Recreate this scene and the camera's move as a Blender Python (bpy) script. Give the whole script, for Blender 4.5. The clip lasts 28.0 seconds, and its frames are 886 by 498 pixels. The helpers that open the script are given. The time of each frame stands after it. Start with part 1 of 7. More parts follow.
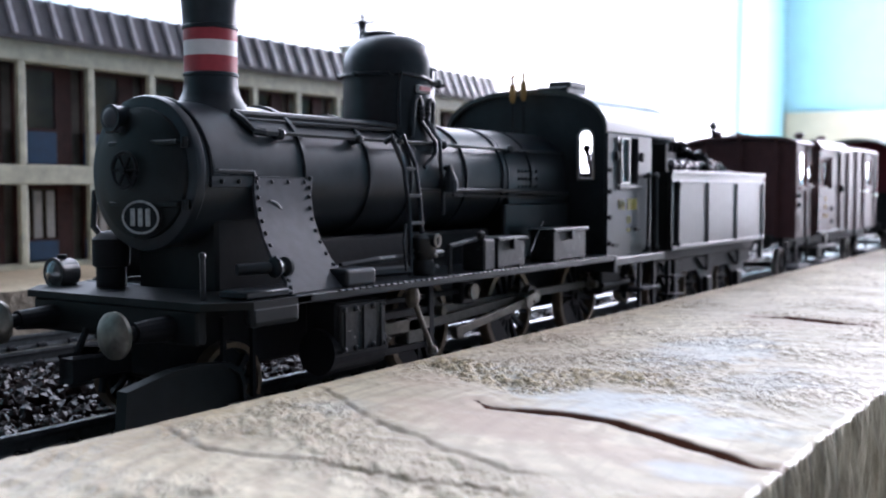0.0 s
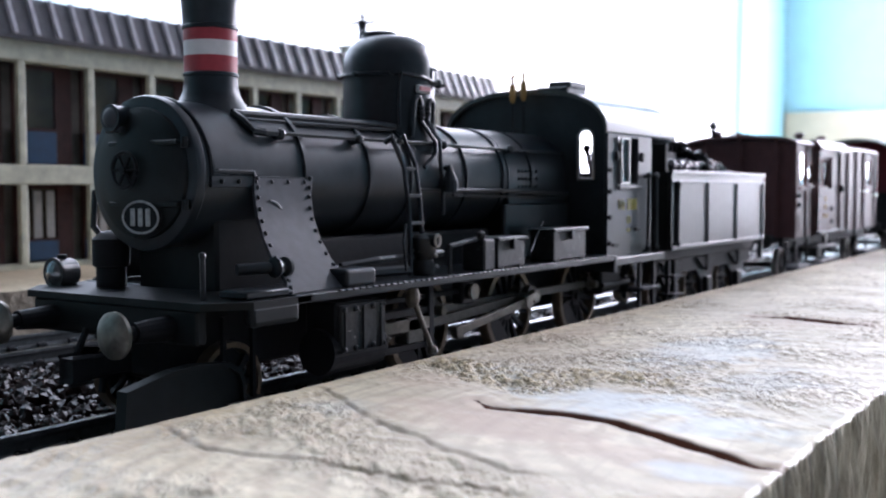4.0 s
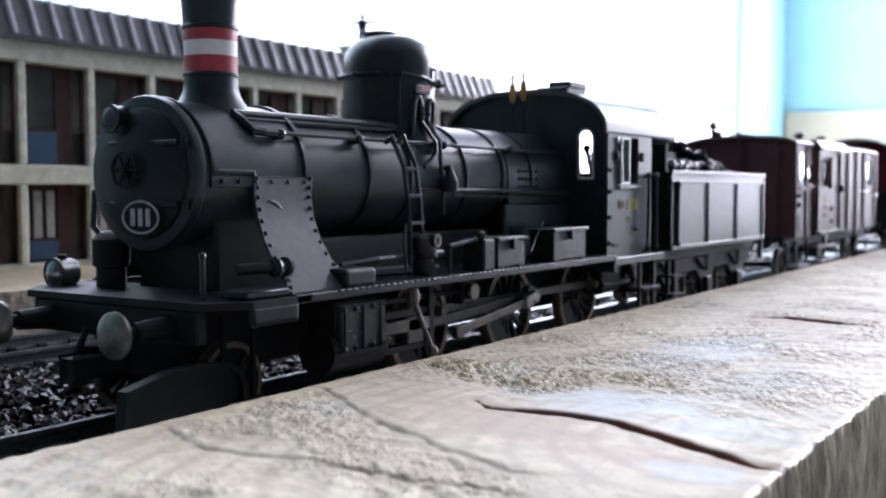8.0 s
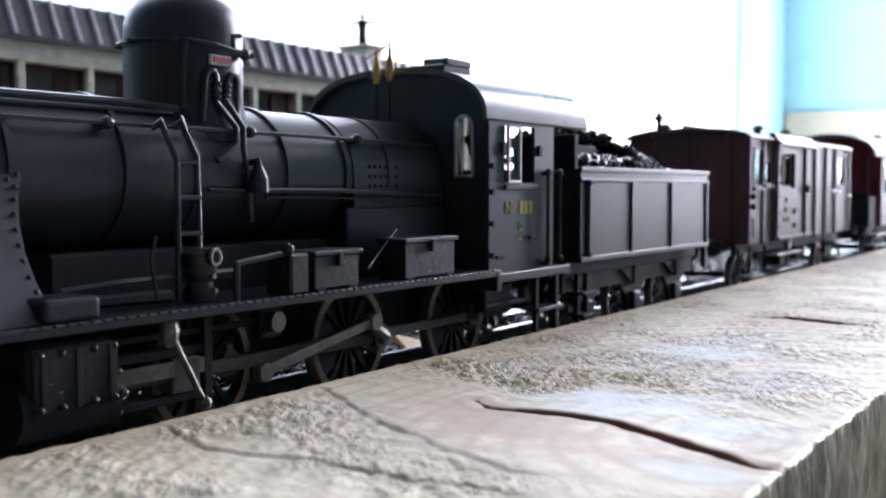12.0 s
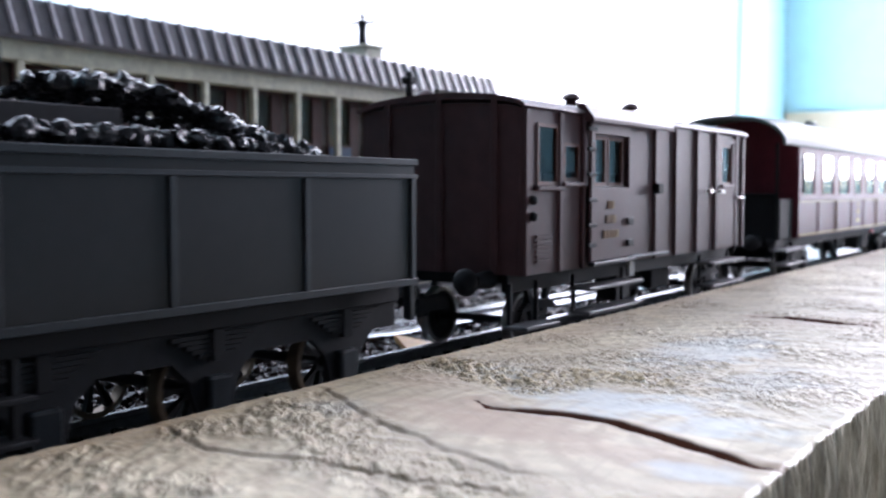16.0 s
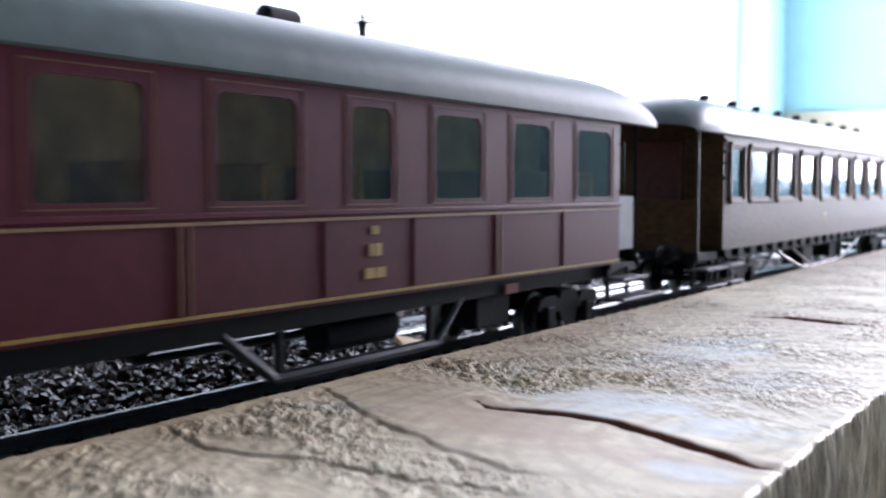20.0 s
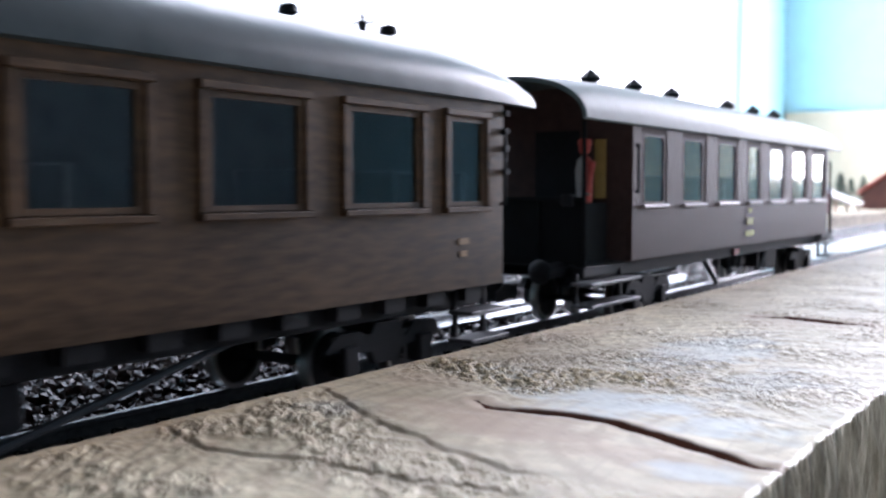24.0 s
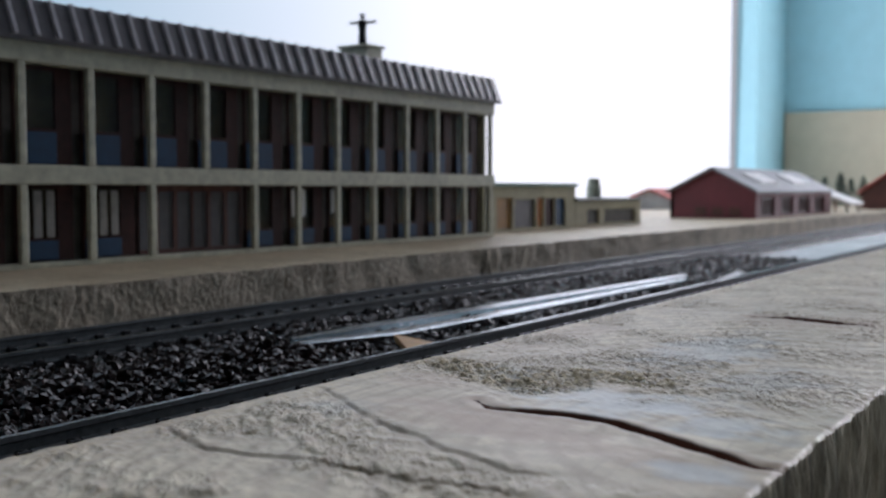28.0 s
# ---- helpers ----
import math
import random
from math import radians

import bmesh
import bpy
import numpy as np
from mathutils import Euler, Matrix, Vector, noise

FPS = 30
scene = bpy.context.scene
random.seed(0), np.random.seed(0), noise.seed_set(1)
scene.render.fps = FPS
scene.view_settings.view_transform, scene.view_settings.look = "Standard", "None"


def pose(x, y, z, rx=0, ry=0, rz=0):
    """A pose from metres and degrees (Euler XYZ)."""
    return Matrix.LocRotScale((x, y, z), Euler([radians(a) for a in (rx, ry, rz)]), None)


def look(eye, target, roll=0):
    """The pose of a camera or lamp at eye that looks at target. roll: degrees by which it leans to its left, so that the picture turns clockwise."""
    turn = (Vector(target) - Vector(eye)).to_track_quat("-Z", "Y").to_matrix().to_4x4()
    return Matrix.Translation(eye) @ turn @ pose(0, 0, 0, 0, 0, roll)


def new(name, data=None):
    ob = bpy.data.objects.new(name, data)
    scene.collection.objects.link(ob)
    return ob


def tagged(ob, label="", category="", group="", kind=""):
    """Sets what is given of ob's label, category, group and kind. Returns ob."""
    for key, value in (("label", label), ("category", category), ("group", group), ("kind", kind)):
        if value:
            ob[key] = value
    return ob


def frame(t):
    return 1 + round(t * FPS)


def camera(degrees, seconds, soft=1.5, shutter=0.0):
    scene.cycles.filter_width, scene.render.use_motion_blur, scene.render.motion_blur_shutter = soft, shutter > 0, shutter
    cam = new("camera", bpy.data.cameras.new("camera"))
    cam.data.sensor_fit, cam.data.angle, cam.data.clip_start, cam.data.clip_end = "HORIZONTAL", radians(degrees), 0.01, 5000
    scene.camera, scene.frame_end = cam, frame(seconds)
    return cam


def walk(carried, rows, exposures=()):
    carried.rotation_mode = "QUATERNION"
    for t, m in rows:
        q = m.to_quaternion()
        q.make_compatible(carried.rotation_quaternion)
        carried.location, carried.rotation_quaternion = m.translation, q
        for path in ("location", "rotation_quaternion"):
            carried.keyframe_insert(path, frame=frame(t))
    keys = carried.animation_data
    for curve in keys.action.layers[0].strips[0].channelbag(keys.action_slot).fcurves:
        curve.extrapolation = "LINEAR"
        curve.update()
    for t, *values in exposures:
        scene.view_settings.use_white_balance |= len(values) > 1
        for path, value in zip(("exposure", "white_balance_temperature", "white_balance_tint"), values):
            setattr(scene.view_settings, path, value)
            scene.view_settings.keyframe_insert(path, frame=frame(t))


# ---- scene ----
# One design unit is 0.88 mm; heights are counted from the rail tops, x runs along the track, y away from the camera.
U = 0.00088
CAM_H = 31.4
cam = camera(45.93, 28.0, soft=2.0, shutter=0.4)
cam.data.dof.use_dof, cam.data.dof.focus_distance, cam.data.dof.aperture_fstop = True, 0.117, 62.0
_eye = Vector((0, 0, CAM_H * U))
_yaw, _pitch = radians(33.404), radians(3.248)
_way = Vector((math.cos(_yaw) * math.cos(_pitch), math.sin(_yaw) * math.cos(_pitch), -math.sin(_pitch)))
VIEW = look(_eye, _eye + _way, 0)
walk(cam, [(0.0, VIEW), (28.0, VIEW)],
     exposures=[(0.0, 1.1, 5850, 23), (8.0, 1.1, 5850, 23), (12.0, 1.1, 5850, 23), (24.0, 1.14, 5850, 22), (26.0, 1.2, 5850, 21), (27.0, 0.36, 5900, 21), (28.0, -0.54, 6000, 18)])

# ---------- light ----------
world = bpy.data.worlds.new("daylight")
scene.world = world
world.use_nodes = True
_n = world.node_tree.nodes
_sky = _n.new("ShaderNodeTexSky")
_sky.sky_type = "NISHITA"
_sky.sun_disc = False
_sky.sun_elevation = radians(48)
_sky.sun_rotation = radians(50)
_sky.air_density, _sky.dust_density = 1.0, 1.0
world.node_tree.links.new(_sky.outputs[0], _n["Background"].inputs[0])
_n["Background"].inputs[1].default_value = 0.1

WALL_Y, WALL_X = 716.0, 2600.0
WIN = (60.0, 2371.0, -20.0, 1250.0)          # window opening: x from, x to, z from, z to


def area_lamp(name, at, target, sx, sy, power, colour):
    d = bpy.data.lights.new(name, "AREA")
    d.shape, d.size, d.size_y, d.energy, d.color = "RECTANGLE", sx * U, sy * U, power, colour
    ob = new(name, d)
    ob.matrix_world = look(Vector(at) * U, Vector(target) * U)
    return ob


area_lamp("window_daylight", ((WIN[0] + WIN[1]) / 2, WALL_Y + 30, (WIN[2] + WIN[3]) / 2),
          ((WIN[0] + WIN[1]) / 2, WALL_Y - 500, (WIN[2] + WIN[3]) / 2 - 10), WIN[1] - WIN[0], WIN[3] - WIN[2], 12.8, (0.93, 0.97, 1.0))
WIN2 = (-560.0, 262.0, 60.0, 1500.0)          # second window, in the end wall: y from, y to, z from, z to
area_lamp("end_window_daylight", (WALL_X + 40, (WIN2[0] + WIN2[1]) / 2, (WIN2[2] + WIN2[3]) / 2),
          (0, (WIN2[0] + WIN2[1]) / 2, (WIN2[2] + WIN2[3]) / 2 - 60), WIN2[1] - WIN2[0], WIN2[3] - WIN2[2], 35.0, (1.0, 0.97, 0.95))


# ---------- materials ----------
def mat(name, colour, rough=0.6, metal=0.0, vary=0.12, scale=1.0, bump=0.15, spec=0.5, colour2=None, stretch=(1, 1, 1), bumpscale=None, piece=0.0, mottle=0.5, wear=0.0):
    """Paint, wood, stone or metal with stains at two sizes; scale is the grain in design units."""
    m = bpy.data.materials.new(name)
    m.use_nodes = True
    nt = m.node_tree
    n, l = nt.nodes, nt.links
    b = n["Principled BSDF"]
    co = n.new("ShaderNodeTexCoord")
    mp = n.new("ShaderNodeMapping")
    mp.inputs["Scale"].default_value = [k / U / scale for k in stretch]
    l.new(co.outputs["Object"], mp.inputs[0])
    big, small = n.new("ShaderNodeTexNoise"), n.new("ShaderNodeTexNoise")
    big.inputs["Scale"].default_value, big.inputs["Detail"].default_value = 0.11, 4
    small.inputs["Scale"].default_value, small.inputs["Detail"].default_value = 1.0, 6
    l.new(mp.outputs[0], big.inputs["Vector"])
    l.new(mp.outputs[0], small.inputs["Vector"])
    mix = n.new("ShaderNodeMix")
    mix.data_type = "FLOAT"
    mix.inputs[0].default_value = mottle
    l.new(big.outputs[0], mix.inputs[2])
    l.new(small.outputs[0], mix.inputs[3])
    ramp = n.new("ShaderNodeValToRGB")
    c2 = colour2 or [min(1, c * (1 + vary * 2.2)) for c in colour]
    c1 = [c * (1 - vary * 1.6) for c in colour]
    ramp.color_ramp.elements[0].position, ramp.color_ramp.elements[1].position = 0.32, 0.68
    ramp.color_ramp.elements[0].color = (*c1, 1)
    ramp.color_ramp.elements[1].color = (*c2, 1)
    l.new(mix.outputs[0], ramp.inputs[0])
    out = ramp.outputs[0]
    if piece:
        info = n.new("ShaderNodeObjectInfo")
        hs = n.new("ShaderNodeHueSaturation")
        mr = n.new("ShaderNodeMapRange")
        mr.inputs[3].default_value, mr.inputs[4].default_value = 1 - piece, 1 + piece
        l.new(info.outputs["Random"], mr.inputs[0])
        l.new(mr.outputs[0], hs.inputs["Value"])
        l.new(out, hs.inputs["Color"])
        out = hs.outputs[0]
    if wear:
        # chipped spots and thin scratches down to bare metal
        mp2, ch, th, wx = n.new("ShaderNodeMapping"), n.new("ShaderNodeTexNoise"), n.new("ShaderNodeMapRange"), n.new("ShaderNodeMix")
        mp2.inputs["Scale"].default_value = (0.9 / U, 0.9 / U, 2.2 / U)
        ch.inputs["Scale"].default_value, ch.inputs["Detail"].default_value, ch.inputs["Roughness"].default_value = 1.0, 5, 0.75
        l.new(co.outputs["Object"], mp2.inputs[0])
        l.new(mp2.outputs[0], ch.inputs["Vector"])
        th.inputs[1].default_value, th.inputs[2].default_value = 0.64, 0.7
        l.new(ch.outputs[0], th.inputs[0])
        wx.data_type = "RGBA"
        wx.inputs[7].default_value = (wear, wear * 0.95, wear * 0.9, 1)
        l.new(th.outputs[0], wx.inputs[0])
        l.new(out, wx.inputs[6])
        out = wx.outputs[2]
    l.new(out, b.inputs["Base Color"])
    rr = n.new("ShaderNodeMapRange")
    rr.inputs[3].default_value, rr.inputs[4].default_value = max(0.02, rough - 0.12), min(1, rough + 0.12)
    l.new(mix.outputs[0], rr.inputs[0])
    l.new(rr.outputs[0], b.inputs["Roughness"])
    b.inputs["Metallic"].default_value = metal
    b.inputs["Specular IOR Level"].default_value = spec
    if bump:
        bp = n.new("ShaderNodeBump")
        bp.inputs["Strength"].default_value = bump
        bp.inputs["Distance"].default_value = (bumpscale or 0.3 * scale) * U
        l.new(small.outputs[0], bp.inputs["Height"])
        l.new(bp.outputs[0], b.inputs["Normal"])
    return m


def glass_mat(name, tint=(0.75, 0.8, 0.8), rough=0.03, ior=1.3):
    m = bpy.data.materials.new(name)
    m.use_nodes = True
    b = m.node_tree.nodes["Principled BSDF"]
    b.inputs["Base Color"].default_value = (*tint, 1)
    b.inputs["Roughness"].default_value = rough
    b.inputs["Transmission Weight"].default_value = 1.0
    b.inputs["IOR"].default_value = ior
    return m


BLACK = mat("loco_black", (0.0125, 0.0172, 0.0215), 0.37, vary=0.2, scale=2.0, bump=0.015, spec=0.32)
# Deeper black than loco_black, for the smokebox door and front parts.
DOORBLACK = mat("deep_front_black", (0.006, 0.0085, 0.0095), 0.5, vary=0.3, scale=2.5, bump=0.04, spec=0.25)
# Rear gate grey, paled to carry the light that the plate reflects.
GATEGREY = mat("lit_grey_gate", (0.17, 0.17, 0.185), 0.45, vary=0.15, scale=3.0, bump=0.04, spec=0.4)
WORNBLACK = mat("chipped_black", (0.011, 0.013, 0.0155), 0.42, vary=0.25, scale=1.2, bump=0.25, spec=0.4, wear=0.4)
TENDERBLACK = mat("tender_black", (0.004, 0.0054, 0.0064), 0.34, vary=0.2, scale=2.0, bump=0.015, spec=0.3)
BLACK2 = mat("frame_black", (0.0085, 0.0092, 0.0112), 0.62, vary=0.25, scale=1.5, bump=0.1, spec=0.2)
GREYBLACK = mat("grey_black_plate", (0.038, 0.042, 0.05), 0.5, vary=0.2, scale=2.0, bump=0.05, spec=0.3)
GREYROOF = mat("roof_grey", (0.098, 0.125, 0.12), 0.5, vary=0.12, scale=4.0, bump=0.05, spec=0.14)
DARKROOF = mat("roof_dark_grey", (0.034, 0.046, 0.047), 0.36, vary=0.12, scale=4.0, bump=0.05, spec=0.22)
VANRED = mat("van_brown_red", (0.062, 0.03, 0.032), 0.47, vary=0.12, scale=3.0, bump=0.05, spec=0.2)
MAROON = mat("coach_maroon", (0.082, 0.012, 0.02), 0.45, vary=0.12, scale=3.0, bump=0.03, spec=0.18)
TEAK = mat("coach_teak_brown", (0.07, 0.038, 0.018), 0.45, vary=0.35, scale=2.5, bump=0.06, stretch=(0.5, 1, 2.5), colour2=(0.115, 0.066, 0.033), spec=0.18)
# Slightly darker brown: the shade in the board joints is put into this colour.
BROWNGAP = mat("shaded_board_joints", (0.052, 0.031, 0.028), 0.7, vary=0.2, scale=2.0, bump=0.05, spec=0.2)
BROWN = mat("coach_brown", (0.058, 0.034, 0.031), 0.5, vary=0.12, scale=3.0, bump=0.05, spec=0.16)
YELLOW = mat("yellow_lining", (0.34, 0.21, 0.035), 0.5, vary=0.15, scale=1.0, bump=0.0)
STEEL = mat("steel", (0.42, 0.4, 0.38), 0.32, metal=1.0, vary=0.15, scale=1.0, bump=0.05)
RODDARK = mat("oily_dark_rod", (0.075, 0.07, 0.06), 0.45, metal=0.5, vary=0.3, scale=0.8, bump=0.1)
CABROOF = mat("glossy_grey_cab_roof", (0.05, 0.056, 0.052), 0.3, vary=0.15, scale=3.0, bump=0.03, spec=0.45)
RODSTEEL = mat("rod_steel", (0.145, 0.13, 0.105), 0.45, metal=0.6, vary=0.25, scale=0.8, bump=0.1)
SLEEPERM = mat("black_plastic_sleepers", (0.018, 0.019, 0.022), 0.26, vary=0.3, scale=1.5, bump=0.05, spec=0.4)
STRIP = mat("bare_grey_steel_strip", (0.30, 0.335, 0.36), 0.24, metal=0.9, vary=0.15, scale=3.0, bump=0.04)
# Unseen wall, kept very dark to cut light bounced onto west-facing ends.
WESTWALL = mat("dark_unseen_wall", (0.022, 0.018, 0.015), 0.6, vary=0.2, scale=20.0, bump=0.1, stretch=(1, 1, 0.1))
RAILSIDE = mat("dark_rail_side", (0.075, 0.085, 0.09), 0.5, metal=0.3, vary=0.25, scale=1.0, bump=0.05, spec=0.3)
DARKWALL = mat("dull_blue_far_wall", (0.105, 0.145, 0.165), 0.8, vary=0.1, scale=30.0, bump=0.05)
OLIVE = mat("dull_yellow_paint", (0.27, 0.235, 0.03), 0.5, vary=0.25, scale=0.8, bump=0.03)
BUFSTEEL = mat("buffer_steel", (0.15, 0.14, 0.12), 0.42, metal=0.8, vary=0.6, scale=2.4, bump=0.15)
RAILM = mat("rail_metal", (0.30, 0.33, 0.345), 0.24, metal=0.9, vary=0.2, scale=1.0, bump=0.05)
BRASS = mat("brass", (0.36, 0.23, 0.09), 0.45, metal=0.8, vary=0.15, scale=0.6, bump=0.05)
TYRE = mat("tyre_brass_brown", (0.17, 0.13, 0.09), 0.42, metal=0.7, vary=0.2, scale=1.0, bump=0.05)
RED = mat("red_paint", (0.3, 0.028, 0.038), 0.5, vary=0.1, scale=1.0, bump=0.04)
WHITE = mat("white_paint", (0.6, 0.58, 0.57), 0.5, vary=0.05, scale=1.0, bump=0.04)
COAL = mat("coal", (0.012, 0.012, 0.014), 0.26, vary=0.4, scale=0.7, bump=0.5, spec=0.25)
STONE = mat("dark_ballast", (0.004, 0.003, 0.003), 0.2, vary=0.5, scale=3.0, bump=0.4, colour2=(0.02, 0.011, 0.009), spec=0.1)
WOODEDGE = mat("rough_wood_edge", (0.33, 0.275, 0.18), 0.85, vary=0.45, scale=1.5, bump=1.0, stretch=(1, 1, 0.3), bumpscale=1.6, colour2=(0.66, 0.57, 0.40))
WOODEDGE2 = mat("rough_board_edge", (0.5, 0.42, 0.3), 0.8, vary=0.3, scale=1.6, bump=0.8, stretch=(1, 1, 0.8), bumpscale=1.0, colour2=(0.72, 0.62, 0.48))
TABLE = mat("sand_baseboard", (0.86, 0.84, 0.82), 0.2, vary=0.15, scale=4.0, bump=0.3)
BLUEWALL = mat("light_blue_wall_paint", (0.36, 0.62, 0.68), 0.85, vary=0.03, scale=30.0, bump=0.05)
BEIGE = mat("beige_wall_paint", (0.50, 0.45, 0.33), 0.85, vary=0.05, scale=30.0, bump=0.05)
CEIL = mat("grey_white_ceiling", (0.27, 0.28, 0.29), 0.9, vary=0.02, scale=40.0, bump=0.03)
FLOORM = mat("brown_floor_boards", (0.16, 0.11, 0.07), 0.5, vary=0.2, scale=20.0, bump=0.1, stretch=(0.1, 1, 1))
CONCRETE = mat("beige_concrete_plastic", (0.5, 0.5, 0.385), 0.6, vary=0.18, scale=3.0, bump=0.1)
# Also the painted darkness of rooms behind windows and openings.
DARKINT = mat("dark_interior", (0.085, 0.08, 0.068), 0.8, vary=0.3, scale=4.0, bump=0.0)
BLUEPANEL = mat("blue_panel", (0.004, 0.045, 0.11), 0.65, vary=0.15, scale=3.0, bump=0.03)
REDWOOD = mat("red_brown_frame", (0.085, 0.026, 0.016), 0.55, vary=0.25, scale=2.0, bump=0.05)
CURTAIN = mat("grey_white_curtain", (0.35, 0.34, 0.32), 0.8, vary=0.15, scale=2.0, bump=0.1)
# Pale base colour holds the sheen of the raised roof ribs.
RIBM = mat("pale_sheen_rib", (0.40, 0.39, 0.42), 0.3, vary=0.2, scale=3.0, bump=0.05)
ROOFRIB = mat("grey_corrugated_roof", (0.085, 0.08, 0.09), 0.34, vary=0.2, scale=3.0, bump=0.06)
SILLM = mat("pale_sill", (0.24, 0.2, 0.2), 0.45, vary=0.15, scale=2.0, bump=0.05)
# Near-black for gates and railings, with the end platforms' shade in the colour.
DEEPBLACK = mat("deep_shade_black", (0.004, 0.005, 0.006), 0.6, vary=0.3, scale=2.0, bump=0.05, spec=0.15)
SHEDRED = mat("dark_red_brick_wall", (0.15, 0.03, 0.035), 0.65, vary=0.15, scale=2.5, bump=0.15)
SHEDROOF = mat("grey_shed_roof", (0.20, 0.20, 0.21), 0.55, vary=0.15, scale=4.0, bump=0.1)
PINKRED = mat("bright_red_roof", (0.45, 0.09, 0.07), 0.6, vary=0.12, scale=4.0, bump=0.1)
OCHRE = mat("ochre_wood", (0.33, 0.17, 0.04), 0.6, vary=0.2, scale=3.0, bump=0.05)
GREENROOF = mat("flat_green_grey_roof", (0.12, 0.25, 0.23), 0.6, vary=0.15, scale=4.0, bump=0.05)
LEAF = mat("dark_conifer_green", (0.03, 0.05, 0.03), 0.7, vary=0.3, scale=2.0, bump=0.2)
LINING = mat("ochre_lining", (0.15, 0.06, 0.02), 0.5, vary=0.15, scale=1.0, bump=0.0)
PALEGLASS = glass_mat("coach_window_glass", (0.72, 0.66, 0.5), 0.06, 1.38)
BLUEGLASS = glass_mat("bluish_window_glass", (0.50, 0.62, 0.68), 0.08, 1.35)
CABGLASS = glass_mat("hazy_cab_glass", (0.86, 0.87, 0.87), 0.05, 1.2)
PARTITION = mat("olive_compartment_wall", (0.52, 0.42, 0.21), 0.6, vary=0.35, scale=6.0, bump=0.03)
FIG_RED = mat("figure_red", (0.45, 0.07, 0.05), 0.5, vary=0.15, scale=1.5, bump=0.0)
YPANE = mat("yellow_end_pane", (0.34, 0.22, 0.06), 0.6, vary=0.1, scale=2.0, bump=0.03)
SEATWOOD = mat("ochre_coach_seats", (0.26, 0.17, 0.06), 0.6, vary=0.4, scale=5.0, bump=0.05)
# Dark lens glass made pale: its white highlight is put into the colour.
DARKLENS = mat("lamp_glass_highlight", (0.26, 0.27, 0.28), 0.12, metal=0.7, vary=0.1, scale=2.0, bump=0.0)


def plank_mat():
    """Dry pale wood with pores, grey-blue patches, torn ochre grain and dark splits where the plank carries them."""
    m = mat("weathered_platform_wood", (0.51, 0.415, 0.265), 0.46, vary=0.14, scale=3.0, bump=0.15, stretch=(1.0, 0.7, 1.0), bumpscale=0.5, colour2=(0.77, 0.665, 0.475))
    nt = m.node_tree
    n, l = nt.nodes, nt.links
    b = n["Principled BSDF"]
    col = b.inputs["Base Color"].links[0].from_socket
    co = n.new("ShaderNodeTexCoord")

    def wavy(sx, sy, turn, detail, rough=0.6):
        mp, nz = n.new("ShaderNodeMapping"), n.new("ShaderNodeTexNoise")
        mp.vector_type = "TEXTURE"
        mp.inputs["Rotation"].default_value = (0, 0, radians(turn))
        mp.inputs["Scale"].default_value = (U / sx, U / sy, U)
        nz.inputs["Scale"].default_value, nz.inputs["Detail"].default_value, nz.inputs["Roughness"].default_value = 1.0, detail, rough
        l.new(co.outputs["Object"], mp.inputs[0])
        l.new(mp.outputs[0], nz.inputs["Vector"])
        return nz.outputs[0]

    def ramp(src, lo, hi):
        r = n.new("ShaderNodeMapRange")
        r.inputs[1].default_value, r.inputs[2].default_value = lo, hi
        l.new(src, r.inputs[0])
        return r.outputs[0]

    def blend(fac, a, colour, amount=1.0):
        k = n.new("ShaderNodeMath")
        k.operation = "MULTIPLY"
        k.inputs[1].default_value = amount
        l.new(fac, k.inputs[0])
        mx = n.new("ShaderNodeMix")
        mx.data_type = "RGBA"
        mx.inputs[7].default_value = (*colour, 1)
        l.new(k.outputs[0], mx.inputs[0])
        l.new(a, mx.inputs[6])
        return mx.outputs[2]

    def carried(key):
        at = n.new("ShaderNodeAttribute")
        at.attribute_name = key
        return at.outputs["Fac"]

    grain = wavy(0.05, 0.9, 8, 6, 0.65)
    pores = wavy(0.5, 1.7, 55, 7, 0.62)
    lumps = wavy(0.35, 0.8, 40, 2, 0.5)
    rough = carried("lumpy")
    stain = wavy(0.035, 0.05, 0, 4)
    col = blend(ramp(stain, 0.45, 0.75), col, (0.40, 0.30, 0.20), 0.45)
    col = blend(ramp(grain, 0.52, 0.72), col, (0.36, 0.28, 0.20), 0.4)
    rings = n.new("ShaderNodeTexWave")
    rings.wave_type, rings.rings_direction = "RINGS", "Z"
    ringmap = n.new("ShaderNodeMapping")
    ringmap.inputs["Location"].default_value = (-96 * 0.7, -30, 0)
    ringmap.inputs["Scale"].default_value = (0.7 / U, 1 / U, 1)
    l.new(co.outputs["Object"], ringmap.inputs[0])
    l.new(ringmap.outputs[0], rings.inputs["Vector"])
    rings.inputs["Scale"].default_value, rings.inputs["Distortion"].default_value, rings.inputs["Detail"].default_value = 0.09, 3.5, 3
    rings.inputs["Detail Scale"].default_value = 0.4
    col = blend(ramp(rings.outputs[0], 0.55, 1.0), col, (0.36, 0.27, 0.18), 0.45)
    col = blend(carried("brown"), col, (0.42, 0.29, 0.20), 0.75)
    col = blend(carried("blue"), col, (0.50, 0.56, 0.58), 0.6)
    col = blend(carried("ochre"), col, (0.62, 0.46, 0.22), 0.55)
    pits = ramp(wavy(0.9, 2.6, 55, 4, 0.55), 0.36, 0.43)
    pitted = n.new("ShaderNodeMath")
    pitted.operation = "SUBTRACT"
    pitted.inputs[0].default_value = 1.0
    l.new(pits, pitted.inputs[1])
    col = blend(ramp(pores, 0.46, 0.30), col, (0.26, 0.19, 0.12), 0.3)
    worn = carried("worn")
    both = n.new("ShaderNodeMath")
    both.operation = "MULTIPLY"
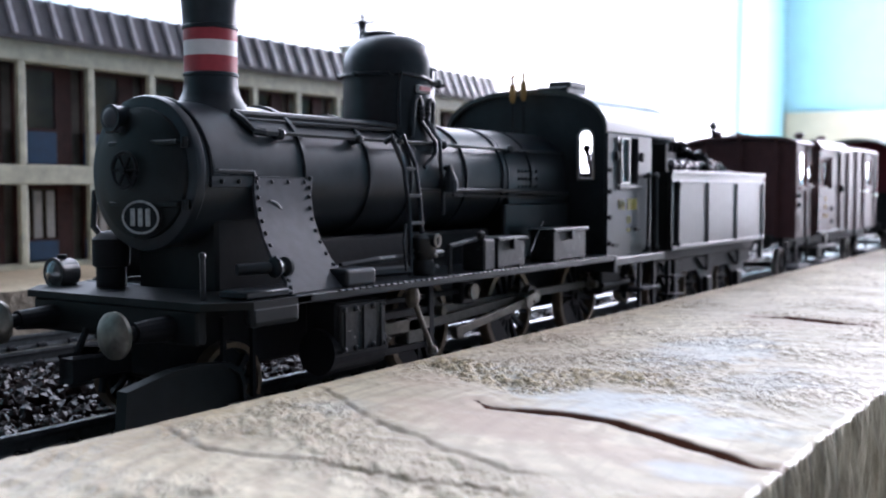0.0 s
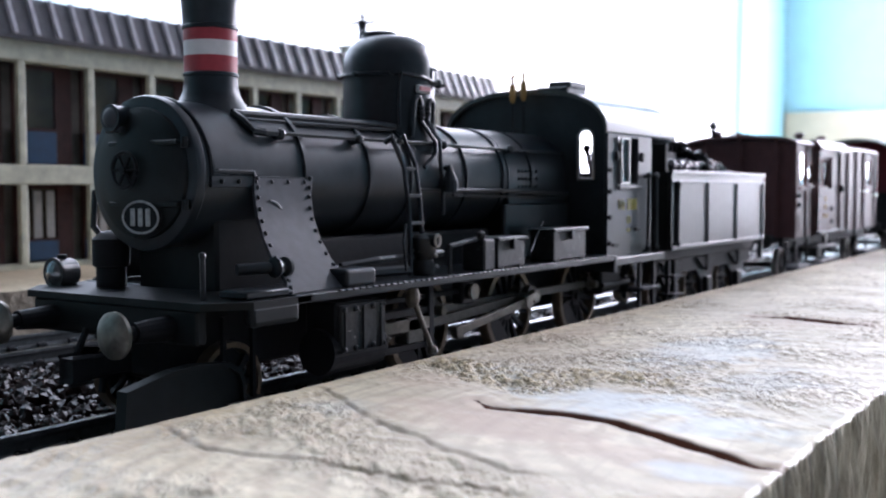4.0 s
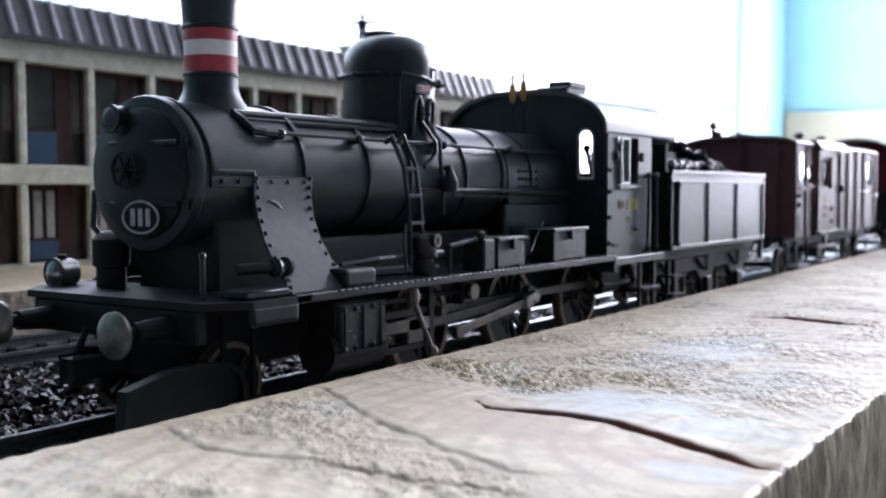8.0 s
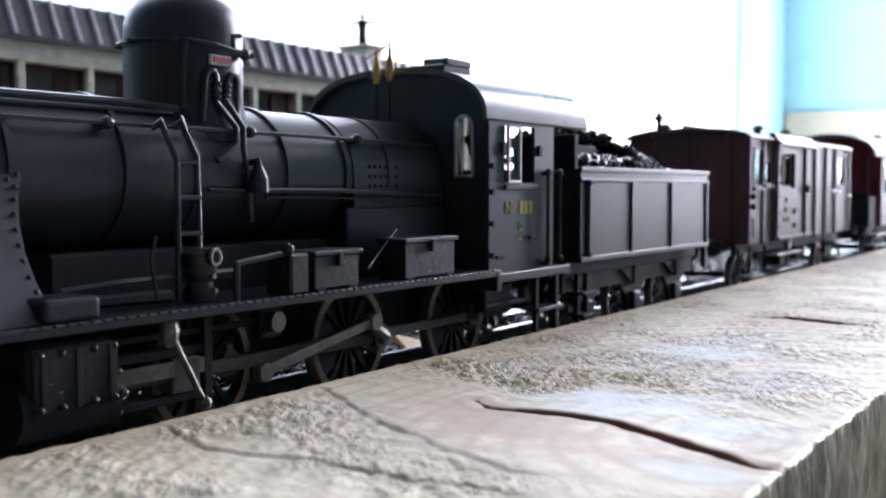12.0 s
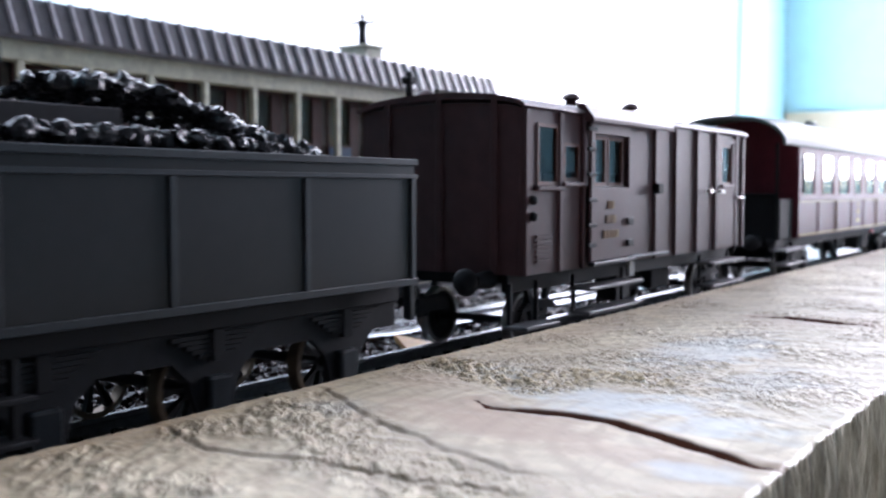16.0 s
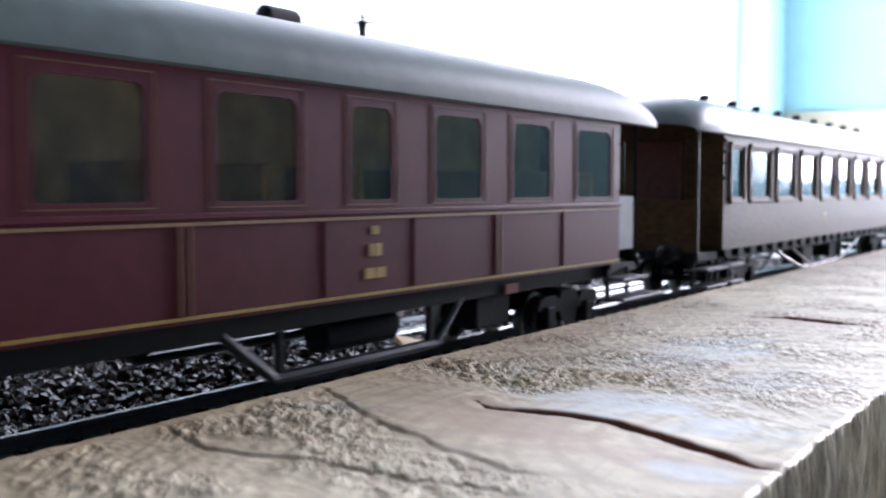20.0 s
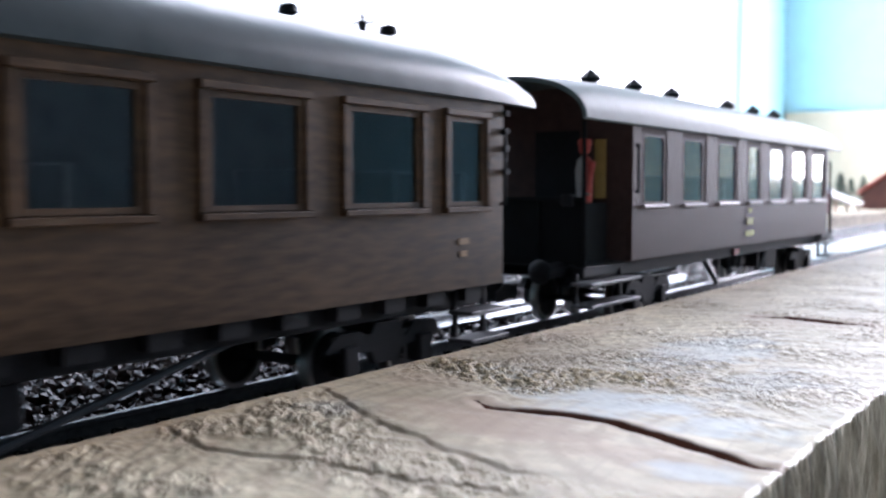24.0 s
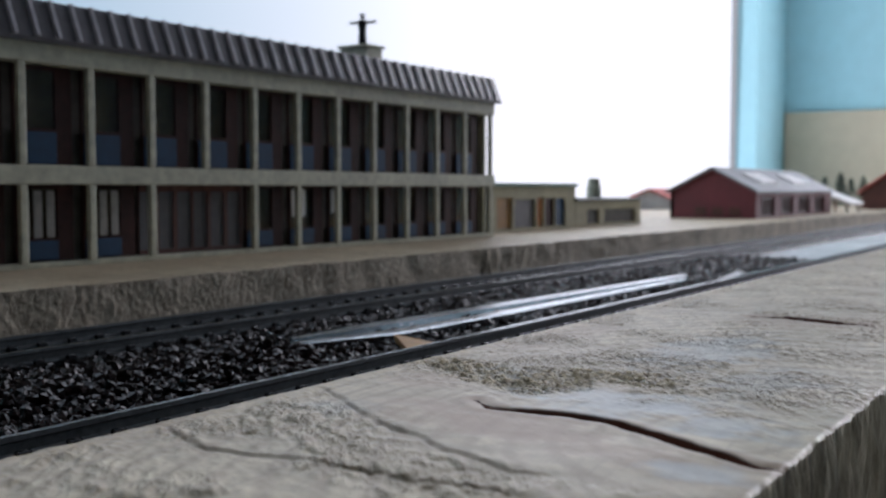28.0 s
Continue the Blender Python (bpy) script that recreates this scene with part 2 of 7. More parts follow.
    l.new(pitted.outputs[0], both.inputs[0])
    l.new(worn, both.inputs[1])
    col = blend(both.outputs[0], col, (0.20, 0.14, 0.09), 0.6)
    col = blend(carried("split"), col, (0.05, 0.015, 0.009), 0.98)
    l.new(col, b.inputs["Base Color"])
    old = b.inputs["Normal"].links[0].from_node
    for src, k, dist in ((pores, 0.8, 0.8), (grain, 0.25, 0.3), (pits, 0.95, 0.6), (lumps, 0.75, 1.1)):
        bp, st = n.new("ShaderNodeBump"), n.new("ShaderNodeMath")
        st.operation = "MULTIPLY"
        st.inputs[1].default_value = k
        l.new(rough if src == lumps else worn, st.inputs[0])
        l.new(st.outputs[0], bp.inputs["Strength"])
        bp.inputs["Distance"].default_value = dist * U
        l.new(src, bp.inputs["Height"])
        l.new(old.outputs[0], bp.inputs["Normal"])
        old = bp
    matt = n.new("ShaderNodeMapRange")
    matt.inputs[3].default_value, matt.inputs[4].default_value = 0.22, 0.0
    l.new(carried("split"), matt.inputs[0])
    l.new(matt.outputs[0], b.inputs["Specular IOR Level"])
    l.new(old.outputs[0], b.inputs["Normal"])
    return m


PLANK = plank_mat()


def sky_backdrop_mat():
    """Plain glowing overcast sky, a little bluer towards one side."""
    m = bpy.data.materials.new("bright_sky")
    m.use_nodes = True
    n, l = m.node_tree.nodes, m.node_tree.links
    n.remove(n["Principled BSDF"])
    e = n.new("ShaderNodeEmission")
    co, sp, rp = n.new("ShaderNodeTexCoord"), n.new("ShaderNodeSeparateXYZ"), n.new("ShaderNodeValToRGB")
    mr = n.new("ShaderNodeMapRange")
    mr.inputs[1].default_value, mr.inputs[2].default_value = 650 * U, 1800 * U
    rp.color_ramp.elements[0].color, rp.color_ramp.elements[1].color = (0.27, 0.42, 0.49, 1), (1, 1, 1, 1)
    l.new(co.outputs["Object"], sp.inputs[0])
    l.new(sp.outputs[0], mr.inputs[0])
    l.new(mr.outputs[0], rp.inputs[0])
    l.new(rp.outputs[0], e.inputs[0])
    e.inputs[1].default_value = 1.7
    l.new(e.outputs[0], n["Material Output"].inputs[0])
    return m


SKYM = sky_backdrop_mat()


# ---------- building blocks ----------
ORG = {}


def thing(name, at, label, category, group="", kind=""):
    ob = tagged(new(name), label, category, group, kind)
    ob.location = Vector(at) * U
    ORG[ob] = Vector(at)
    return ob


def part(name, bm, material, parent=None, label="", at=None, smooth=None):
    o = Vector(at) if at is not None else (ORG[parent] if parent else Vector((0, 0, 0)))
    bmesh.ops.translate(bm, verts=bm.verts, vec=-o)
    bmesh.ops.scale(bm, verts=bm.verts, vec=(U, U, U))
    me = bpy.data.meshes.new(name)
    bm.to_mesh(me)
    bm.free()
    for mm in (material if isinstance(material, (list, tuple)) else [material]):
        me.materials.append(mm)
    if smooth:
        me.shade_smooth()
        me.set_sharp_from_angle(angle=radians(smooth))
    ob = new(name, me)
    if parent:
        ob.parent = parent
        ob.location = (o - ORG[parent]) * U
    else:
        ob.location = o * U
    ORG[ob] = o
    if label:
        ob["label"] = label
    return ob


def B():
    return bmesh.new()


def box(bm, x0, x1, y0, y1, z0, z1, bevel=0.0, seg=1):
    r = bmesh.ops.create_cube(bm, size=1.0)
    vs = r["verts"]
    for v in vs:
        v.co = Vector((x0 + (v.co.x + 0.5) * (x1 - x0), y0 + (v.co.y + 0.5) * (y1 - y0), z0 + (v.co.z + 0.5) * (z1 - z0)))
    if bevel:
        es = list({e for v in vs for e in v.link_edges})
        bmesh.ops.bevel(bm, geom=es, offset=bevel, segments=seg, affect="EDGES", profile=0.5)
    return bm


def rod(bm, p0, p1, r0, r1=None, seg=12, caps=True):
    p0, p1 = Vector(p0), Vector(p1)
    d = p1 - p0
    m = Matrix.Translation((p0 + p1) / 2) @ d.to_track_quat("Z", "Y").to_matrix().to_4x4()
    bmesh.ops.create_cone(bm, cap_ends=caps, segments=seg, radius1=r0, radius2=r0 if r1 is None else r1, depth=d.length, matrix=m)
    return bm


def pipe(bm, pts, r, seg=8):
    """A round tube bent along pts, as one closed skin with mitred corners."""
    pts = [Vector(p) for p in pts]
    ways = [(b - a).normalized() for a, b in zip(pts, pts[1:])]
    side = ways[0].orthogonal().normalized()
    rings = []
    for k, p in enumerate(pts):
        w = (ways[max(0, k - 1)] + ways[min(k, len(ways) - 1)]).normalized()
        side = (side - w * side.dot(w)).normalized()
        up = w.cross(side)
        wide = min(1.6, 1 / max(0.5, w.dot(ways[min(k, len(ways) - 1)])))
        bend = (ways[min(k, len(ways) - 1)] - ways[max(0, k - 1)])
        bend = bend.normalized() if bend.length > 1e-5 else None
        ring = []
        for q in range(seg):
            a = 2 * math.pi * q / seg
            o = side * math.cos(a) + up * math.sin(a)
            if bend:
                o += bend * o.dot(bend) * (wide - 1)
            ring.append(bm.verts.new(p + o * r))
        rings.append(ring)
    for a, b in zip(rings, rings[1:]):
        for q in range(seg):
            bm.faces.new((a[q], a[(q + 1) % seg], b[(q + 1) % seg], b[q]))
    bm.faces.new(rings[0][::-1])
    bm.faces.new(rings[-1])
    return bm


def ball(bm, p, r, sx=1, sy=1, sz=1, seg=12):
    bmesh.ops.create_uvsphere(bm, u_segments=seg, v_segments=max(6, seg // 2), radius=r, matrix=Matrix.Translation(p) @ Matrix.Diagonal((sx, sy, sz, 1)))
    return bm


def lathe(bm, rings, centre, axis="Z", seg=40, cap=True):
    """Rings of (radius, height) turned about an axis through centre."""
    c = Vector(centre)
    rows = []
    for r, h in rings:
        row = []
        for k in range(seg):
            a = 2 * math.pi * k / seg
            p = {"Z": (r * math.cos(a), r * math.sin(a), h), "X": (h, r * math.cos(a), r * math.sin(a)), "Y": (r * math.cos(a), h, r * math.sin(a))}[axis]
            row.append(bm.verts.new(c + Vector(p)))
        rows.append(row)
    for a, b in zip(rows, rows[1:]):
        for k in range(seg):
            bm.faces.new((a[k], a[(k + 1) % seg], b[(k + 1) % seg], b[k]))
    if cap:
        bm.faces.new(rows[0][::-1])
        bm.faces.new(rows[-1])
    bmesh.ops.recalc_face_normals(bm, faces=bm.faces)
    return bm


def extrude_x(bm, profile, x0, x1):
    """A closed outline of (y, z) drawn out from x0 to x1."""
    a = [bm.verts.new((x0, y, z)) for y, z in profile]
    b = [bm.verts.new((x1, y, z)) for y, z in profile]
    n = len(profile)
    for k in range(n):
        bm.faces.new((a[k], a[(k + 1) % n], b[(k + 1) % n], b[k]))
    bm.faces.new(a[::-1])
    bm.faces.new(b)
    bmesh.ops.recalc_face_normals(bm, faces=bm.faces)
    return bm


def extrude_y(bm, profile, y0, y1):
    """A closed outline of (x, z) drawn out from y0 to y1."""
    a = [bm.verts.new((x, y0, z)) for x, z in profile]
    b = [bm.verts.new((x, y1, z)) for x, z in profile]
    n = len(profile)
    for k in range(n):
        bm.faces.new((a[k], a[(k + 1) % n], b[(k + 1) % n], b[k]))
    bm.faces.new(a[::-1])
    bm.faces.new(b)
    bmesh.ops.recalc_face_normals(bm, faces=bm.faces)
    return bm


def panel_with_holes(bm, x0, x1, z0, z1, holes, y0, y1):
    """A wall slab in the x-z plane between y0 and y1, with rectangular openings (x0, x1, z0, z1) cut through it."""
    xs = sorted({x0, x1, *[h[0] for h in holes], *[h[1] for h in holes]})
    zs = sorted({z0, z1, *[h[2] for h in holes], *[h[3] for h in holes]})

    def solid(i, j):
        if not (0 <= i < len(xs) - 1 and 0 <= j < len(zs) - 1):
            return False
        cx, cz = (xs[i] + xs[i + 1]) / 2, (zs[j] + zs[j + 1]) / 2
        return not any(h[0] < cx < h[1] and h[2] < cz < h[3] for h in holes)

    cache = {}

    def v(i, j, k):
        if (i, j, k) not in cache:
            cache[i, j, k] = bm.verts.new((xs[i], (y0, y1)[k], zs[j]))
        return cache[i, j, k]

    for i in range(len(xs) - 1):
        for j in range(len(zs) - 1):
            if not solid(i, j):
                continue
            bm.faces.new((v(i, j, 0), v(i + 1, j, 0), v(i + 1, j + 1, 0), v(i, j + 1, 0)))
            bm.faces.new((v(i, j, 1), v(i, j + 1, 1), v(i + 1, j + 1, 1), v(i + 1, j, 1)))
            if not solid(i - 1, j):
                bm.faces.new((v(i, j, 0), v(i, j + 1, 0), v(i, j + 1, 1), v(i, j, 1)))
            if not solid(i + 1, j):
                bm.faces.new((v(i + 1, j, 0), v(i + 1, j, 1), v(i + 1, j + 1, 1), v(i + 1, j + 1, 0)))
            if not solid(i, j - 1):
                bm.faces.new((v(i, j, 0), v(i, j, 1), v(i + 1, j, 1), v(i + 1, j, 0)))
            if not solid(i, j + 1):
                bm.faces.new((v(i, j + 1, 0), v(i + 1, j + 1, 0), v(i + 1, j + 1, 1), v(i, j + 1, 1)))
    return bm


def frame_bm(bm, x0, x1, z0, z1, w, y0, y1):
    """A rectangular frame round an opening."""
    return panel_with_holes(bm, x0 - w, x1 + w, z0 - w, z1 + w, [(x0, x1, z0, z1)], y0, y1)


def plate_x(bm, outline, x0, x1, holes=()):
    """A flat plate across the track, outline and holes as (y, z) loops, from x0 to x1."""
    edges = []
    for loop in (outline, *holes):
        vs = [bm.verts.new((x0, y, z)) for y, z in loop]
        edges += [bm.edges.new((a, b)) for a, b in zip(vs, vs[1:] + vs[:1])]
    res = bmesh.ops.triangle_fill(bm, edges=edges, use_beauty=True, use_dissolve=False)
    faces = [g for g in res["geom"] if isinstance(g, bmesh.types.BMFace)]
    ext = bmesh.ops.extrude_face_region(bm, geom=faces)
    for g in ext["geom"]:
        if isinstance(g, bmesh.types.BMVert):
            g.co.x = x1
    bmesh.ops.recalc_face_normals(bm, faces=bm.faces)
    return bm


def plate_y(bm, outline, y0, y1, holes=()):
    """A flat upright plate along the track, outline and holes as (x, z) loops, from y0 to y1."""
    plate_x(bm, outline, y0, y1, holes)
    for vert in bm.verts:
        vert.co = Vector((vert.co.y, vert.co.x, vert.co.z))
    bmesh.ops.recalc_face_normals(bm, faces=bm.faces)
    return bm


def rounded(x0, x1, z0, z1, top, foot):
    """A rectangle of (x, z) with rounded corners of radius top and foot."""
    pts = []
    for cx, cz, r, a0 in ((x1 - top, z1 - top, top, 0), (x0 + top, z1 - top, top, 90), (x0 + foot, z0 + foot, foot, 180), (x1 - foot, z0 + foot, foot, 270)):
        pts += [(cx + r * math.cos(radians(a0 + 18 * k)), cz + r * math.sin(radians(a0 + 18 * k))) for k in range(6)]
    return pts


def spoked_wheel(bm, c, r_hub, r_rim, n, half):
    """One wheel centre with n spokes, as a single joined mesh about the axis y through c."""
    rad = [0.5, r_hub, r_rim]
    m = n * 3
    cache = {}

    def v(i, k, s):
        k %= m
        if (i, k, s) not in cache:
            a = 2 * math.pi * (k - 0.5) / m
            cache[i, k, s] = bm.verts.new((c[0] + rad[i] * math.cos(a), c[1] + s * half, c[2] + rad[i] * math.sin(a)))
        return cache[i, k, s]

    def solid(i, k):
        return i == 0 or (i == 1 and k % m % 3 == 0)

    for i in (0, 1):
        for k in range(m):
            if not solid(i, k):
                continue
            for s in (-1, 1):
                bm.faces.new((v(i, k, s), v(i, k + 1, s), v(i + 1, k + 1, s), v(i + 1, k, s)))
            if not solid(i, k - 1):
                bm.faces.new((v(i, k, -1), v(i, k, 1), v(i + 1, k, 1), v(i + 1, k, -1)))
            if not solid(i, k + 1):
                bm.faces.new((v(i, k + 1, -1), v(i, k + 1, 1), v(i + 1, k + 1, 1), v(i + 1, k + 1, -1)))
            if i == 0 and not solid(1, k):
                bm.faces.new((v(1, k, -1), v(1, k + 1, -1), v(1, k + 1, 1), v(1, k, 1)))
    bmesh.ops.recalc_face_normals(bm, faces=bm.faces)
    return bm
# ---------- the room ----------
RX0, RY0, RZ0, RZ1 = -1700.0, -1900.0, -900.0, 1700.0
BOARD_Z = -5.0


def room():
    bm = B()
    panel_with_holes(bm, RX0, WALL_X, RZ0, RZ1, [WIN], WALL_Y, WALL_Y + 60)
    tagged(part("wall_north", bm, BLUEWALL), "light blue painted wall with a large bright window", "wall", kind="structure")
    bm = B()
    panel_with_holes(bm, RY0, WALL_Y + 60, RZ0, RZ1, [WIN2], WALL_X, WALL_X + 100)
    for vert in bm.verts:
        vert.co = Vector((vert.co.y, vert.co.x, vert.co.z))
    bmesh.ops.recalc_face_normals(bm, faces=bm.faces)
    tagged(part("wall_east", bm, BLUEWALL), "light blue painted wall behind the layout", "wall", kind="structure")
    bm = B()
    box(bm, WALL_X - 14, WALL_X - 0.5, 275, WALL_Y - 3, RZ0 + 2, CAM_H + 186, 1.0)
    tagged(part("dado_panel", bm, BEIGE), "beige painted lower band of the wall", "wall", kind="structure")
    bm = B()
    box(bm, RX0, WALL_X + 100, RY0 - 100, RY0, RZ0, RZ1)
    tagged(part("wall_south", bm, DARKWALL), "plain dull blue room wall", "wall", kind="structure")
    bm = B()
    box(bm, RX0 - 100, RX0, RY0 - 100, WALL_Y + 60, RZ0, RZ1)
    tagged(part("wall_west", bm, WESTWALL), "unseen dark room wall", "wall", kind="structure")
    bm = B()
    box(bm, RX0 - 100, WALL_X + 100, RY0 - 100, WALL_Y + 60, RZ1, RZ1 + 60)
    tagged(part("ceiling", bm, CEIL), "plain grey-white ceiling", "ceiling", kind="structure")
    bm = B()
    box(bm, RX0 - 100, WALL_X + 100, RY0 - 100, WALL_Y + 60, RZ0 - 60, RZ0)
    tagged(part("floor", bm, FLOORM), "brown floor of the room", "floor", kind="structure")
    win = thing("window_1", (WIN[0], WALL_Y, WIN[2]), "bright window with white frame", "window", kind="structure")
    bm = B()
    frame_bm(bm, WIN[0] + 2, WIN[1] - 2, WIN[2] + 2, WIN[3] - 2, 2, WALL_Y + 46, WALL_Y + 58)
    part("window_frame", bm, WHITE, win)
    win = thing("window_2", (WALL_X, WIN2[0], WIN2[2]), "tall bright window in the end wall", "window", kind="structure")
    bm = B()
    frame_bm(bm, WIN2[0] + 2, WIN2[1] - 2, WIN2[2] + 2, WIN2[3] - 2, 2, WALL_X + 80, WALL_X + 92)
    for vert in bm.verts:
        vert.co = Vector((vert.co.y, vert.co.x, vert.co.z))
    bmesh.ops.recalc_face_normals(bm, faces=bm.faces)
    part("window_frame", bm, WHITE, win)
    bm = B()
    box(bm, -900, WALL_X - 16, -330, WALL_Y - 2, BOARD_Z - 25, BOARD_Z, 1.0)
    tagged(part("ground", bm, TABLE), "sand coloured baseboard of the model railway", "baseboard", kind="structure")
    bm = B()
    box(bm, -600, 4200, WALL_Y + 400, WALL_Y + 404, -700, 2400)
    tagged(part("backdrop", bm, SKYM), "bright overcast sky outside the window", "sky", kind="structure")
    for x in (-860, 900, 2500):
        for y in (-300, 640):
            bm = B()
            box(bm, x, x + 40, y, y + 40, RZ0, BOARD_Z - 25)
            tagged(part("table_leg", bm, WOODEDGE), "square wooden leg under the baseboard", "table leg", "baseboard legs", "structure")


room()

# ---------- platforms ----------
PLAT = CAM_H - 23.0


def polyline_gap(X, Y, pts):
    """Distance of every grid point from a crooked line."""
    best = np.full(X.shape, 1e9)
    for (ax, ay), (bx, by) in zip(pts, pts[1:]):
        dx, dy = bx - ax, by - ay
        k = np.clip(((X - ax) * dx + (Y - ay) * dy) / (dx * dx + dy * dy), 0, 1)
        best = np.minimum(best, np.hypot(X - ax - k * dx, Y - ay - k * dy))
    return best


def smooth(a, b, v):
    k = np.clip((v - a) / (b - a), 0, 1)
    return k * k * (3 - 2 * k)


def wood_slab(name, x0, x1, y0, y1, z0, z1, nx, ny, label, rough=1.0, marks=None, side_mat=None):
    """A rough-sawn plank: worn top with splits, steps and torn grain, ragged edges and hairy sides."""
    def fuzz(p, s):
        return noise.noise(Vector(p) * s)

    xs = x0 + (x1 - x0) * np.linspace(0, 1, nx + 1) ** 2.0
    ys = np.linspace(y0, y1, ny + 1)
    X, Y = np.meshgrid(xs, ys, indexing="ij")
    flat = list(zip(X.ravel().tolist(), Y.ravel().tolist()))
    shape = X.shape

    def field(fx, fy, seed, turn=0.0):
        c, s = math.cos(turn), math.sin(turn)
        return np.array([noise.noise(((x * c + y * s) * fx, (y * c - x * s) * fy, seed)) for x, y in flat]).reshape(shape)

    broad = field(0.09, 0.09, 5.5)
    mid = field(0.3, 0.22, 3.3)
    Z = z1 + rough * (0.25 * broad + 0.12 * mid)
    split, blue, ochre, brown = np.zeros(shape), np.zeros(shape), np.zeros(shape), np.zeros(shape)
    worn, lumpy = np.full(shape, 0.5), np.zeros(shape)
    if marks:
        chunk = field(0.36, 0.8, 9.1, 0.55)
        fine = field(0.55, 1.25, 2.7, 0.9)
        grit = field(1.5, 1.5, 6.6)
        near = 1 - smooth(-4, 3, X - np.interp(Y, *marks["step"]))
        bits = 2.6 * (chunk + 0.35 * fine + 0.3 * mid)
        ledge = (np.floor(bits) + smooth(0.3, 0.55, bits - np.floor(bits))) / 2.6
        hewn = near * smooth(-0.3, 0.2, broad + 0.6 * mid)
        Z += near * (0.16 * np.maximum(chunk, -0.22) + 0.05 * fine + 0.05 * grit) + hewn * 0.29 * np.clip(ledge, -0.5, 0.6)
        far = smooth(94, 116, X + 5 * mid)
        Z += (1 - near) * (0.05 + 0.95 * far) * (0.24 * np.minimum(fine, 0.25) + 0.09 * grit) * (0.5 + smooth(-0.3, 0.5, broad + mid))
        for key, h in (("step", 0.24), ("step2", 0.2)):
            d = X - np.interp(Y, *marks[key]) + 0.9 * mid
            yy = marks[key][0]
            on = smooth(yy[0] - 6, yy[0] + 3, Y) * (1 - smooth(yy[-1] - 1, yy[-1] + 5, Y))
            Z += on * h * (smooth(-0.3, 0.25, d) - 1) * smooth(-12, -1, d)
            Z -= on * (0.1 + 0.12 * mid) * np.exp(-((d + 0.2) / 0.3) ** 2)
            split = np.maximum(split, on * 0.42 * np.clip(0.5 + 1.9 * mid + 0.8 * fine, 0, 1) * np.exp(-((d + 0.15) / 0.26) ** 2))
            brown = np.maximum(brown, on * 0.35 * np.exp(-(np.minimum(d, 0) / 1.2) ** 2) * np.exp(-(np.maximum(d, 0) / 0.5) ** 2))
        for pts, w, dep in marks["splits"]:
            q = polyline_gap(X, Y, pts) + 0.25 * chunk
            ends = np.clip(np.minimum(np.hypot(X - pts[0][0], Y - pts[0][1]), np.hypot(X - pts[-1][0], Y - pts[-1][1])) / 7.0, 0.22, 1)
            Z -= dep * ends * (1 - smooth(0, w, q)) - 0.3 * dep * np.exp(-((q - w * 1.5) / (w * 0.8)) ** 2)
            brown = np.maximum(brown, 0.9 * (1 - smooth(0.8, 3.2, q + 0.8 * mid)))
            split = np.maximum(split, 1 - smooth(0.75, 1.35, q / (w * ends)))
        for cx, cy, rx, ry, k in marks["blue"]:
            blue = np.maximum(blue, k * (1 - smooth(0.3, 1.15, np.hypot((X - cx) / rx, (Y - cy) / ry) + 0.55 * mid + 0.25 * fine)))
        for cx, cy, rx, ry, k in marks["brown"]:
            brown = np.maximum(brown, k * (1 - smooth(0.35, 1.15, np.hypot((X - cx) / rx, (Y - cy) / ry) + 0.5 * mid + 0.2 * fine)))
        torn = 1 - smooth(2.0, 6.0, polyline_gap(X, Y, marks["torn"]) + 3.0 * mid)
        Z += torn * (0.55 * grit * 0.6 + 0.45 * np.maximum(fine, -0.3))
        worn = np.clip(0.04 + 0.95 * smooth(98, 122, X + 6 * mid) * (0.45 + smooth(-0.2, 0.3, broad)) + torn + 0.5 * near * smooth(0.0, 0.4, broad), 0, 1)
        rim = smooth(73, 79.5, Y + 2.0 * chunk)
        Z += rim * 0.14 * grit
        ochre = np.maximum(torn * smooth(-0.25, 0.35, fine + 0.6 * grit), 0.5 * rim * smooth(0, 0.4, grit))
        flat_rim = smooth(75.5, 79.5, Y)
        Z = z1 + (Z - z1) * (1 - 0.75 * flat_rim)
        lumpy = np.clip(near * smooth(-0.35, 0.25, broad + 0.5 * mid), 0, 1) * (1 - flat_rim)
    else:
        Z += rough * 0.3 * field(0.6, 0.5, 8.2)
    edge_n = np.array([[0.6 * noise.noise((x * 0.5, float(j > 0), 1.5)) + 0.6 * noise.noise((x * 1.7, float(j > 0), 4.5)) for j in (0, 1)] for x in xs])
    for side, j, j2 in ((0, 0, 1), (1, ny, ny - 1)):
        Z[:, j] -= (0.3, 0.25)[side] + (0.18, 0.15)[side] * edge_n[:, side]
        Z[:, j2] -= 0.08 + 0.06 * edge_n[:, side]
        Y[:, j] += rough * (0.25, 0.12)[side] * edge_n[:, 1 - side]
    W = ny + 1
    verts = np.stack([X.ravel(), Y.ravel(), Z.ravel()], 1).tolist()
    ii, jj = np.meshgrid(np.arange(nx), np.arange(ny), indexing="ij")
    a = (ii * W + jj).ravel()
    faces = np.stack([a, a + W, a + W + 1, a + 1], 1).tolist()
    mats = [0] * len(faces)
    levels = 9
    for side, j in ((0, 0), (1, ny)):
        base = len(verts)
        for i, x in enumerate(xs):
            top = verts[i * W + j]
            for k in range(1, levels + 1):
                z = top[2] + (z0 - top[2]) * k / levels
                out = (0.5 * fuzz((x, z * 0.22, side), 0.5) + 0.75 * fuzz((x, z * 0.14, side + 3), 1.5)) * rough
                verts.append([x, top[1] + out, z])
        for i in range(nx):
            for k in range(levels):
                p = i * W + j if k == 0 else base + i * levels + k - 1
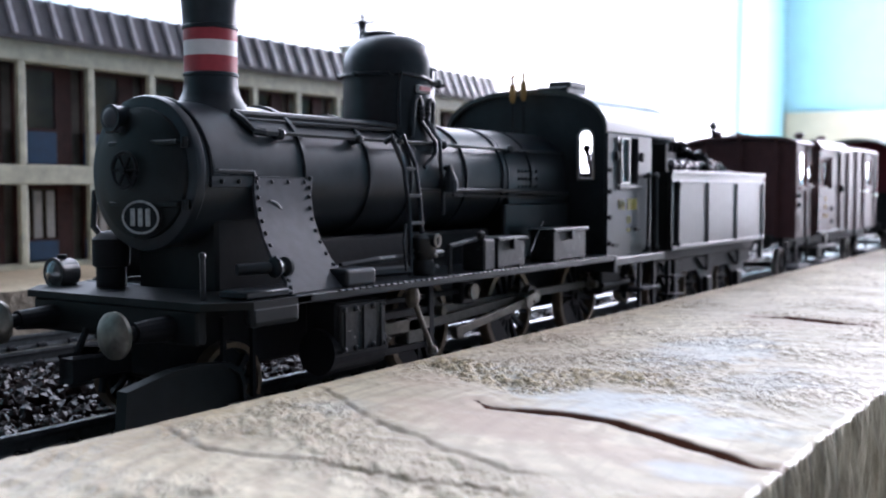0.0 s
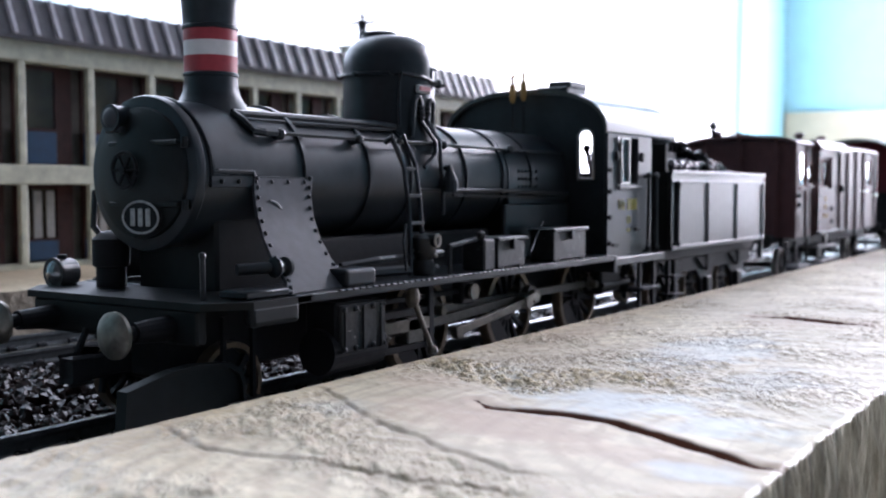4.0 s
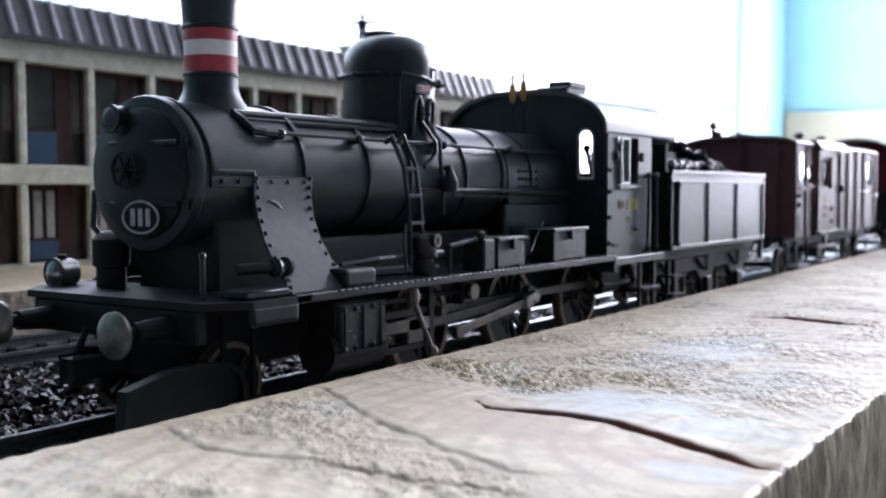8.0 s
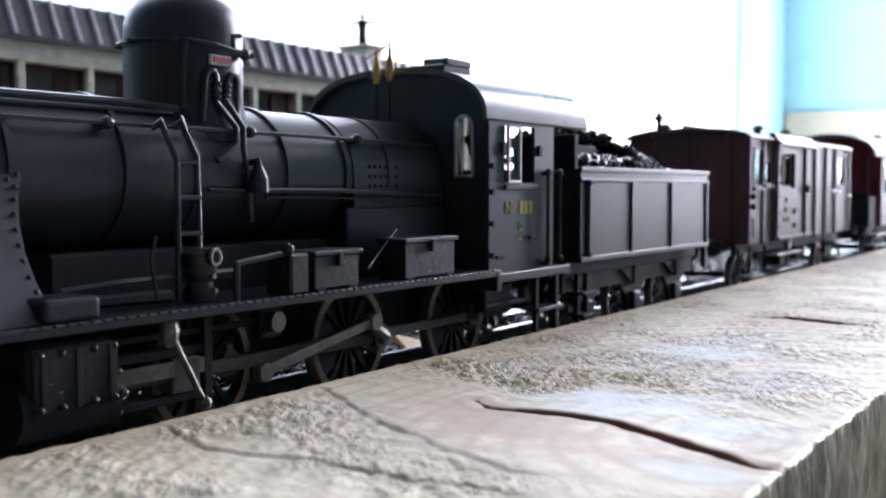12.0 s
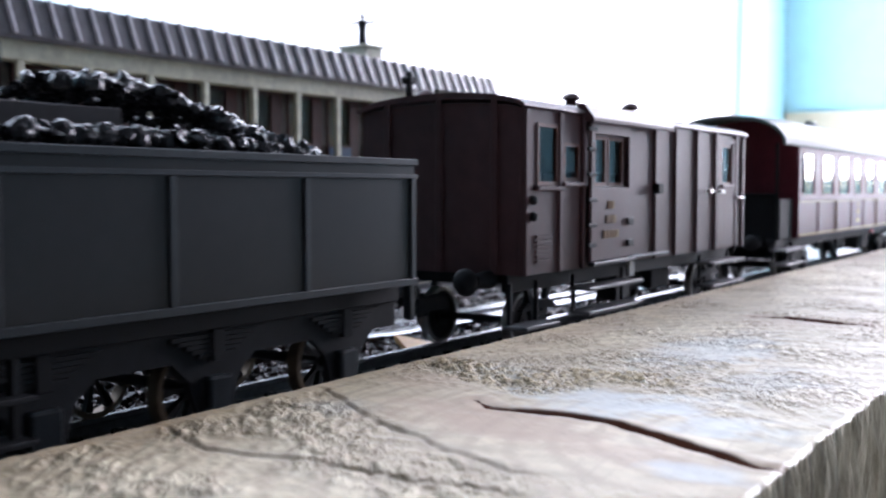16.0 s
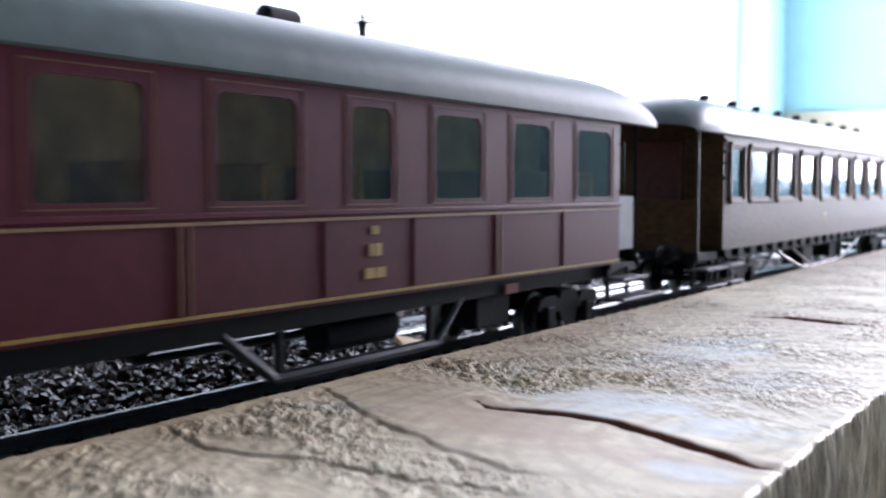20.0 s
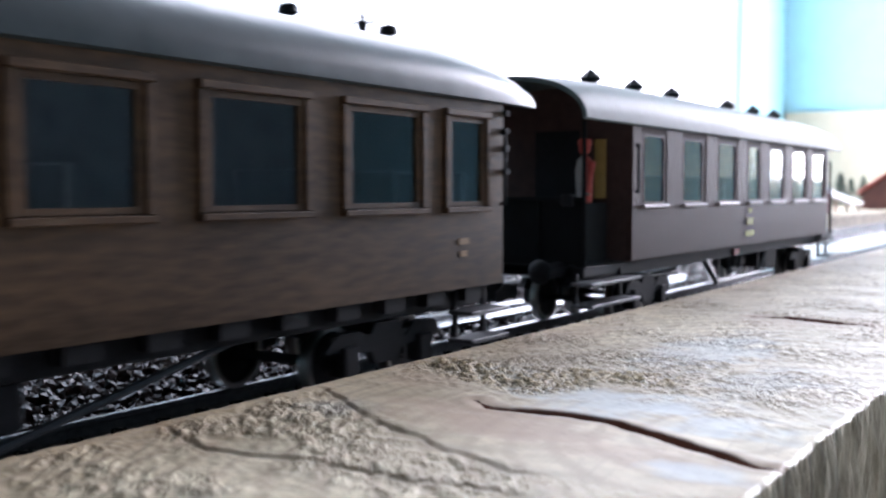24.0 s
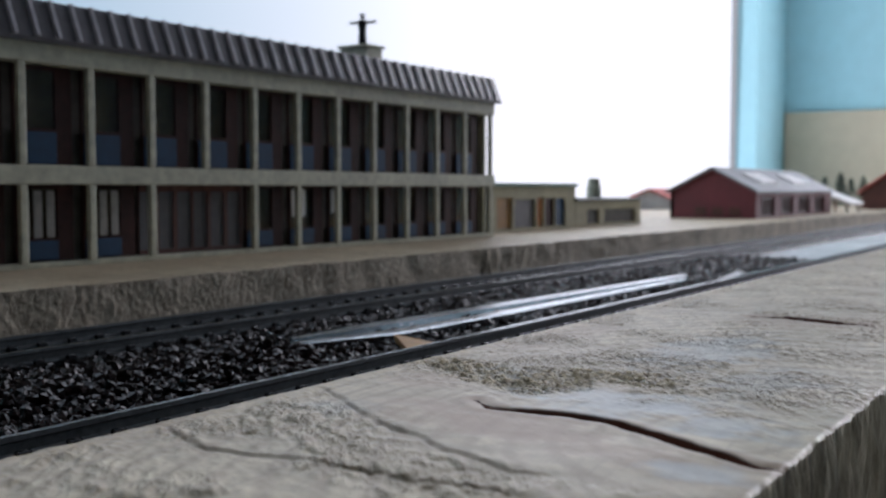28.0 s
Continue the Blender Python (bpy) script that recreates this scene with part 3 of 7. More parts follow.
                q = (i + 1) * W + j if k == 0 else base + (i + 1) * levels + k - 1
                c, d = base + (i + 1) * levels + k, base + i * levels + k
                faces.append((p, d, c, q) if side == 1 else (p, q, c, d))
                mats.append(1)
    for i in (0, nx):
        base = len(verts)
        verts.extend([[xs[i], y0, z0], [xs[i], y1, z0]])
        faces.append([base] + [i * W + j for j in range(W)] + [base + 1])
        mats.append(1)
    me = bpy.data.meshes.new(name)
    me.from_pydata((np.array(verts) * U).tolist(), [], faces)
    me.materials.append(PLANK)
    me.materials.append(side_mat or WOODEDGE)
    me.polygons.foreach_set("material_index", mats)
    for key, arr in (("split", split), ("blue", blue), ("ochre", ochre), ("brown", brown), ("worn", worn), ("lumpy", lumpy)):
        at = me.attributes.new(key, "FLOAT", "POINT")
        vals = np.zeros(len(verts))
        vals[:arr.size] = arr.ravel()
        at.data.foreach_set("value", vals)
    bm = bmesh.new()
    bm.from_mesh(me)
    bmesh.ops.recalc_face_normals(bm, faces=bm.faces)
    bm.to_mesh(me)
    bm.free()
    me.shade_smooth()
    me.set_sharp_from_angle(angle=radians(55))
    return tagged(new(name, me), label, "platform")


FRONT_MARKS = {
    "step": ((42.0, 47.0, 51.0, 55.0, 64.5, 73.0, 78.0), (74.0, 76.4, 77.3, 79.7, 84.0, 89.9, 93.5)),
    "step2": ((40.0, 46.0, 52.0, 59.0, 64.0, 70.0, 76.0, 80.0), (68.5, 67.7, 67.6, 67.3, 66.6, 66.0, 68.8, 70.1)),
    "splits": [(((96.7, 59.4), (94.4, 56.4), (94.7, 50.8), (94.9, 47.7), (94.5, 42.5), (92.2, 37.4), (89.2, 32.4), (87.0, 27.6), (86.0, 25.4), (86.5, 22.5)), 1.1, 0.4),
               (((189.1, 57.1), (190.3, 50.6), (187.9, 44.2), (186.3, 36.9)), 1.7, 0.4)],
    "blue": [(103, 46, 9, 14, 1.0), (99, 33, 6, 8, 0.9), (81, 28.5, 3.2, 5, 0.9), (146, 50, 22, 9, 0.7), (125, 36, 14, 7, 0.45), (113, 66, 7, 4, 0.5), (86, 70, 4, 5, 0.4)],
    "brown": [(89, 52, 8, 15, 1.0), (84, 36, 5, 9, 0.7), (186, 48, 12, 14, 0.6), (150, 74, 25, 5, 0.4), (104, 70, 6, 7, 0.6)],
    "torn": ((116.5, 78), (111, 66), (107, 57.5), (118, 57), (118, 48)),
}
wood_slab("platform_plank", 36, 900, 23.3, 80.4, BOARD_Z, PLAT, 1450, 200, "weathered rough-sawn wooden plank with cracks beside the track", marks=FRONT_MARKS)
for xa, xb, ya in ((-60, 352, 214), (353.5, 2000, 215)):
    wood_slab("platform_plank", xa, xb, ya, 520, BOARD_Z, PLAT, 220, 20, "pale rough-sawn wooden platform board under the station", 1.0, side_mat=WOODEDGE2)

# ---------- tracks ----------
TRACK_Y, GAUGE = 109.0, 18.75


def rail_profile(y, top=0.0):
    return [(y - 1.3, top - 3.0), (y + 1.3, top - 3.0), (y + 1.2, top - 2.6), (y + 0.35, top - 2.2), (y + 0.35, top - 1.0), (y + 0.62, top - 0.7), (y + 0.55, top), (y - 0.55, top), (y - 0.62, top - 0.7), (y - 0.35, top - 1.0), (y - 0.35, top - 2.2), (y - 1.2, top - 2.6)]


def track(name, yc, label):
    tk = thing(name, (600, yc, -5), label, "railway track", kind="structure")
    for sgn in (-1, 1):
        bm = B()
        extrude_x(bm, rail_profile(yc + sgn * (GAUGE / 2 + 0.5)), -500, 2400)
        for f in bm.faces:
            f.material_index = 1 if f.calc_center_median().z < -0.3 else 0
        part("rail", bm, (RAILM, RAILSIDE), tk, "dark metal rail with a bright worn top")
    bm = B()
    box(bm, -1.5, 1.5, yc - 17, yc + 17, -5.0, -3.05, 0.25)
    for sgn in (-1, 1):
        for o in (-1.5, 1.5):
            yy = yc + sgn * (GAUGE / 2 + 0.5) + o
            box(bm, -1.1, 1.1, yy - 0.55, yy + 0.55, -3.2, -1.9, 0.2)
    first = part("sleeper", bm, SLEEPERM, tk, at=(0, yc, -5))
    rng = np.random.RandomState(3)
    for k in range(190):
        ob = first if k == 0 else new("sleeper", first.data)
        ob.parent = tk
        ob.location = (Vector((20 + k * 7.6 + rng.uniform(-0.3, 0.3), yc, -5)) - ORG[tk]) * U


track("track_1", TRACK_Y, "model railway track with black sleepers beside the plank")
track("track_2", 190.0, "second model railway track with black sleepers before the station platform")


def scatter_stones(name, n, region, size, label, material, seed, hill):
    """Loose stones as one mass: region draws x, y; hill gives the ground's height."""
    rng = np.random.RandomState(seed)
    tmp = bmesh.new()
    bmesh.ops.create_icosphere(tmp, subdivisions=1, radius=1.0)
    tv = np.array([v.co[:] for v in tmp.verts])
    tf = np.array([[v.index for v in f.verts] for f in tmp.faces])
    tmp.free()
    V, Fc = [], []
    for k in range(n):
        x, y = region(rng)
        s = size * rng.uniform(0.55, 1.25) * (1 + 0.0006 * max(0, x - 200))
        q = Euler(rng.uniform(0, 6.28, 3)).to_matrix()
        sc = np.array([rng.uniform(0.7, 1.3), rng.uniform(0.6, 1.1), rng.uniform(0.55, 0.95)]) * s
        jit = tv * (1 + rng.uniform(-0.18, 0.18, (len(tv), 1)))
        p = (jit * sc) @ np.array(q).T + np.array([x, y, hill(x, y) + s * rng.uniform(-0.1, 0.5)])
        Fc.append(tf + len(V) * len(tv))
        V.append(p)
    V = np.concatenate(V) * U
    Fc = np.concatenate(Fc)
    me = bpy.data.meshes.new(name)
    me.from_pydata(V.tolist(), [], Fc.tolist())
    me.materials.append(material)
    return tagged(new(name, me), label, "ballast", kind="stuff")


def bed_height(x, y):
    h = -3.9 + 2.3 * math.exp(-((y - 148) / 15.0) ** 2) * (1.0 if x < 165 else 0.15)
    return h + 0.5 * noise.noise(Vector((x, y, 0)) * 0.15)


scatter_stones("ballast", 14500, lambda r: (35 + 490 * r.uniform() ** 1.4, r.uniform(121, 178)), 1.25, "dark reddish-black crushed stone ballast between the tracks", STONE, 5, bed_height)
scatter_stones("ballast", 7600, lambda r: (30 + 400 * r.uniform() ** 1.4, r.uniform(98, 122)), 1.0, "dark ballast between the rails of the near track", STONE, 8, lambda x, y: -4.4)
scatter_stones("ballast", 5200, lambda r: (60 + 560 * r.uniform() ** 1.4, r.uniform(177, 213)), 1.0, "dark ballast between the rails of the far track", STONE, 9, lambda x, y: -4.4)


def ballast_bed():
    """A thin dark glued layer under the loose stones, ragged where it runs out."""
    rng = random.Random(12)
    edge = [(20, 95.5), (470, 95.5)]
    y = 96.0
    while y < 211:
        edge.append((500 + rng.uniform(-26, 26) - 0.35 * (y - 96), y))
        y += rng.uniform(4, 9)
    edge += [(470, 211.5), (20, 211.5)]
    bm = B()
    lo = [bm.verts.new((x, y, BOARD_Z + 0.05)) for x, y in edge]
    hi = [bm.verts.new((x, y, BOARD_Z + 0.55)) for x, y in edge]
    n = len(edge)
    for k in range(n):
        bm.faces.new((lo[k], lo[(k + 1) % n], hi[(k + 1) % n], hi[k]))
    bm.faces.new(lo[::-1])
    bm.faces.new(hi)
    bmesh.ops.triangulate(bm, faces=[f for f in bm.faces if len(f.verts) > 4])
    bmesh.ops.recalc_face_normals(bm, faces=bm.faces)
    tagged(part("ballast_bed", bm, STONE), "thin dark glued ballast layer under the tracks", "ballast bed", kind="structure")


ballast_bed()


def loose_rails():
    """A bare rail length dropped on the ballast between the tracks, a splinter and a wooden chip."""
    bm = B()
    rows = []
    for (xn, yn), (xf, yf) in (((166.4, 148.4), (173.0, 154.0)), ((193, 138.8), (203, 154.8)), ((240, 137.2), (252, 152.2)), ((300, 136.0), (318, 147.8)), ((365, 135.0), (389, 143.6))):
        n, f = Vector((xn, yn, 0)), Vector((xf, yf, 0))
        rows.append([bm.verts.new(n.lerp(f, u) + Vector((0, 0, z))) for u, z in ((0, -3.6), (0, -1.5), (0.05, -1.3), (0.3, -1.3), (0.34, -2.3), (0.62, -2.3), (0.66, -1.1), (0.96, -1.1), (1, -1.3), (1, -3.6))])
    for p, q in zip(rows, rows[1:]):
        for k in range(10):
            bm.faces.new((p[k], p[(k + 1) % 10], q[(k + 1) % 10], q[k]))
    bm.faces.new(rows[0][::-1])
    bm.faces.new(rows[-1])
    bmesh.ops.recalc_face_normals(bm, faces=bm.faces)
    tagged(part("loose_rail", bm, STRIP, at=(170, 151, -3.7)), "bare grey metal rail length lying on the dark ballast", "rail")
    bm = B()
    prof = [(346, 121.9, -2.2), (385, 124.6, -1.6), (413, 128.6, -1.2), (412, 131.4, -1.2), (383, 127.6, -1.6)]
    lo = [bm.verts.new((x, y, -3.4)) for x, y, z in prof]
    hi = [bm.verts.new(p) for p in prof]
    for k in range(5):
        bm.faces.new((lo[k], lo[(k + 1) % 5], hi[(k + 1) % 5], hi[k]))
    bm.faces.new(lo[::-1])
    bm.faces.new(hi)
    bmesh.ops.recalc_face_normals(bm, faces=bm.faces)
    tagged(part("plastic_splinter", bm, WHITE), "pale pointed splinter lying against the rail", "splinter")
    bm = B()
    v = [bm.verts.new(p) for p in ((188, 137, -2.4), (186, 124.5, -2.4), (174.5, 124, -2.4), (188, 137, -0.9), (186, 124.5, -1.5), (174.5, 124, -1.2))]
    for f in ((0, 1, 2), (3, 5, 4), (0, 3, 4, 1), (1, 4, 5, 2), (2, 5, 3, 0)):
        bm.faces.new([v[k] for k in f])
    bmesh.ops.recalc_face_normals(bm, faces=bm.faces)
    tagged(part("wood_chip", bm, OCHRE), "small pale wooden chip lying by the rail", "wood chip")


loose_rails()

# ---------- station and far buildings ----------
def place(name, at, rz, label, category, group="", kind=""):
    """A thing whose parts are written in its own space."""
    ob = tagged(new(name), label, category, group, kind)
    ob.matrix_world = Matrix.Translation(Vector(at) * U) @ Euler((0, 0, radians(rz))).to_matrix().to_4x4()
    ORG[ob] = Vector((0, 0, 0))
    return ob


SHEET = mat("white_paper", (0.85, 0.85, 0.85), 0.6, vary=0.04, scale=4.0, bump=0.02)
WINRED = mat("dark_red_window_frame", (0.045, 0.016, 0.013), 0.6, vary=0.3, scale=3.0, bump=0.05, spec=0.2)
DOORGREY = mat("dull_grey_door", (0.10, 0.095, 0.10), 0.6, vary=0.15, scale=4.0, bump=0.03)
OLIVEWALL = mat("olive_plaster_wall", (0.34, 0.31, 0.19), 0.7, vary=0.15, scale=4.0, bump=0.08)
ORANGE = mat("orange_wood", (0.42, 0.15, 0.03), 0.6, vary=0.2, scale=3.0, bump=0.05)
PITCH, COL0, NCOL, DOORS = 23.65, -96.6, 16, 7


def station():
    st = place("station_building", (185.5, 264, PLAT), 0, "beige concrete two-storey station with dark window bays and ribbed grey roof", "building")
    xa, xb = COL0 - 1.8, COL0 + PITCH * (NCOL - 1) + 3.9
    bm = B()
    box(bm, xa, xb, 0.4, 5.6, 59.5, 66.5, 0.3)
    part("cornice", bm, CONCRETE, st)
    bm = B()
    box(bm, xa, xb, 0.2, 5.6, 24.5, 30.2, 0.3)
    part("floor_band", bm, CONCRETE, st)
    # Solid dark block close behind the windows, painted as the unlit rooms.
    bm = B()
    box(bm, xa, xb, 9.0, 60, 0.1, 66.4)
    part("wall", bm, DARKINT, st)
    bm = B()
    box(bm, xb - 1.5, xb, 5.6, 60.2, 0.1, 66.4, 0.2)
    part("end_wall", bm, CONCRETE, st)
    bm = B()
    box(bm, xa, xb, 0.8, 5.6, 0.1, 1.6, 0.2)
    part("plinth", bm, CONCRETE, st)
    for lo, hi in ((1.6, 24.5), (30.2, 59.5)):
        first = None
        for k in range(NCOL):
            x = COL0 + k * PITCH
            if lo < 10 and k == DOORS:
                continue
            if first is None:
                bm = B()
                box(bm, x - 1.35, x + 1.35, 0, 1.7, lo, hi, 0.45, 2)
                first = part("column", bm, CONCRETE, st)
            else:
                ob = new("column", first.data)
                ob.parent = st
                ob.location = first.location + Vector((k * PITCH * U, 0, 0))
    rng = random.Random(4)
    for k in range(NCOL - 1):
        x0, x1 = COL0 + k * PITCH + 1.75, COL0 + (k + 1) * PITCH - 1.75
        for lo, hi, up in ((1.6, 24.5, False), (30.2, 59.5, True)):
            xs = x0 + (x1 - x0) * 0.74
            if not up and k in (DOORS - 1, DOORS):
                # a wide entrance with narrow glazed leaves
                bm = B()
                leaves = [(x0 - 1.7 + q * 8.2, x0 + 4.6 + q * 8.2, lo + 1.5, hi - 2.2) for q in range(3)]
                panel_with_holes(bm, x0 - 1.75, x1 + 1.75, lo, hi, [h for h in leaves if h[1] < x1 + 1.5], 7.2, 8.2)
                door = part("entrance", bm, REDWOOD, st, "dark red-brown entrance doors")
                for h in leaves:
                    if h[1] < x1 + 1.5:
                        bm = B()
                        box(bm, h[0], h[1], 7.7, 8.0, h[2], h[3])
                        part("leaf", bm, DOORGREY, door, "dull grey door leaf")
                continue
            bm = B()
            holes = [(x0 + 0.9, xs - 0.6, lo + (11 if up else 7), hi - 1.2)]
            panel_with_holes(bm, x0, x1, lo, hi, holes, 7.2, 8.2)
            win = part("window", bm, WINRED, st)
            bm = B()
            box(bm, x0 + 0.6, xs - 0.5, 6.7, 7.15, lo + 0.4, lo + (10 if up else 6.2), 0.15)
            part("blue_panel", bm, BLUEPANEL, win, "blue panel under the window")
            bm = B()
            box(bm, x0 + 0.9, xs - 0.6, 7.6, 7.9, lo + (11 if up else 7), hi - 1.2)
            g = part("pane", bm, PALEGLASS, win)
            g.visible_shadow = False
            if not up and k in (9, 10):
                bm = B()
                box(bm, x0 + 0.6, x0 + (8.6 if k == 9 else 4.6), 6.2, 6.5, lo + (11 if k == 9 else 12), hi - 1.5, 0.1)
                part("white_sheet", bm, SHEET, win, "white sheet in the window")
            if not up and k in (4, 5):
                bm = B()
                for q in range(3):
                    xq = x0 + 1.4 + q * 4.4
                    if xq + 3.2 < xs:
                        box(bm, xq, xq + 3.0, 6.6, 7.0, lo + 7, hi - 1.8, 0.2)
                part("curtain", bm, CURTAIN, win, "pale curtain strips")
    prof = [(-2.2, 65.2), (-2.4, 66.4), (2.2, 77.8), (60, 78.4), (60, 66.0)]
    bm = B()
    extrude_x(bm, prof, xa - 1.5, xb + 2.0)
    roof = part("roof", bm, ROOFRIB, st, "dark grey ribbed roof")
    n = int((xb - xa) / 7.15)
    d = Vector((0, 4.6, 11.4)).normalized()
    first = None
    for k in range(n + 1):
        x = xa + 7.15 * k
        if first is None:
            bm = B()
            nrm = Vector((0, -d.z, d.y))
            p0, p1 = Vector((0, -2.4, 66.5)), Vector((0, 2.15, 77.7))
            vs = []
            for w, h in ((-0.9, 0), (-0.6, 1.0), (0.6, 1.0), (0.9, 0)):
                vs.append([bm.verts.new(p + Vector((w, 0, 0)) + nrm * h) for p in (p0, p1)])
            for a, b in zip(vs, vs[1:]):
                bm.faces.new((a[0], b[0], b[1], a[1]))
            bm.faces.new([v[0] for v in vs][::-1])
            bm.faces.new([v[1] for v in vs])
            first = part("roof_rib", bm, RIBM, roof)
        ob = first if k == 0 else new("roof_rib", first.data)
        ob.parent = roof
        ob.location = Vector((x, 0, 0)) * U
    bm = B()
    box(bm, 162.8, 174.2, 4, 18, 76.5, 82.4, 0.4)
    box(bm, 162.0, 175.0, 3, 19, 82.4, 83.6, 0.3)
    part("chimney_block", bm, CONCRETE, roof)
    s = place("statue", (185.5 + 168.2, 264 + 10, PLAT + 83.6), -12, "dark figure statue with outstretched arms on the roof", "statue")
    bm = B()
    lathe(bm, [(1.6, 0), (1.9, 2), (1.5, 6), (1.9, 9), (1.3, 10.8), (0.8, 11.3)], (0, 0, 0), seg=10)
    ball(bm, (0, 0, 12.6), 1.15, seg=10)
    rod(bm, (0, 0, 9.9), (-7.0, 0, 8.7), 0.75, 0.45, seg=8)
    rod(bm, (0, 0, 9.9), (6.4, 0, 10.8), 0.75, 0.45, seg=8)
    ball(bm, (6.9, 0, 11.0), 0.7, seg=8)
    s2 = part("statue_body", bm, BLACK2, None, smooth=60)
    s2.matrix_world = s.matrix_world
    s2.name = "statue"
    tagged(s2, "dark figure statue with outstretched arms on the roof", "statue")
    bpy.data.objects.remove(s)
    s2.name = "statue"


station()


def low_block(x0, x1, y, depth, h, wall, roof, bays, label):
    ob = place("low_building", (x0, y, PLAT), 0, label, "building")
    w = x1 - x0
    bm = B()
    panel_with_holes(bm, 0, w, 0.05, h, [(a, b, 1.5, c) for a, b, c, m in bays], 0, 2)
    part("wall", bm, wall, ob)
    # A dark solid fills the building and stands for its unlit inside.
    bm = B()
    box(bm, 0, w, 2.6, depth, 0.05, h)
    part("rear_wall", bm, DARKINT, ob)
    bm = B()
    box(bm, w - 0.05, w + 1.5, 0, depth, 0.05, h)
    part("end_wall", bm, wall, ob)
    bm = B()
    box(bm, -1.5, w + 2.5, -2, depth + 1, h, h + 1.8, 0.3)
    part("roof", bm, roof, ob)
    for a, b, c, m in bays:
        bm = B()
        box(bm, a, b, 1.2, 2.0, 1.5, c, 0.1)
        part("door_panel", bm, m, ob)
    return ob


low_block(482, 582, 287, 60, 25, OLIVEWALL, GREENROOF, [(6, 23, 18.5, OCHRE), (25, 50, 17.5, DOORGREY), (52, 60, 18.5, ORANGE), (61.5, 74, 18, WINRED), (75, 88, 18, BLUEPANEL)], "low flat-roofed station annex with ochre doors")
# Bays in DARKINT are flat dark panels in place of shaded openings.
lb = low_block(584, 684, 287, 55, 16, OLIVEWALL, DARKROOF, [(16, 34, 10.5, DARKINT), (42, 92, 10.5, DARKINT)], "small low grey building with dark openings and chimney")
bm = B()
lathe(bm, [(5, 0), (5, 7.5), (4.4, 8), (4.0, 13), (0.5, 13.6)], (68, 20, 17.5), seg=12)
part("chimney", bm, CONCRETE, lb)


PANERED = mat("dusty_reddish_glass", (0.16, 0.085, 0.08), 0.35, vary=0.2, scale=4.0, bump=0.0)


def shed():
    ob = place("engine_shed", (820, 247, PLAT), 0, "dark red shed with grey gabled roof and skylights", "building")
    L, Wd, eave, apex = 245, 70, 21.5, 39.5
    bm = B()
    panel_with_holes(bm, 0, L, 0.05, eave, [(14 + 56 * k, 52 + 56 * k, 2, 17) for k in range(4)], 0, 3)
    part("wall", bm, SHEDRED, ob)
    for k in range(4):
        bm = B()
        panel_with_holes(bm, 14 + 56 * k, 52 + 56 * k, 2, 17, [(16 + 56 * k + 9 * q, 24 + 56 * k + 9 * q, 3, 16) for q in range(4)], 1.2, 2.2)
        win = part("window", bm, REDWOOD, ob)
        bm = B()
        box(bm, 15 + 56 * k, 51 + 56 * k, 2.4, 2.8, 2.5, 16.5)
        part("pane", bm, PANERED, win, "dull reddish window pane")
    for x in (0, L - 3):
        bm = B()
        extrude_x(bm, [(3.02, 0.05), (Wd, 0.05), (Wd, eave), (Wd / 2, apex), (3.02, eave + 1.5)], x, x + 3)
        part("gable_wall", bm, SHEDRED, ob)
    bm = B()
    box(bm, 0, L, Wd - 3, Wd, 0.05, eave)
    part("rear_wall", bm, SHEDRED, ob)
    bm = B()
    for y in (12, 26, 40):
        box(bm, -1.0, -0.02, y, y + 9, 2, 9, 0.2)
    part("gable_hatch", bm, REDWOOD, ob)
    for s in (0, 1):
        bm = B()
        pr = [(-3, eave - 1.2), (Wd / 2, apex), (Wd / 2, apex + 1.8), (-3, eave + 0.6)]
        if s:
            pr = [(Wd - y, z) for y, z in pr]
        extrude_x(bm, pr, -4, L + 4)
        roof = part("roof_slope", bm, SHEDROOF, ob)
        if s == 0:
            for xs in (40, 140):
                bm = B()
                k = (apex + 1.8 - eave - 0.6) / (Wd / 2 + 3)
                pr2 = [(8, eave + 0.6 + 11 * k + 0.1), (24, eave + 0.6 + 27 * k + 0.1), (24, eave + 0.6 + 27 * k + 1.4), (8, eave + 0.6 + 11 * k + 1.4)]
                extrude_x(bm, pr2, xs, xs + 48)
                part("skylight", bm, WHITE, roof, "pale skylight strip")
    an = place("lean_to", (1080, 232, PLAT), 0, "white sloping canopy beside the shed", "canopy")
    bm = B()
    extrude_x(bm, [(0, 8), (30, 20), (30, 22), (0, 10)], 0, 60)
    part("roof", bm, WHITE, an)
    for x in (3, 55):
        for y, h in ((3, 9), (26, 18.3)):
            bm = B()
            box(bm, x, x + 2, y, y + 2, 0.02, h)
            part("post", bm, REDWOOD, an)


shed()


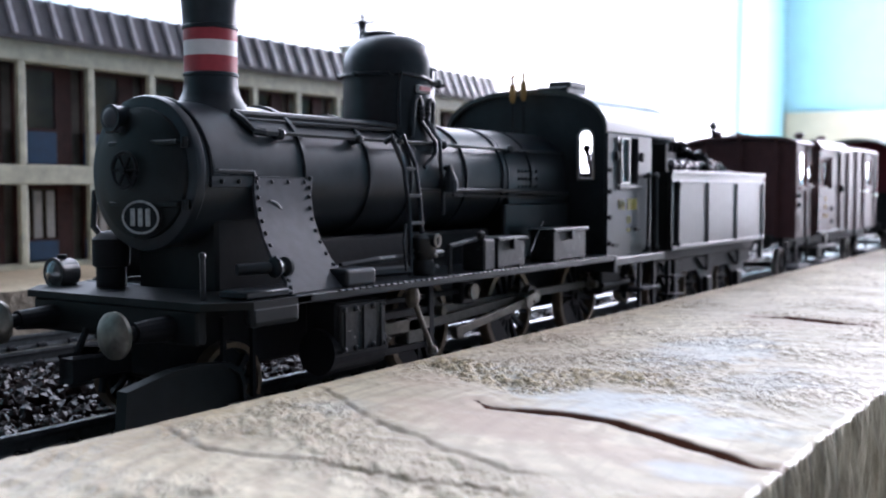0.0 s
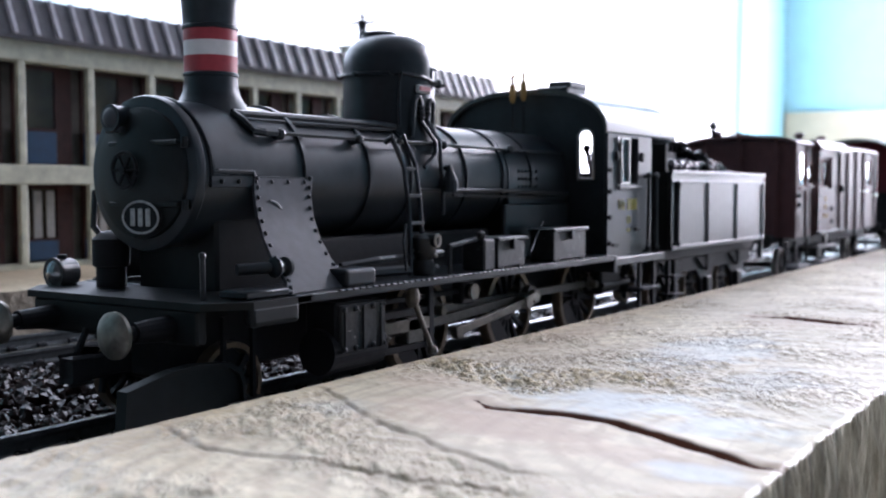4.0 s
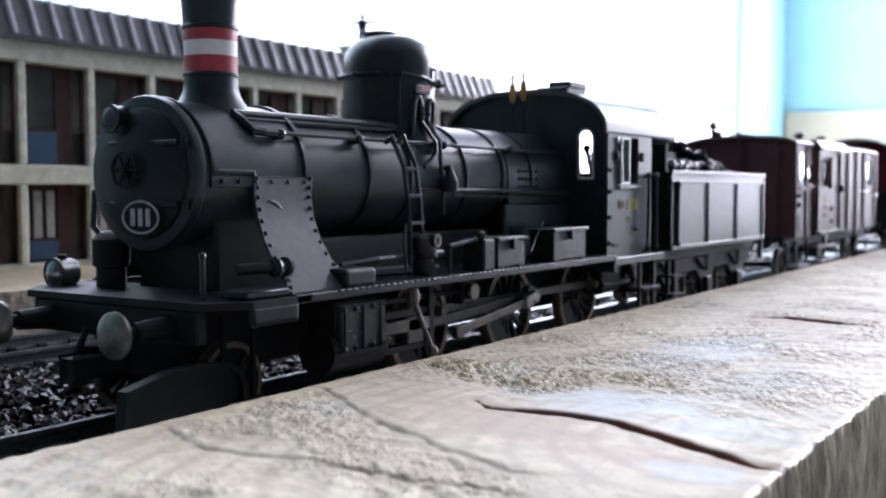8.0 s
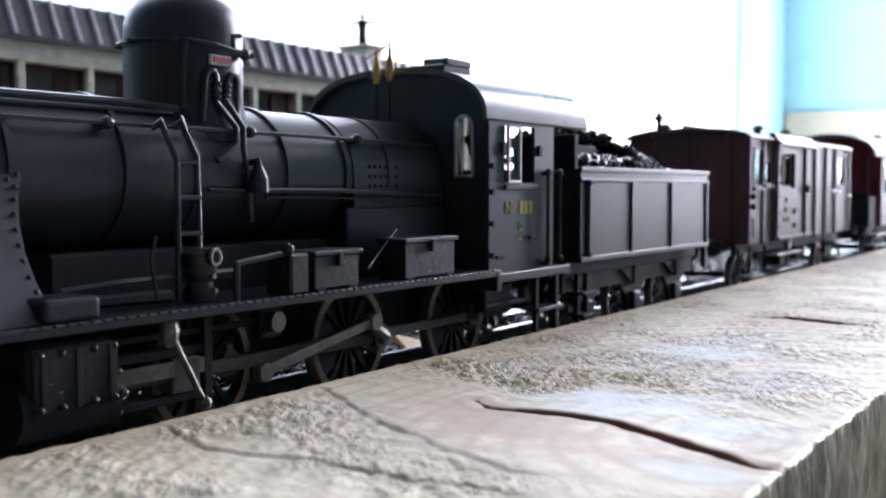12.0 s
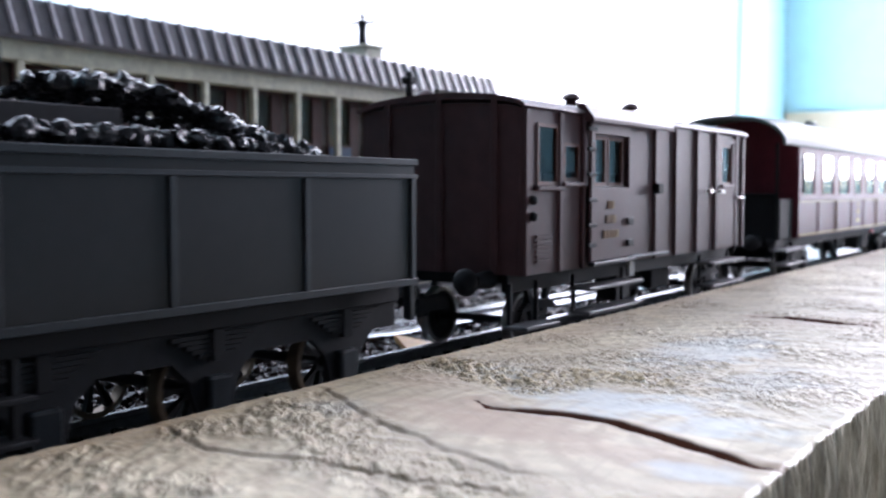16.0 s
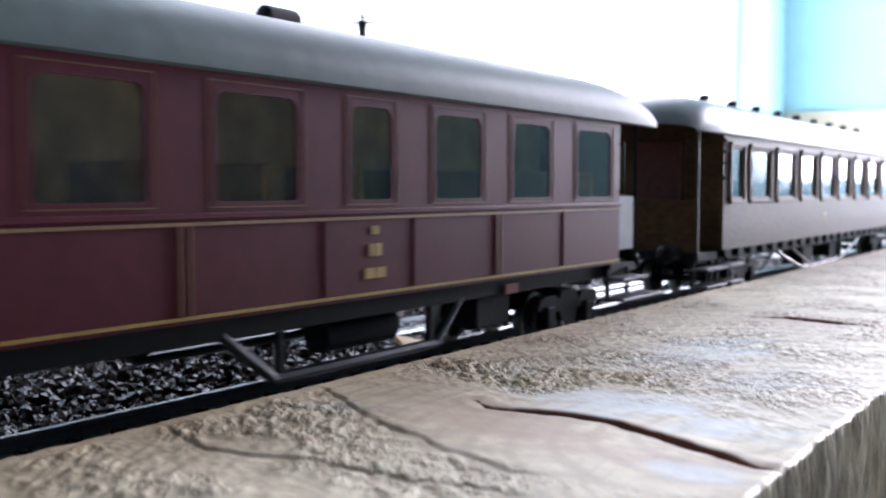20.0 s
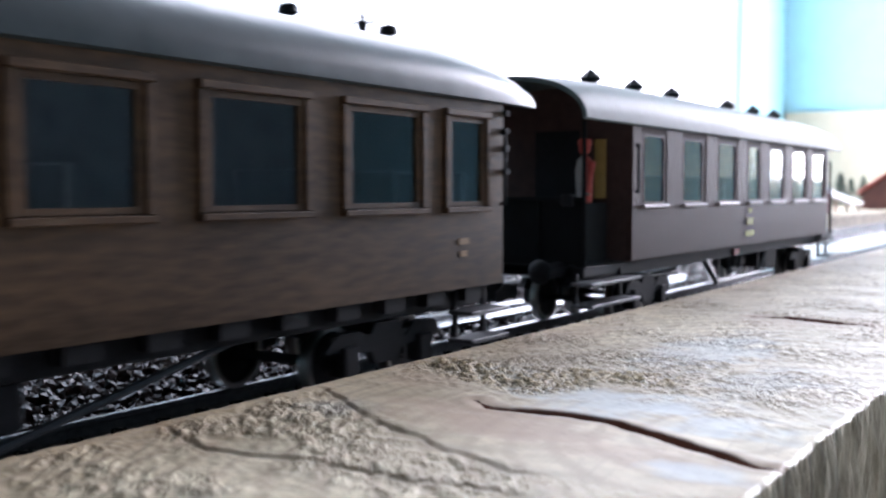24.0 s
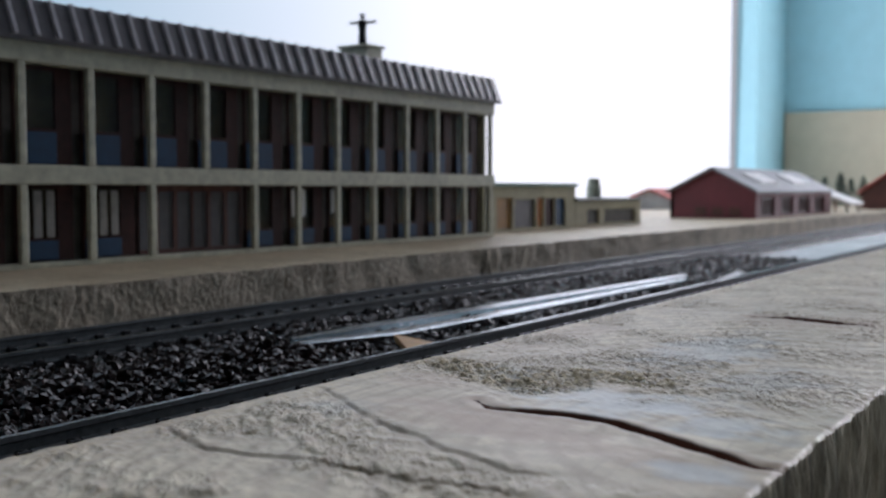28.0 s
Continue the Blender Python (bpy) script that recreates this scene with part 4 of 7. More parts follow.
def house(at, L, Wd, eave, apex, wall, roof, label):
    ob = place("model_house", (*at, BOARD_Z), 0, label, "house")
    bm = B()
    holes = [(8 + 22 * k, 18 + 22 * k, 8, eave - 6) for k in range(int((L - 10) / 22))]
    panel_with_holes(bm, 0, L, 0.02, eave, holes, 0, 2)
    part("wall", bm, wall, ob)
    bm = B()
    panel_with_holes(bm, 0, L, 0.02, eave, [], Wd - 2, Wd)
    part("rear_wall", bm, wall, ob)
    for x in (0, L - 2):
        bm = B()
        extrude_x(bm, [(2.02, 0.02), (Wd - 2.02, 0.02), (Wd - 2.02, eave), (Wd / 2, apex), (2.02, eave)], x, x + 2)
        part("gable_wall", bm, wall, ob)
    for h in holes:
        bm = B()
        box(bm, h[0], h[1], 1.2, 1.8, h[2], h[3])
        part("window", bm, DARKINT, ob)
    for s in (0, 1):
        pr = [(-5, eave - 2), (Wd / 2, apex), (Wd / 2, apex + 2), (-5, eave + 0.5)]
        if s:
            pr = [(Wd - y, z) for y, z in pr]
        bm = B()
        extrude_x(bm, pr, -5, L + 5)
        part("roof", bm, roof, ob)
    return ob


house((1290, 175), 150, 90, 33, 66, REDWOOD, PINKRED, "model house with bright red roof and dark walls")
house((1150, 430), 150, 80, 20, 36, CURTAIN, PINKRED, "pale model house with red roof before the window")


def conifer(x, y, h, seed):
    ob = place("conifer", (x, y, BOARD_Z), 0, "small dark green model conifer", "tree", "conifers by the wall")
    r = random.Random(seed)
    bm = B()
    rod(bm, (0, 0, 0), (0, 0, h), h * 0.03, h * 0.008, seg=7)
    part("trunk", bm, DARKINT, ob)
    bm = B()
    for k in range(260):
        t = r.random() ** 0.8
        z = h * (0.12 + 0.88 * t)
        rad = h * 0.26 * (1 - t) * r.uniform(0.5, 1.1) + h * 0.01
        a = r.uniform(0, 6.28)
        c, s = math.cos(a), math.sin(a)
        ln, w = h * 0.055 * r.uniform(0.7, 1.4), h * 0.022
        p = Vector((c * rad, s * rad, z - rad * 0.25))
        q = p + Vector((c * ln, s * ln, -ln * 0.6))
        sd = Vector((-s * w, c * w, 0))
        vs = [bm.verts.new(v) for v in (p + sd, p - sd, q, p + Vector((0, 0, w)))]
        for f in ((0, 1, 2), (0, 3, 1), (1, 3, 2), (2, 3, 0)):
            bm.faces.new([vs[i] for i in f])
    part("crown", bm, LEAF, ob)


for k, (x, y, h) in enumerate(((1500, 375, 55), (1480, 352, 54), (1520, 340, 58), (1500, 322, 52), (1540, 345, 60), (1470, 300, 54), (1500, 288, 48), (1480, 268, 44))):
    conifer(x, y, h, k)

# ---------- rolling stock: shared pieces ----------
YC = TRACK_Y
LINEDIM = mat("faded_yellow_lining", (0.22, 0.12, 0.04), 0.5, vary=0.15, scale=1.0, bump=0.0)
VANMARK = mat("faded_ochre_marks", (0.15, 0.08, 0.025), 0.75, vary=0.2, scale=1.0, bump=0.0)
MOVERS = []          # (thing, rows kind, data) keyed at the end of the file


def arc_profile(hw, z0, z1, power=2.3, n=22, th=0.9):
    """Outline of a curved roof shell, eave to eave and back underneath."""
    out, inn = [], []
    for k in range(n + 1):
        a = math.pi * k / n
        c, s = math.cos(a), math.sin(a)
        y = hw * math.copysign(abs(c) ** (2 / power), c)
        z = z0 + (z1 - z0) * abs(s) ** (2 / power)
        out.append((y, z))
        inn.append((y * (hw - th) / hw, z0 + (z - z0) * (z1 - z0 - th) / (z1 - z0) - 0.3))
    return out + inn[::-1]


def roof_shell(bm, x0, x1, hw, z0, z1, power=2.3, taper=0.0, drop=0.0, front=None, front_drop=None):
    """A roof drawn along x, its ends pulled in and down over the length taper."""
    base = arc_profile(hw, z0, z1, power)
    xs = [(x0, 1.0), (x1, 1.0)]
    if taper:
        front = taper if front is None else front
        xs = [(x0, 0.0), (x0 + front * 0.12, 0.35), (x0 + front * 0.35, 0.68), (x0 + front * 0.7, 0.93), (x0 + front, 1.0),
              (x1 - taper, 1.0), (x1 - taper * 0.7, 0.93), (x1 - taper * 0.35, 0.68), (x1 - taper * 0.12, 0.35), (x1, 0.0)]
        if front == 0:
            xs = [(x0, 1.0)] + xs[5:]
    rows = []
    for x, k in xs:
        q = 1 - (drop if front_drop is None or x > (x0 + x1) / 2 else front_drop) * (1 - k)
        kk = 1.0 if front_drop is not None and front_drop < 0.3 and x < (x0 + x1) / 2 else k
        rows.append([bm.verts.new((x, YC + y * (0.93 + 0.07 * kk), z0 + (z - z0) * q)) for y, z in base])
    n = len(base)
    for a, b in zip(rows, rows[1:]):
        for k in range(n):
            bm.faces.new((a[k], a[(k + 1) % n], b[(k + 1) % n], b[k]))
    for r in (rows[0][::-1], rows[-1]):
        h = n // 2
        for k in range(h - 1):
            bm.faces.new((r[k], r[k + 1], r[n - 2 - k], r[n - 1 - k]))
    bmesh.ops.recalc_face_normals(bm, faces=bm.faces)
    return bm


def wheelset(parent, x, r, spokes=0, name="wheelset"):
    at = Vector((x, YC, r))
    bm = B()
    rod(bm, at + Vector((0, -10.5, 0)), at + Vector((0, 10.5, 0)), 0.8, seg=8)
    ws = part(name, bm, BLACK2, parent, at=at)
    for sg in (-1, 1):
        yw = YC + sg * (GAUGE / 2 + 0.2)
        bm = B()
        if spokes:
            spoked_wheel(bm, (x, yw, r), r * 0.24, r * 0.9, spokes, 0.45)
        else:
            lathe(bm, [(r * 0.28, -0.8), (r * 0.3, -0.4), (r * 0.88, -0.3), (r * 0.88, 0.3), (r * 0.3, 0.4), (r * 0.28, 0.8)], (x, yw, r), "Y", 24)
        part("wheel", bm, BLACK2, ws, at=at)
        bm = B()
        lathe(bm, [(r * 0.86, -0.9), (r * 0.985, -0.9), (r, -0.7), (r, 0.7), (r, 1.0), (r * 0.86, 1.0), (r * 0.86, -0.9)], (x, yw, r), "Y", 32, cap=False)
        part("tyre", bm, TYRE if spokes else STEEL, ws, "worn metal tyre", at=at, smooth=40)
    MOVERS.append(("wheel", ws, r, (at - ORG[parent])))
    return ws


def buffers(v, x, sgn, z=15.0, head=None, hr=2.5, yc=None, half=10.9):
    yc = YC if yc is None else yc
    for sg in (-1, 1):
        y = yc + sg * half
        bm = B()
        rod(bm, (x, y, z), (x + sgn * 5.5, y, z), 1.7, 1.3, seg=14)
        rod(bm, (x + sgn * 5.5, y, z), (x + sgn * 8.0, y, z), 0.9, seg=10)
        b = part("buffer", bm, BLACK2, v)
        bm = B()
        lathe(bm, [(hr, 0), (hr, sgn * 0.5), (hr * 0.76, sgn * 1.0), (hr * 0.2, sgn * 1.25)], (x + sgn * 8.0, y, z), "X", 20)
        part("buffer_head", bm, head or BLACK2, b, "worn metal buffer head", smooth=50)
    bm = B()
    box(bm, x, x + sgn * 6.5, YC - 1.0, YC + 1.0, z - 6.0, z - 3.6, 0.3)
    box(bm, x + sgn * 6.5, x + sgn * 8.6, YC - 1.3, YC + 1.3, z - 6.4, z - 3.4, 0.4)
    part("coupling", bm, BLACK2, v)


def bogie(v, xc, wb=17.0, r=5.6):
    bm = B()
    box(bm, xc - 2.4, xc + 2.4, YC - 12.3, YC + 12.3, 7.5, 11.5, 0.3)
    bg = part("bogie", bm, BLACK2, v)
    for sg in (-1, 1):
        y = YC + sg * 13.0
        bm = B()
        extrude_y(bm, [(xc - wb / 2 - 5, 7.8), (xc - wb / 2 - 4, 10.2), (xc - 4, 9.6), (xc - 3, 11.2), (xc + 3, 11.2), (xc + 4, 9.6), (xc + wb / 2 + 4, 10.2), (xc + wb / 2 + 5, 7.8), (xc + 4, 7.0), (xc + 3, 5.0), (xc - 3, 5.0), (xc - 4, 7.0)], y - 0.7, y + 0.7)
        part("side_frame", bm, BLACK2, bg)
        for o in (-wb / 2, wb / 2):
            bm = B()
            box(bm, xc + o - 1.8, xc + o + 1.8, y - 1.5, y + 1.5, 4.0, 8.4, 0.3)
            part("axle_box", bm, BLACK2, bg)
            bm = B()
            extrude_y(bm, [(xc + o - 5, 8.5), (xc + o + 5, 8.5), (xc + o + 2.6, 10.4), (xc + o - 2.6, 10.4)], y - 0.9, y + 0.9)
            part("leaf_spring", bm, BLACK2, bg)
    for o in (-wb / 2, wb / 2):
        wheelset(v, xc + o, r)
    return bg


FOOTBOARD = mat("worn_grey_footboard", (0.085, 0.085, 0.09), 0.5, vary=0.25, scale=2.0, bump=0.1, spec=0.4)


def side_steps(v, x0, x1, zs, y=-17.5, mat_=None, short=0.0):
    for z in zs:
        bm = B()
        box(bm, x0, x1 - (short if z > min(zs) else 0.0), YC + y - 0.5, YC + y + 4.5, z, z + 0.7, 0.15)
        part("footboard", bm, mat_ or FOOTBOARD, v, "thin worn grey footboard")
    for x in (x0 + 1.5, x1 - short - 1.5):
        bm = B()
        box(bm, x - 0.4, x + 0.4, YC + y + 3.6, YC + y + 4.4, min(zs), 14.5)
        part("step_bracket", bm, BLACK2, v)


def yellow_marks(v, xc, rows, y, paint=None):
    """Unreadable yellow lettering as bars: rows of (z, half width, height)."""
    for z, hw, h in rows:
        bm = B()
        n = max(2, int(hw * 1.1))
        for k in range(n):
            x = xc - hw + 2 * hw * k / n
            box(bm, x + 0.12, x + 2 * hw / n - 0.12, y - 0.14, y + 0.02, z, z + h)
        part("lettering", bm, paint or YELLOW, v, "small yellow lettering")


def window_unit(v, xa, xb, za, zb, y, frame_mat, w=0.7, sill=None, glass=PALEGLASS, depth=0.5, parted=False, proud=0.25, arch=0.0):
    """A framed pane in a side wall; y is the outer face, on the near side."""
    bm = B()
    if arch:
        plate_y(bm, [(xa, za), (xb, za), (xb, zb), (xa, zb)], y - proud, y + depth, [rounded(xa + w, xb - w, za + w, zb - w, arch, arch * 0.4)])
    else:
        frame_bm(bm, xa + w, xb - w, za + w, zb - w, w, y - proud, y + depth)
    if parted:
        box(bm, (xa + xb) / 2 - 0.5, (xa + xb) / 2 + 0.5, y - 0.2, y + depth, za + w, zb - w)
    win = part("window", bm, frame_mat, v)
    bm = B()
    box(bm, xa + w, xb - w, y + depth * 0.3, y + depth * 0.3 + 0.18, za + w, zb - w)
    g = part("pane", bm, glass, win)
    g.visible_shadow = False
    if sill:
        bm = B()
        box(bm, xa - 1.2, xb + 1.2, y - 1.1, y + 0.1, za - 1.0, za - 0.1, 0.2)
        part("sill", bm, sill, win)
    return win


def car_body(v, x0, x1, z0, z1, wins, roof, body, hw=18.0, seat=SEATWOOD, inner=PARTITION, rear_light=False):
    """Side walls with real openings, ends, floor and a row of seats."""
    bm = B()
    panel_with_holes(bm, x0, x1, z0, z1, wins, YC - hw, YC - hw + 0.9)
    part("side_wall", bm, body, v)
    bm = B()
    panel_with_holes(bm, x0, x1, z0, z1, wins, YC + hw - 0.9, YC + hw)
    part("side_wall", bm, body, v)
    rz0, rz1, power = roof
    arc = []
    for k in range(25):
        y = -(hw - 0.95) + 2 * (hw - 0.95) * k / 24
        arc.append((YC + y, rz0 - 0.9 + (rz1 - rz0 - 0.9) * max(0.0, 1 - (abs(y) / (hw + 1)) ** power) ** (1 / power)))
    for x in (x0, x1 - 0.9):
        bm = B()
        lights = [rounded(YC + a, YC + a + 5.2, 30.6, 42.2, 1.0, 0.4) for a in (-12.7, 7.5)] if rear_light and x > x0 else []
        plate_x(bm, [(YC + hw - 0.95, z0), (YC - hw + 0.95, z0)] + arc, x, x + 0.9, lights)
        part("end_wall", bm, body, v)
    bm = B()
    box(bm, x0 + 0.9, x1 - 0.9, YC - hw + 0.9, YC + hw - 0.9, z0, z0 + 1.0)
    part("floor", bm, BLACK2, v)
    bm = B()
    box(bm, x0 + 1.0, x1 - 1.0, YC + 1.0, YC + 1.8, z0 + 1.0, rz0 + 4.0)
    part("partition", bm, inner, v, "compartment wall inside")
    bm = B()
    n = int((x1 - x0) / 19)
    for k in range(n - 1 if rear_light else n):
        x = x0 + (k + 0.5) * (x1 - x0) / n
        for ya, yb in ((YC - hw + 2, YC - 2), (YC + 3, YC + hw - 2)):
            box(bm, x - 0.7, x + 0.7, ya, yb, z0 + 1, z0 + 19, 0.3)
            box(bm, x - 5, x + 5, ya, yb, z0 + 1, z0 + 7, 0.4)
    part("seats", bm, seat, v, "ochre moulded seats inside")


def solebar(v, x0, x1, z0=12.4, z1=16.0):
    for sg in (-1, 1):
        bm = B()
        box(bm, x0, x1, YC + sg * 13.5 - 0.7, YC + sg * 13.5 + 0.7, z0, z1, 0.2)
        part("solebar", bm, BLACK2, v)
    bm = B()
    box(bm, x0, x1, YC - 11, YC + 11, z0 + 1.5, z1 - 0.2)
    part("underframe", bm, BLACK2, v)


def truss(v, x0, a, b, x1, zt=13.0, zb=6.0, r=0.55):
    """A bent truss bar under each flank: down from x0 to a, level to b, up to x1."""
    for sg in (-1, 1):
        y = YC + sg * 13.5
        bm = B()
        pipe(bm, [(x0, y, zt), (a, y, zb), (b, y, zb), (x1, y, zt)], r, 8)
        part("truss_rod", bm, BLACK, v)
        for x in (a + 1.2, b - 1.2):
            bm = B()
            box(bm, x - 0.7, x + 0.7, y - 0.5, y + 0.5, zb, zt, 0.1)
            part("truss_post", bm, BLACK2, v)


# ---------- luggage van ----------
def van():
    x0, x1 = 343.4, 469.0
    v = thing("luggage_van", ((x0 + x1) / 2, YC, 0), "brown-red model luggage van with small windows and footboards", "railway car")
    wins = [(348.2, 356.3, 32.2, 43.6), (358.7, 365.4, 33.0, 40.4), (370.4, 378.0, 32.2, 42.2), (378.8, 386.4, 32.2, 42.2), (450.2, 457.8, 32.8, 43.2)]
    car_body(v, x0, x1, 15.9, 46.2, wins, (46.3, 49.3, 2.0), VANRED, seat=VANRED, inner=DARKINT)
    fy = YC - 18.0
    for w in wins:
        window_unit(v, *w, fy, REDWOOD, 0.7, sill=VANRED, glass=BLUEGLASS)
    for x in (366.9, 388.4, 404.3, 416.9, 431.4, 445.2, 461.2):
        bm = B()
        box(bm, x - 0.65, x + 0.65, fy - 0.7, fy - 0.02, 15.9, 46.0, 0.15)
        part("rib", bm, VANRED, v)
    for x in (x0 + 0.8, x1 - 1.0, 357.4):
        bm = B()
        box(bm, x - 0.8, x + 0.8, fy - 0.55, fy - 0.02, 15.9, 46.0, 0.15)
        part("corner_post", bm, VANRED, v)
    for yy in (-12, 0, 12):
        bm = B()
        box(bm, x0 - 0.6, x0 - 0.02, YC + yy - 0.7, YC + yy + 0.7, 15.9, 48.5, 0.12)
        part("end_rib", bm, VANRED, v)
    # sliding door
    bm = B()
    panel_with_holes(bm, 368.4, 387.6, 17.2, 46.2, [(370.0, 386.8, 31.8, 42.6)], fy - 1.5, fy - 0.75)
    d = part("sliding_door", bm, VANRED, v, "sliding door with two windows")
    for z in (20, 24, 29, 34, 39, 43):
        bm = B()
        box(bm, 366.2, 370.0, fy - 2.0, fy - 1.4, z, z + 0.8, 0.15)
        part("hinge", bm, BLACK2, d)
    for z in (19.5, 24):
        bm = B()
        box(bm, 385.5, 388.2, fy - 2.0, fy - 1.4, z, z + 1.4, 0.15)
        part("latch", bm, BLACK2, d)
    bm = B()
    box(bm, 403.5, 406.4, fy - 1.6, fy - 0.1, 30.5, 32.8, 0.2)
    part("latch", bm, BLACK2, d)
    bm = B()
    box(bm, 368.0, 389.0, fy - 2.4, fy - 0.8, 16.2, 17.0, 0.15)
    box(bm, 389.2, 410.5, fy - 1.6, fy - 0.1, 16.6, 17.2, 0.15)
    part("door_rail", bm, GREYBLACK, d)
    bm = B()
    extrude_x(bm, [(fy - 2.8, 44.8), (fy - 2.8, 45.5), (fy - 0.6, 48.3), (fy + 1.5, 48.6), (fy - 0.8, 44.8)], 366.6, 409.4)
    part("door_hood", bm, VANRED, v)
    bm = B()
    box(bm, 374.6, 376.6, fy + 1.2, fy + 1.6, 32.6, 41.8, 0.1)
    part("curtain", bm, CURTAIN, d, "pale curtain strip")
    # side door
    bm = B()
    panel_with_holes(bm, 446.6, 460.4, 16.6, 44.8, [(449.8, 458.2, 32.4, 43.6)], fy - 0.5, fy - 0.03)
    dr = part("door", bm, VANRED, v)
    bm = B()
    box(bm, 447.0, 449.6, fy - 1.5, fy - 0.5, 30.5, 31.3, 0.1)
    box(bm, 461.5, 466.0, fy - 1.6, fy - 0.4, 29.0, 29.6, 0.1)
    box(bm, 438.0, 441.0, fy - 1.6, fy - 0.6, 30.6, 31.4, 0.1)
    part("door_handle", bm, STEEL, dr)
    bm = B()
    for k in range(6):
        box(bm, 347.5, 353.5, fy - 0.5, fy - 0.05, 18 + k * 0.9, 18.5 + k * 0.9)
    part("vent_grille", bm, VANRED, v)
    bm = B()
    for z in (26.5, 29.5):
        ball(bm, (345.5, fy - 0.8, z), 0.9, seg=8)
    part("lamp_iron", bm, BLACK2, v)
    bm = B()
    roof_shell(bm, x0 - 1.2, x1 + 1.8, 18.9, 46.3, 49.3, 2.0)
    rf = part("roof", bm, VANRED, v, "dull brown-grey curved roof", smooth=40)
    for x, y in ((356, 12), (378, -10), (409, -10), (440, 8)):
        bm = B()
        rod(bm, (x, YC + y, 47.5), (x, YC + y, 50.4), 1.2, seg=10)
        lathe(bm, [(1.3, 50.0), (2.2, 50.4), (1.4, 51.3), (0.4, 51.6)], (x, YC + y, 0), seg=12)
        part("roof_vent", bm, VANRED, rf, smooth=50)
    bm = B()
    rod(bm, (349, YC + 11, 48), (349, YC + 11, 53.6), 0.75, seg=10)
    box(bm, 347.8, 350.2, YC + 9.9, YC + 12.1, 52.2, 53.6, 0.25)
    rod(bm, (349, YC + 11, 53.5), (349, YC + 11, 54.6), 0.9, 0.5, seg=10)
    part("chimney", bm, BLACK2, rf)
    solebar(v, x0 + 1, x1 - 1)
    yellow_marks(v, 377.5, [(27.5, 1.5, 1.6), (24.6, 2.4, 1.6), (21.6, 3.8, 1.5)], fy - 1.55, VANMARK)
    for a, b, zs in ((340.5, 353.5, (6.3,)), (366, 393, (6.6, 11.4)), (439, 464, (6.4, 12.2))):
        side_steps(v, a, b, zs, -20.0)
    for x in (357.5, 455.0):
        wheelset(v, x, 5.8)
        for sg in (-1, 1):
            bm = B()
            y = YC + sg * 13.2
            extrude_y(bm, [(x - 5, 13), (x - 2.2, 5), (x - 1.8, 3.4), (x + 1.8, 3.4), (x + 2.2, 5), (x + 5, 13), (x + 3.6, 13), (x + 1.2, 8), (x - 1.2, 8), (x - 3.6, 13)], y - 0.5, y + 0.5)
            box(bm, x - 1.5, x + 1.5, y - 1.6, y + 1.0, 4.2, 7.2, 0.3)
            for k in range(4):
                box(bm, x - 7 + k, x + 7 - k, y - 0.7, y + 0.7, 8.4 + 0.45 * k, 8.86 + 0.45 * k)
            part("axle_guard", bm, BLACK2, v)
    bm = B()
    box(bm, 395, 403, YC - 13, YC - 8, 6.5, 12.4, 0.3)
    box(bm, 418, 430, YC - 12, YC - 6, 7.5, 12.4, 0.3)
    rod(bm, (405, YC - 8, 9.5), (416, YC - 8, 9.5), 2.6, seg=14)
    part("brake_gear", bm, BLACK2, v)
    bm = B()
    box(bm, 398, 400.5, YC - 15, YC - 14.3, 12.0, 16.0)
    part("label_holder", bm, WHITE, v, "small white label plate")
    buffers(v, x0, -1)
    buffers(v, x1, 1)
    return v


# ---------- maroon coach ----------
def handrails(v, xs, y, z0, z1, material=BLACK2, r=0.35):
    for x in xs:
        bm = B()
        pipe(bm, [(x, y + 0.8, z0), (x, y, z0), (x, y, z1), (x, y + 0.8, z1)], r, 6)
        part("handrail", bm, material, v)


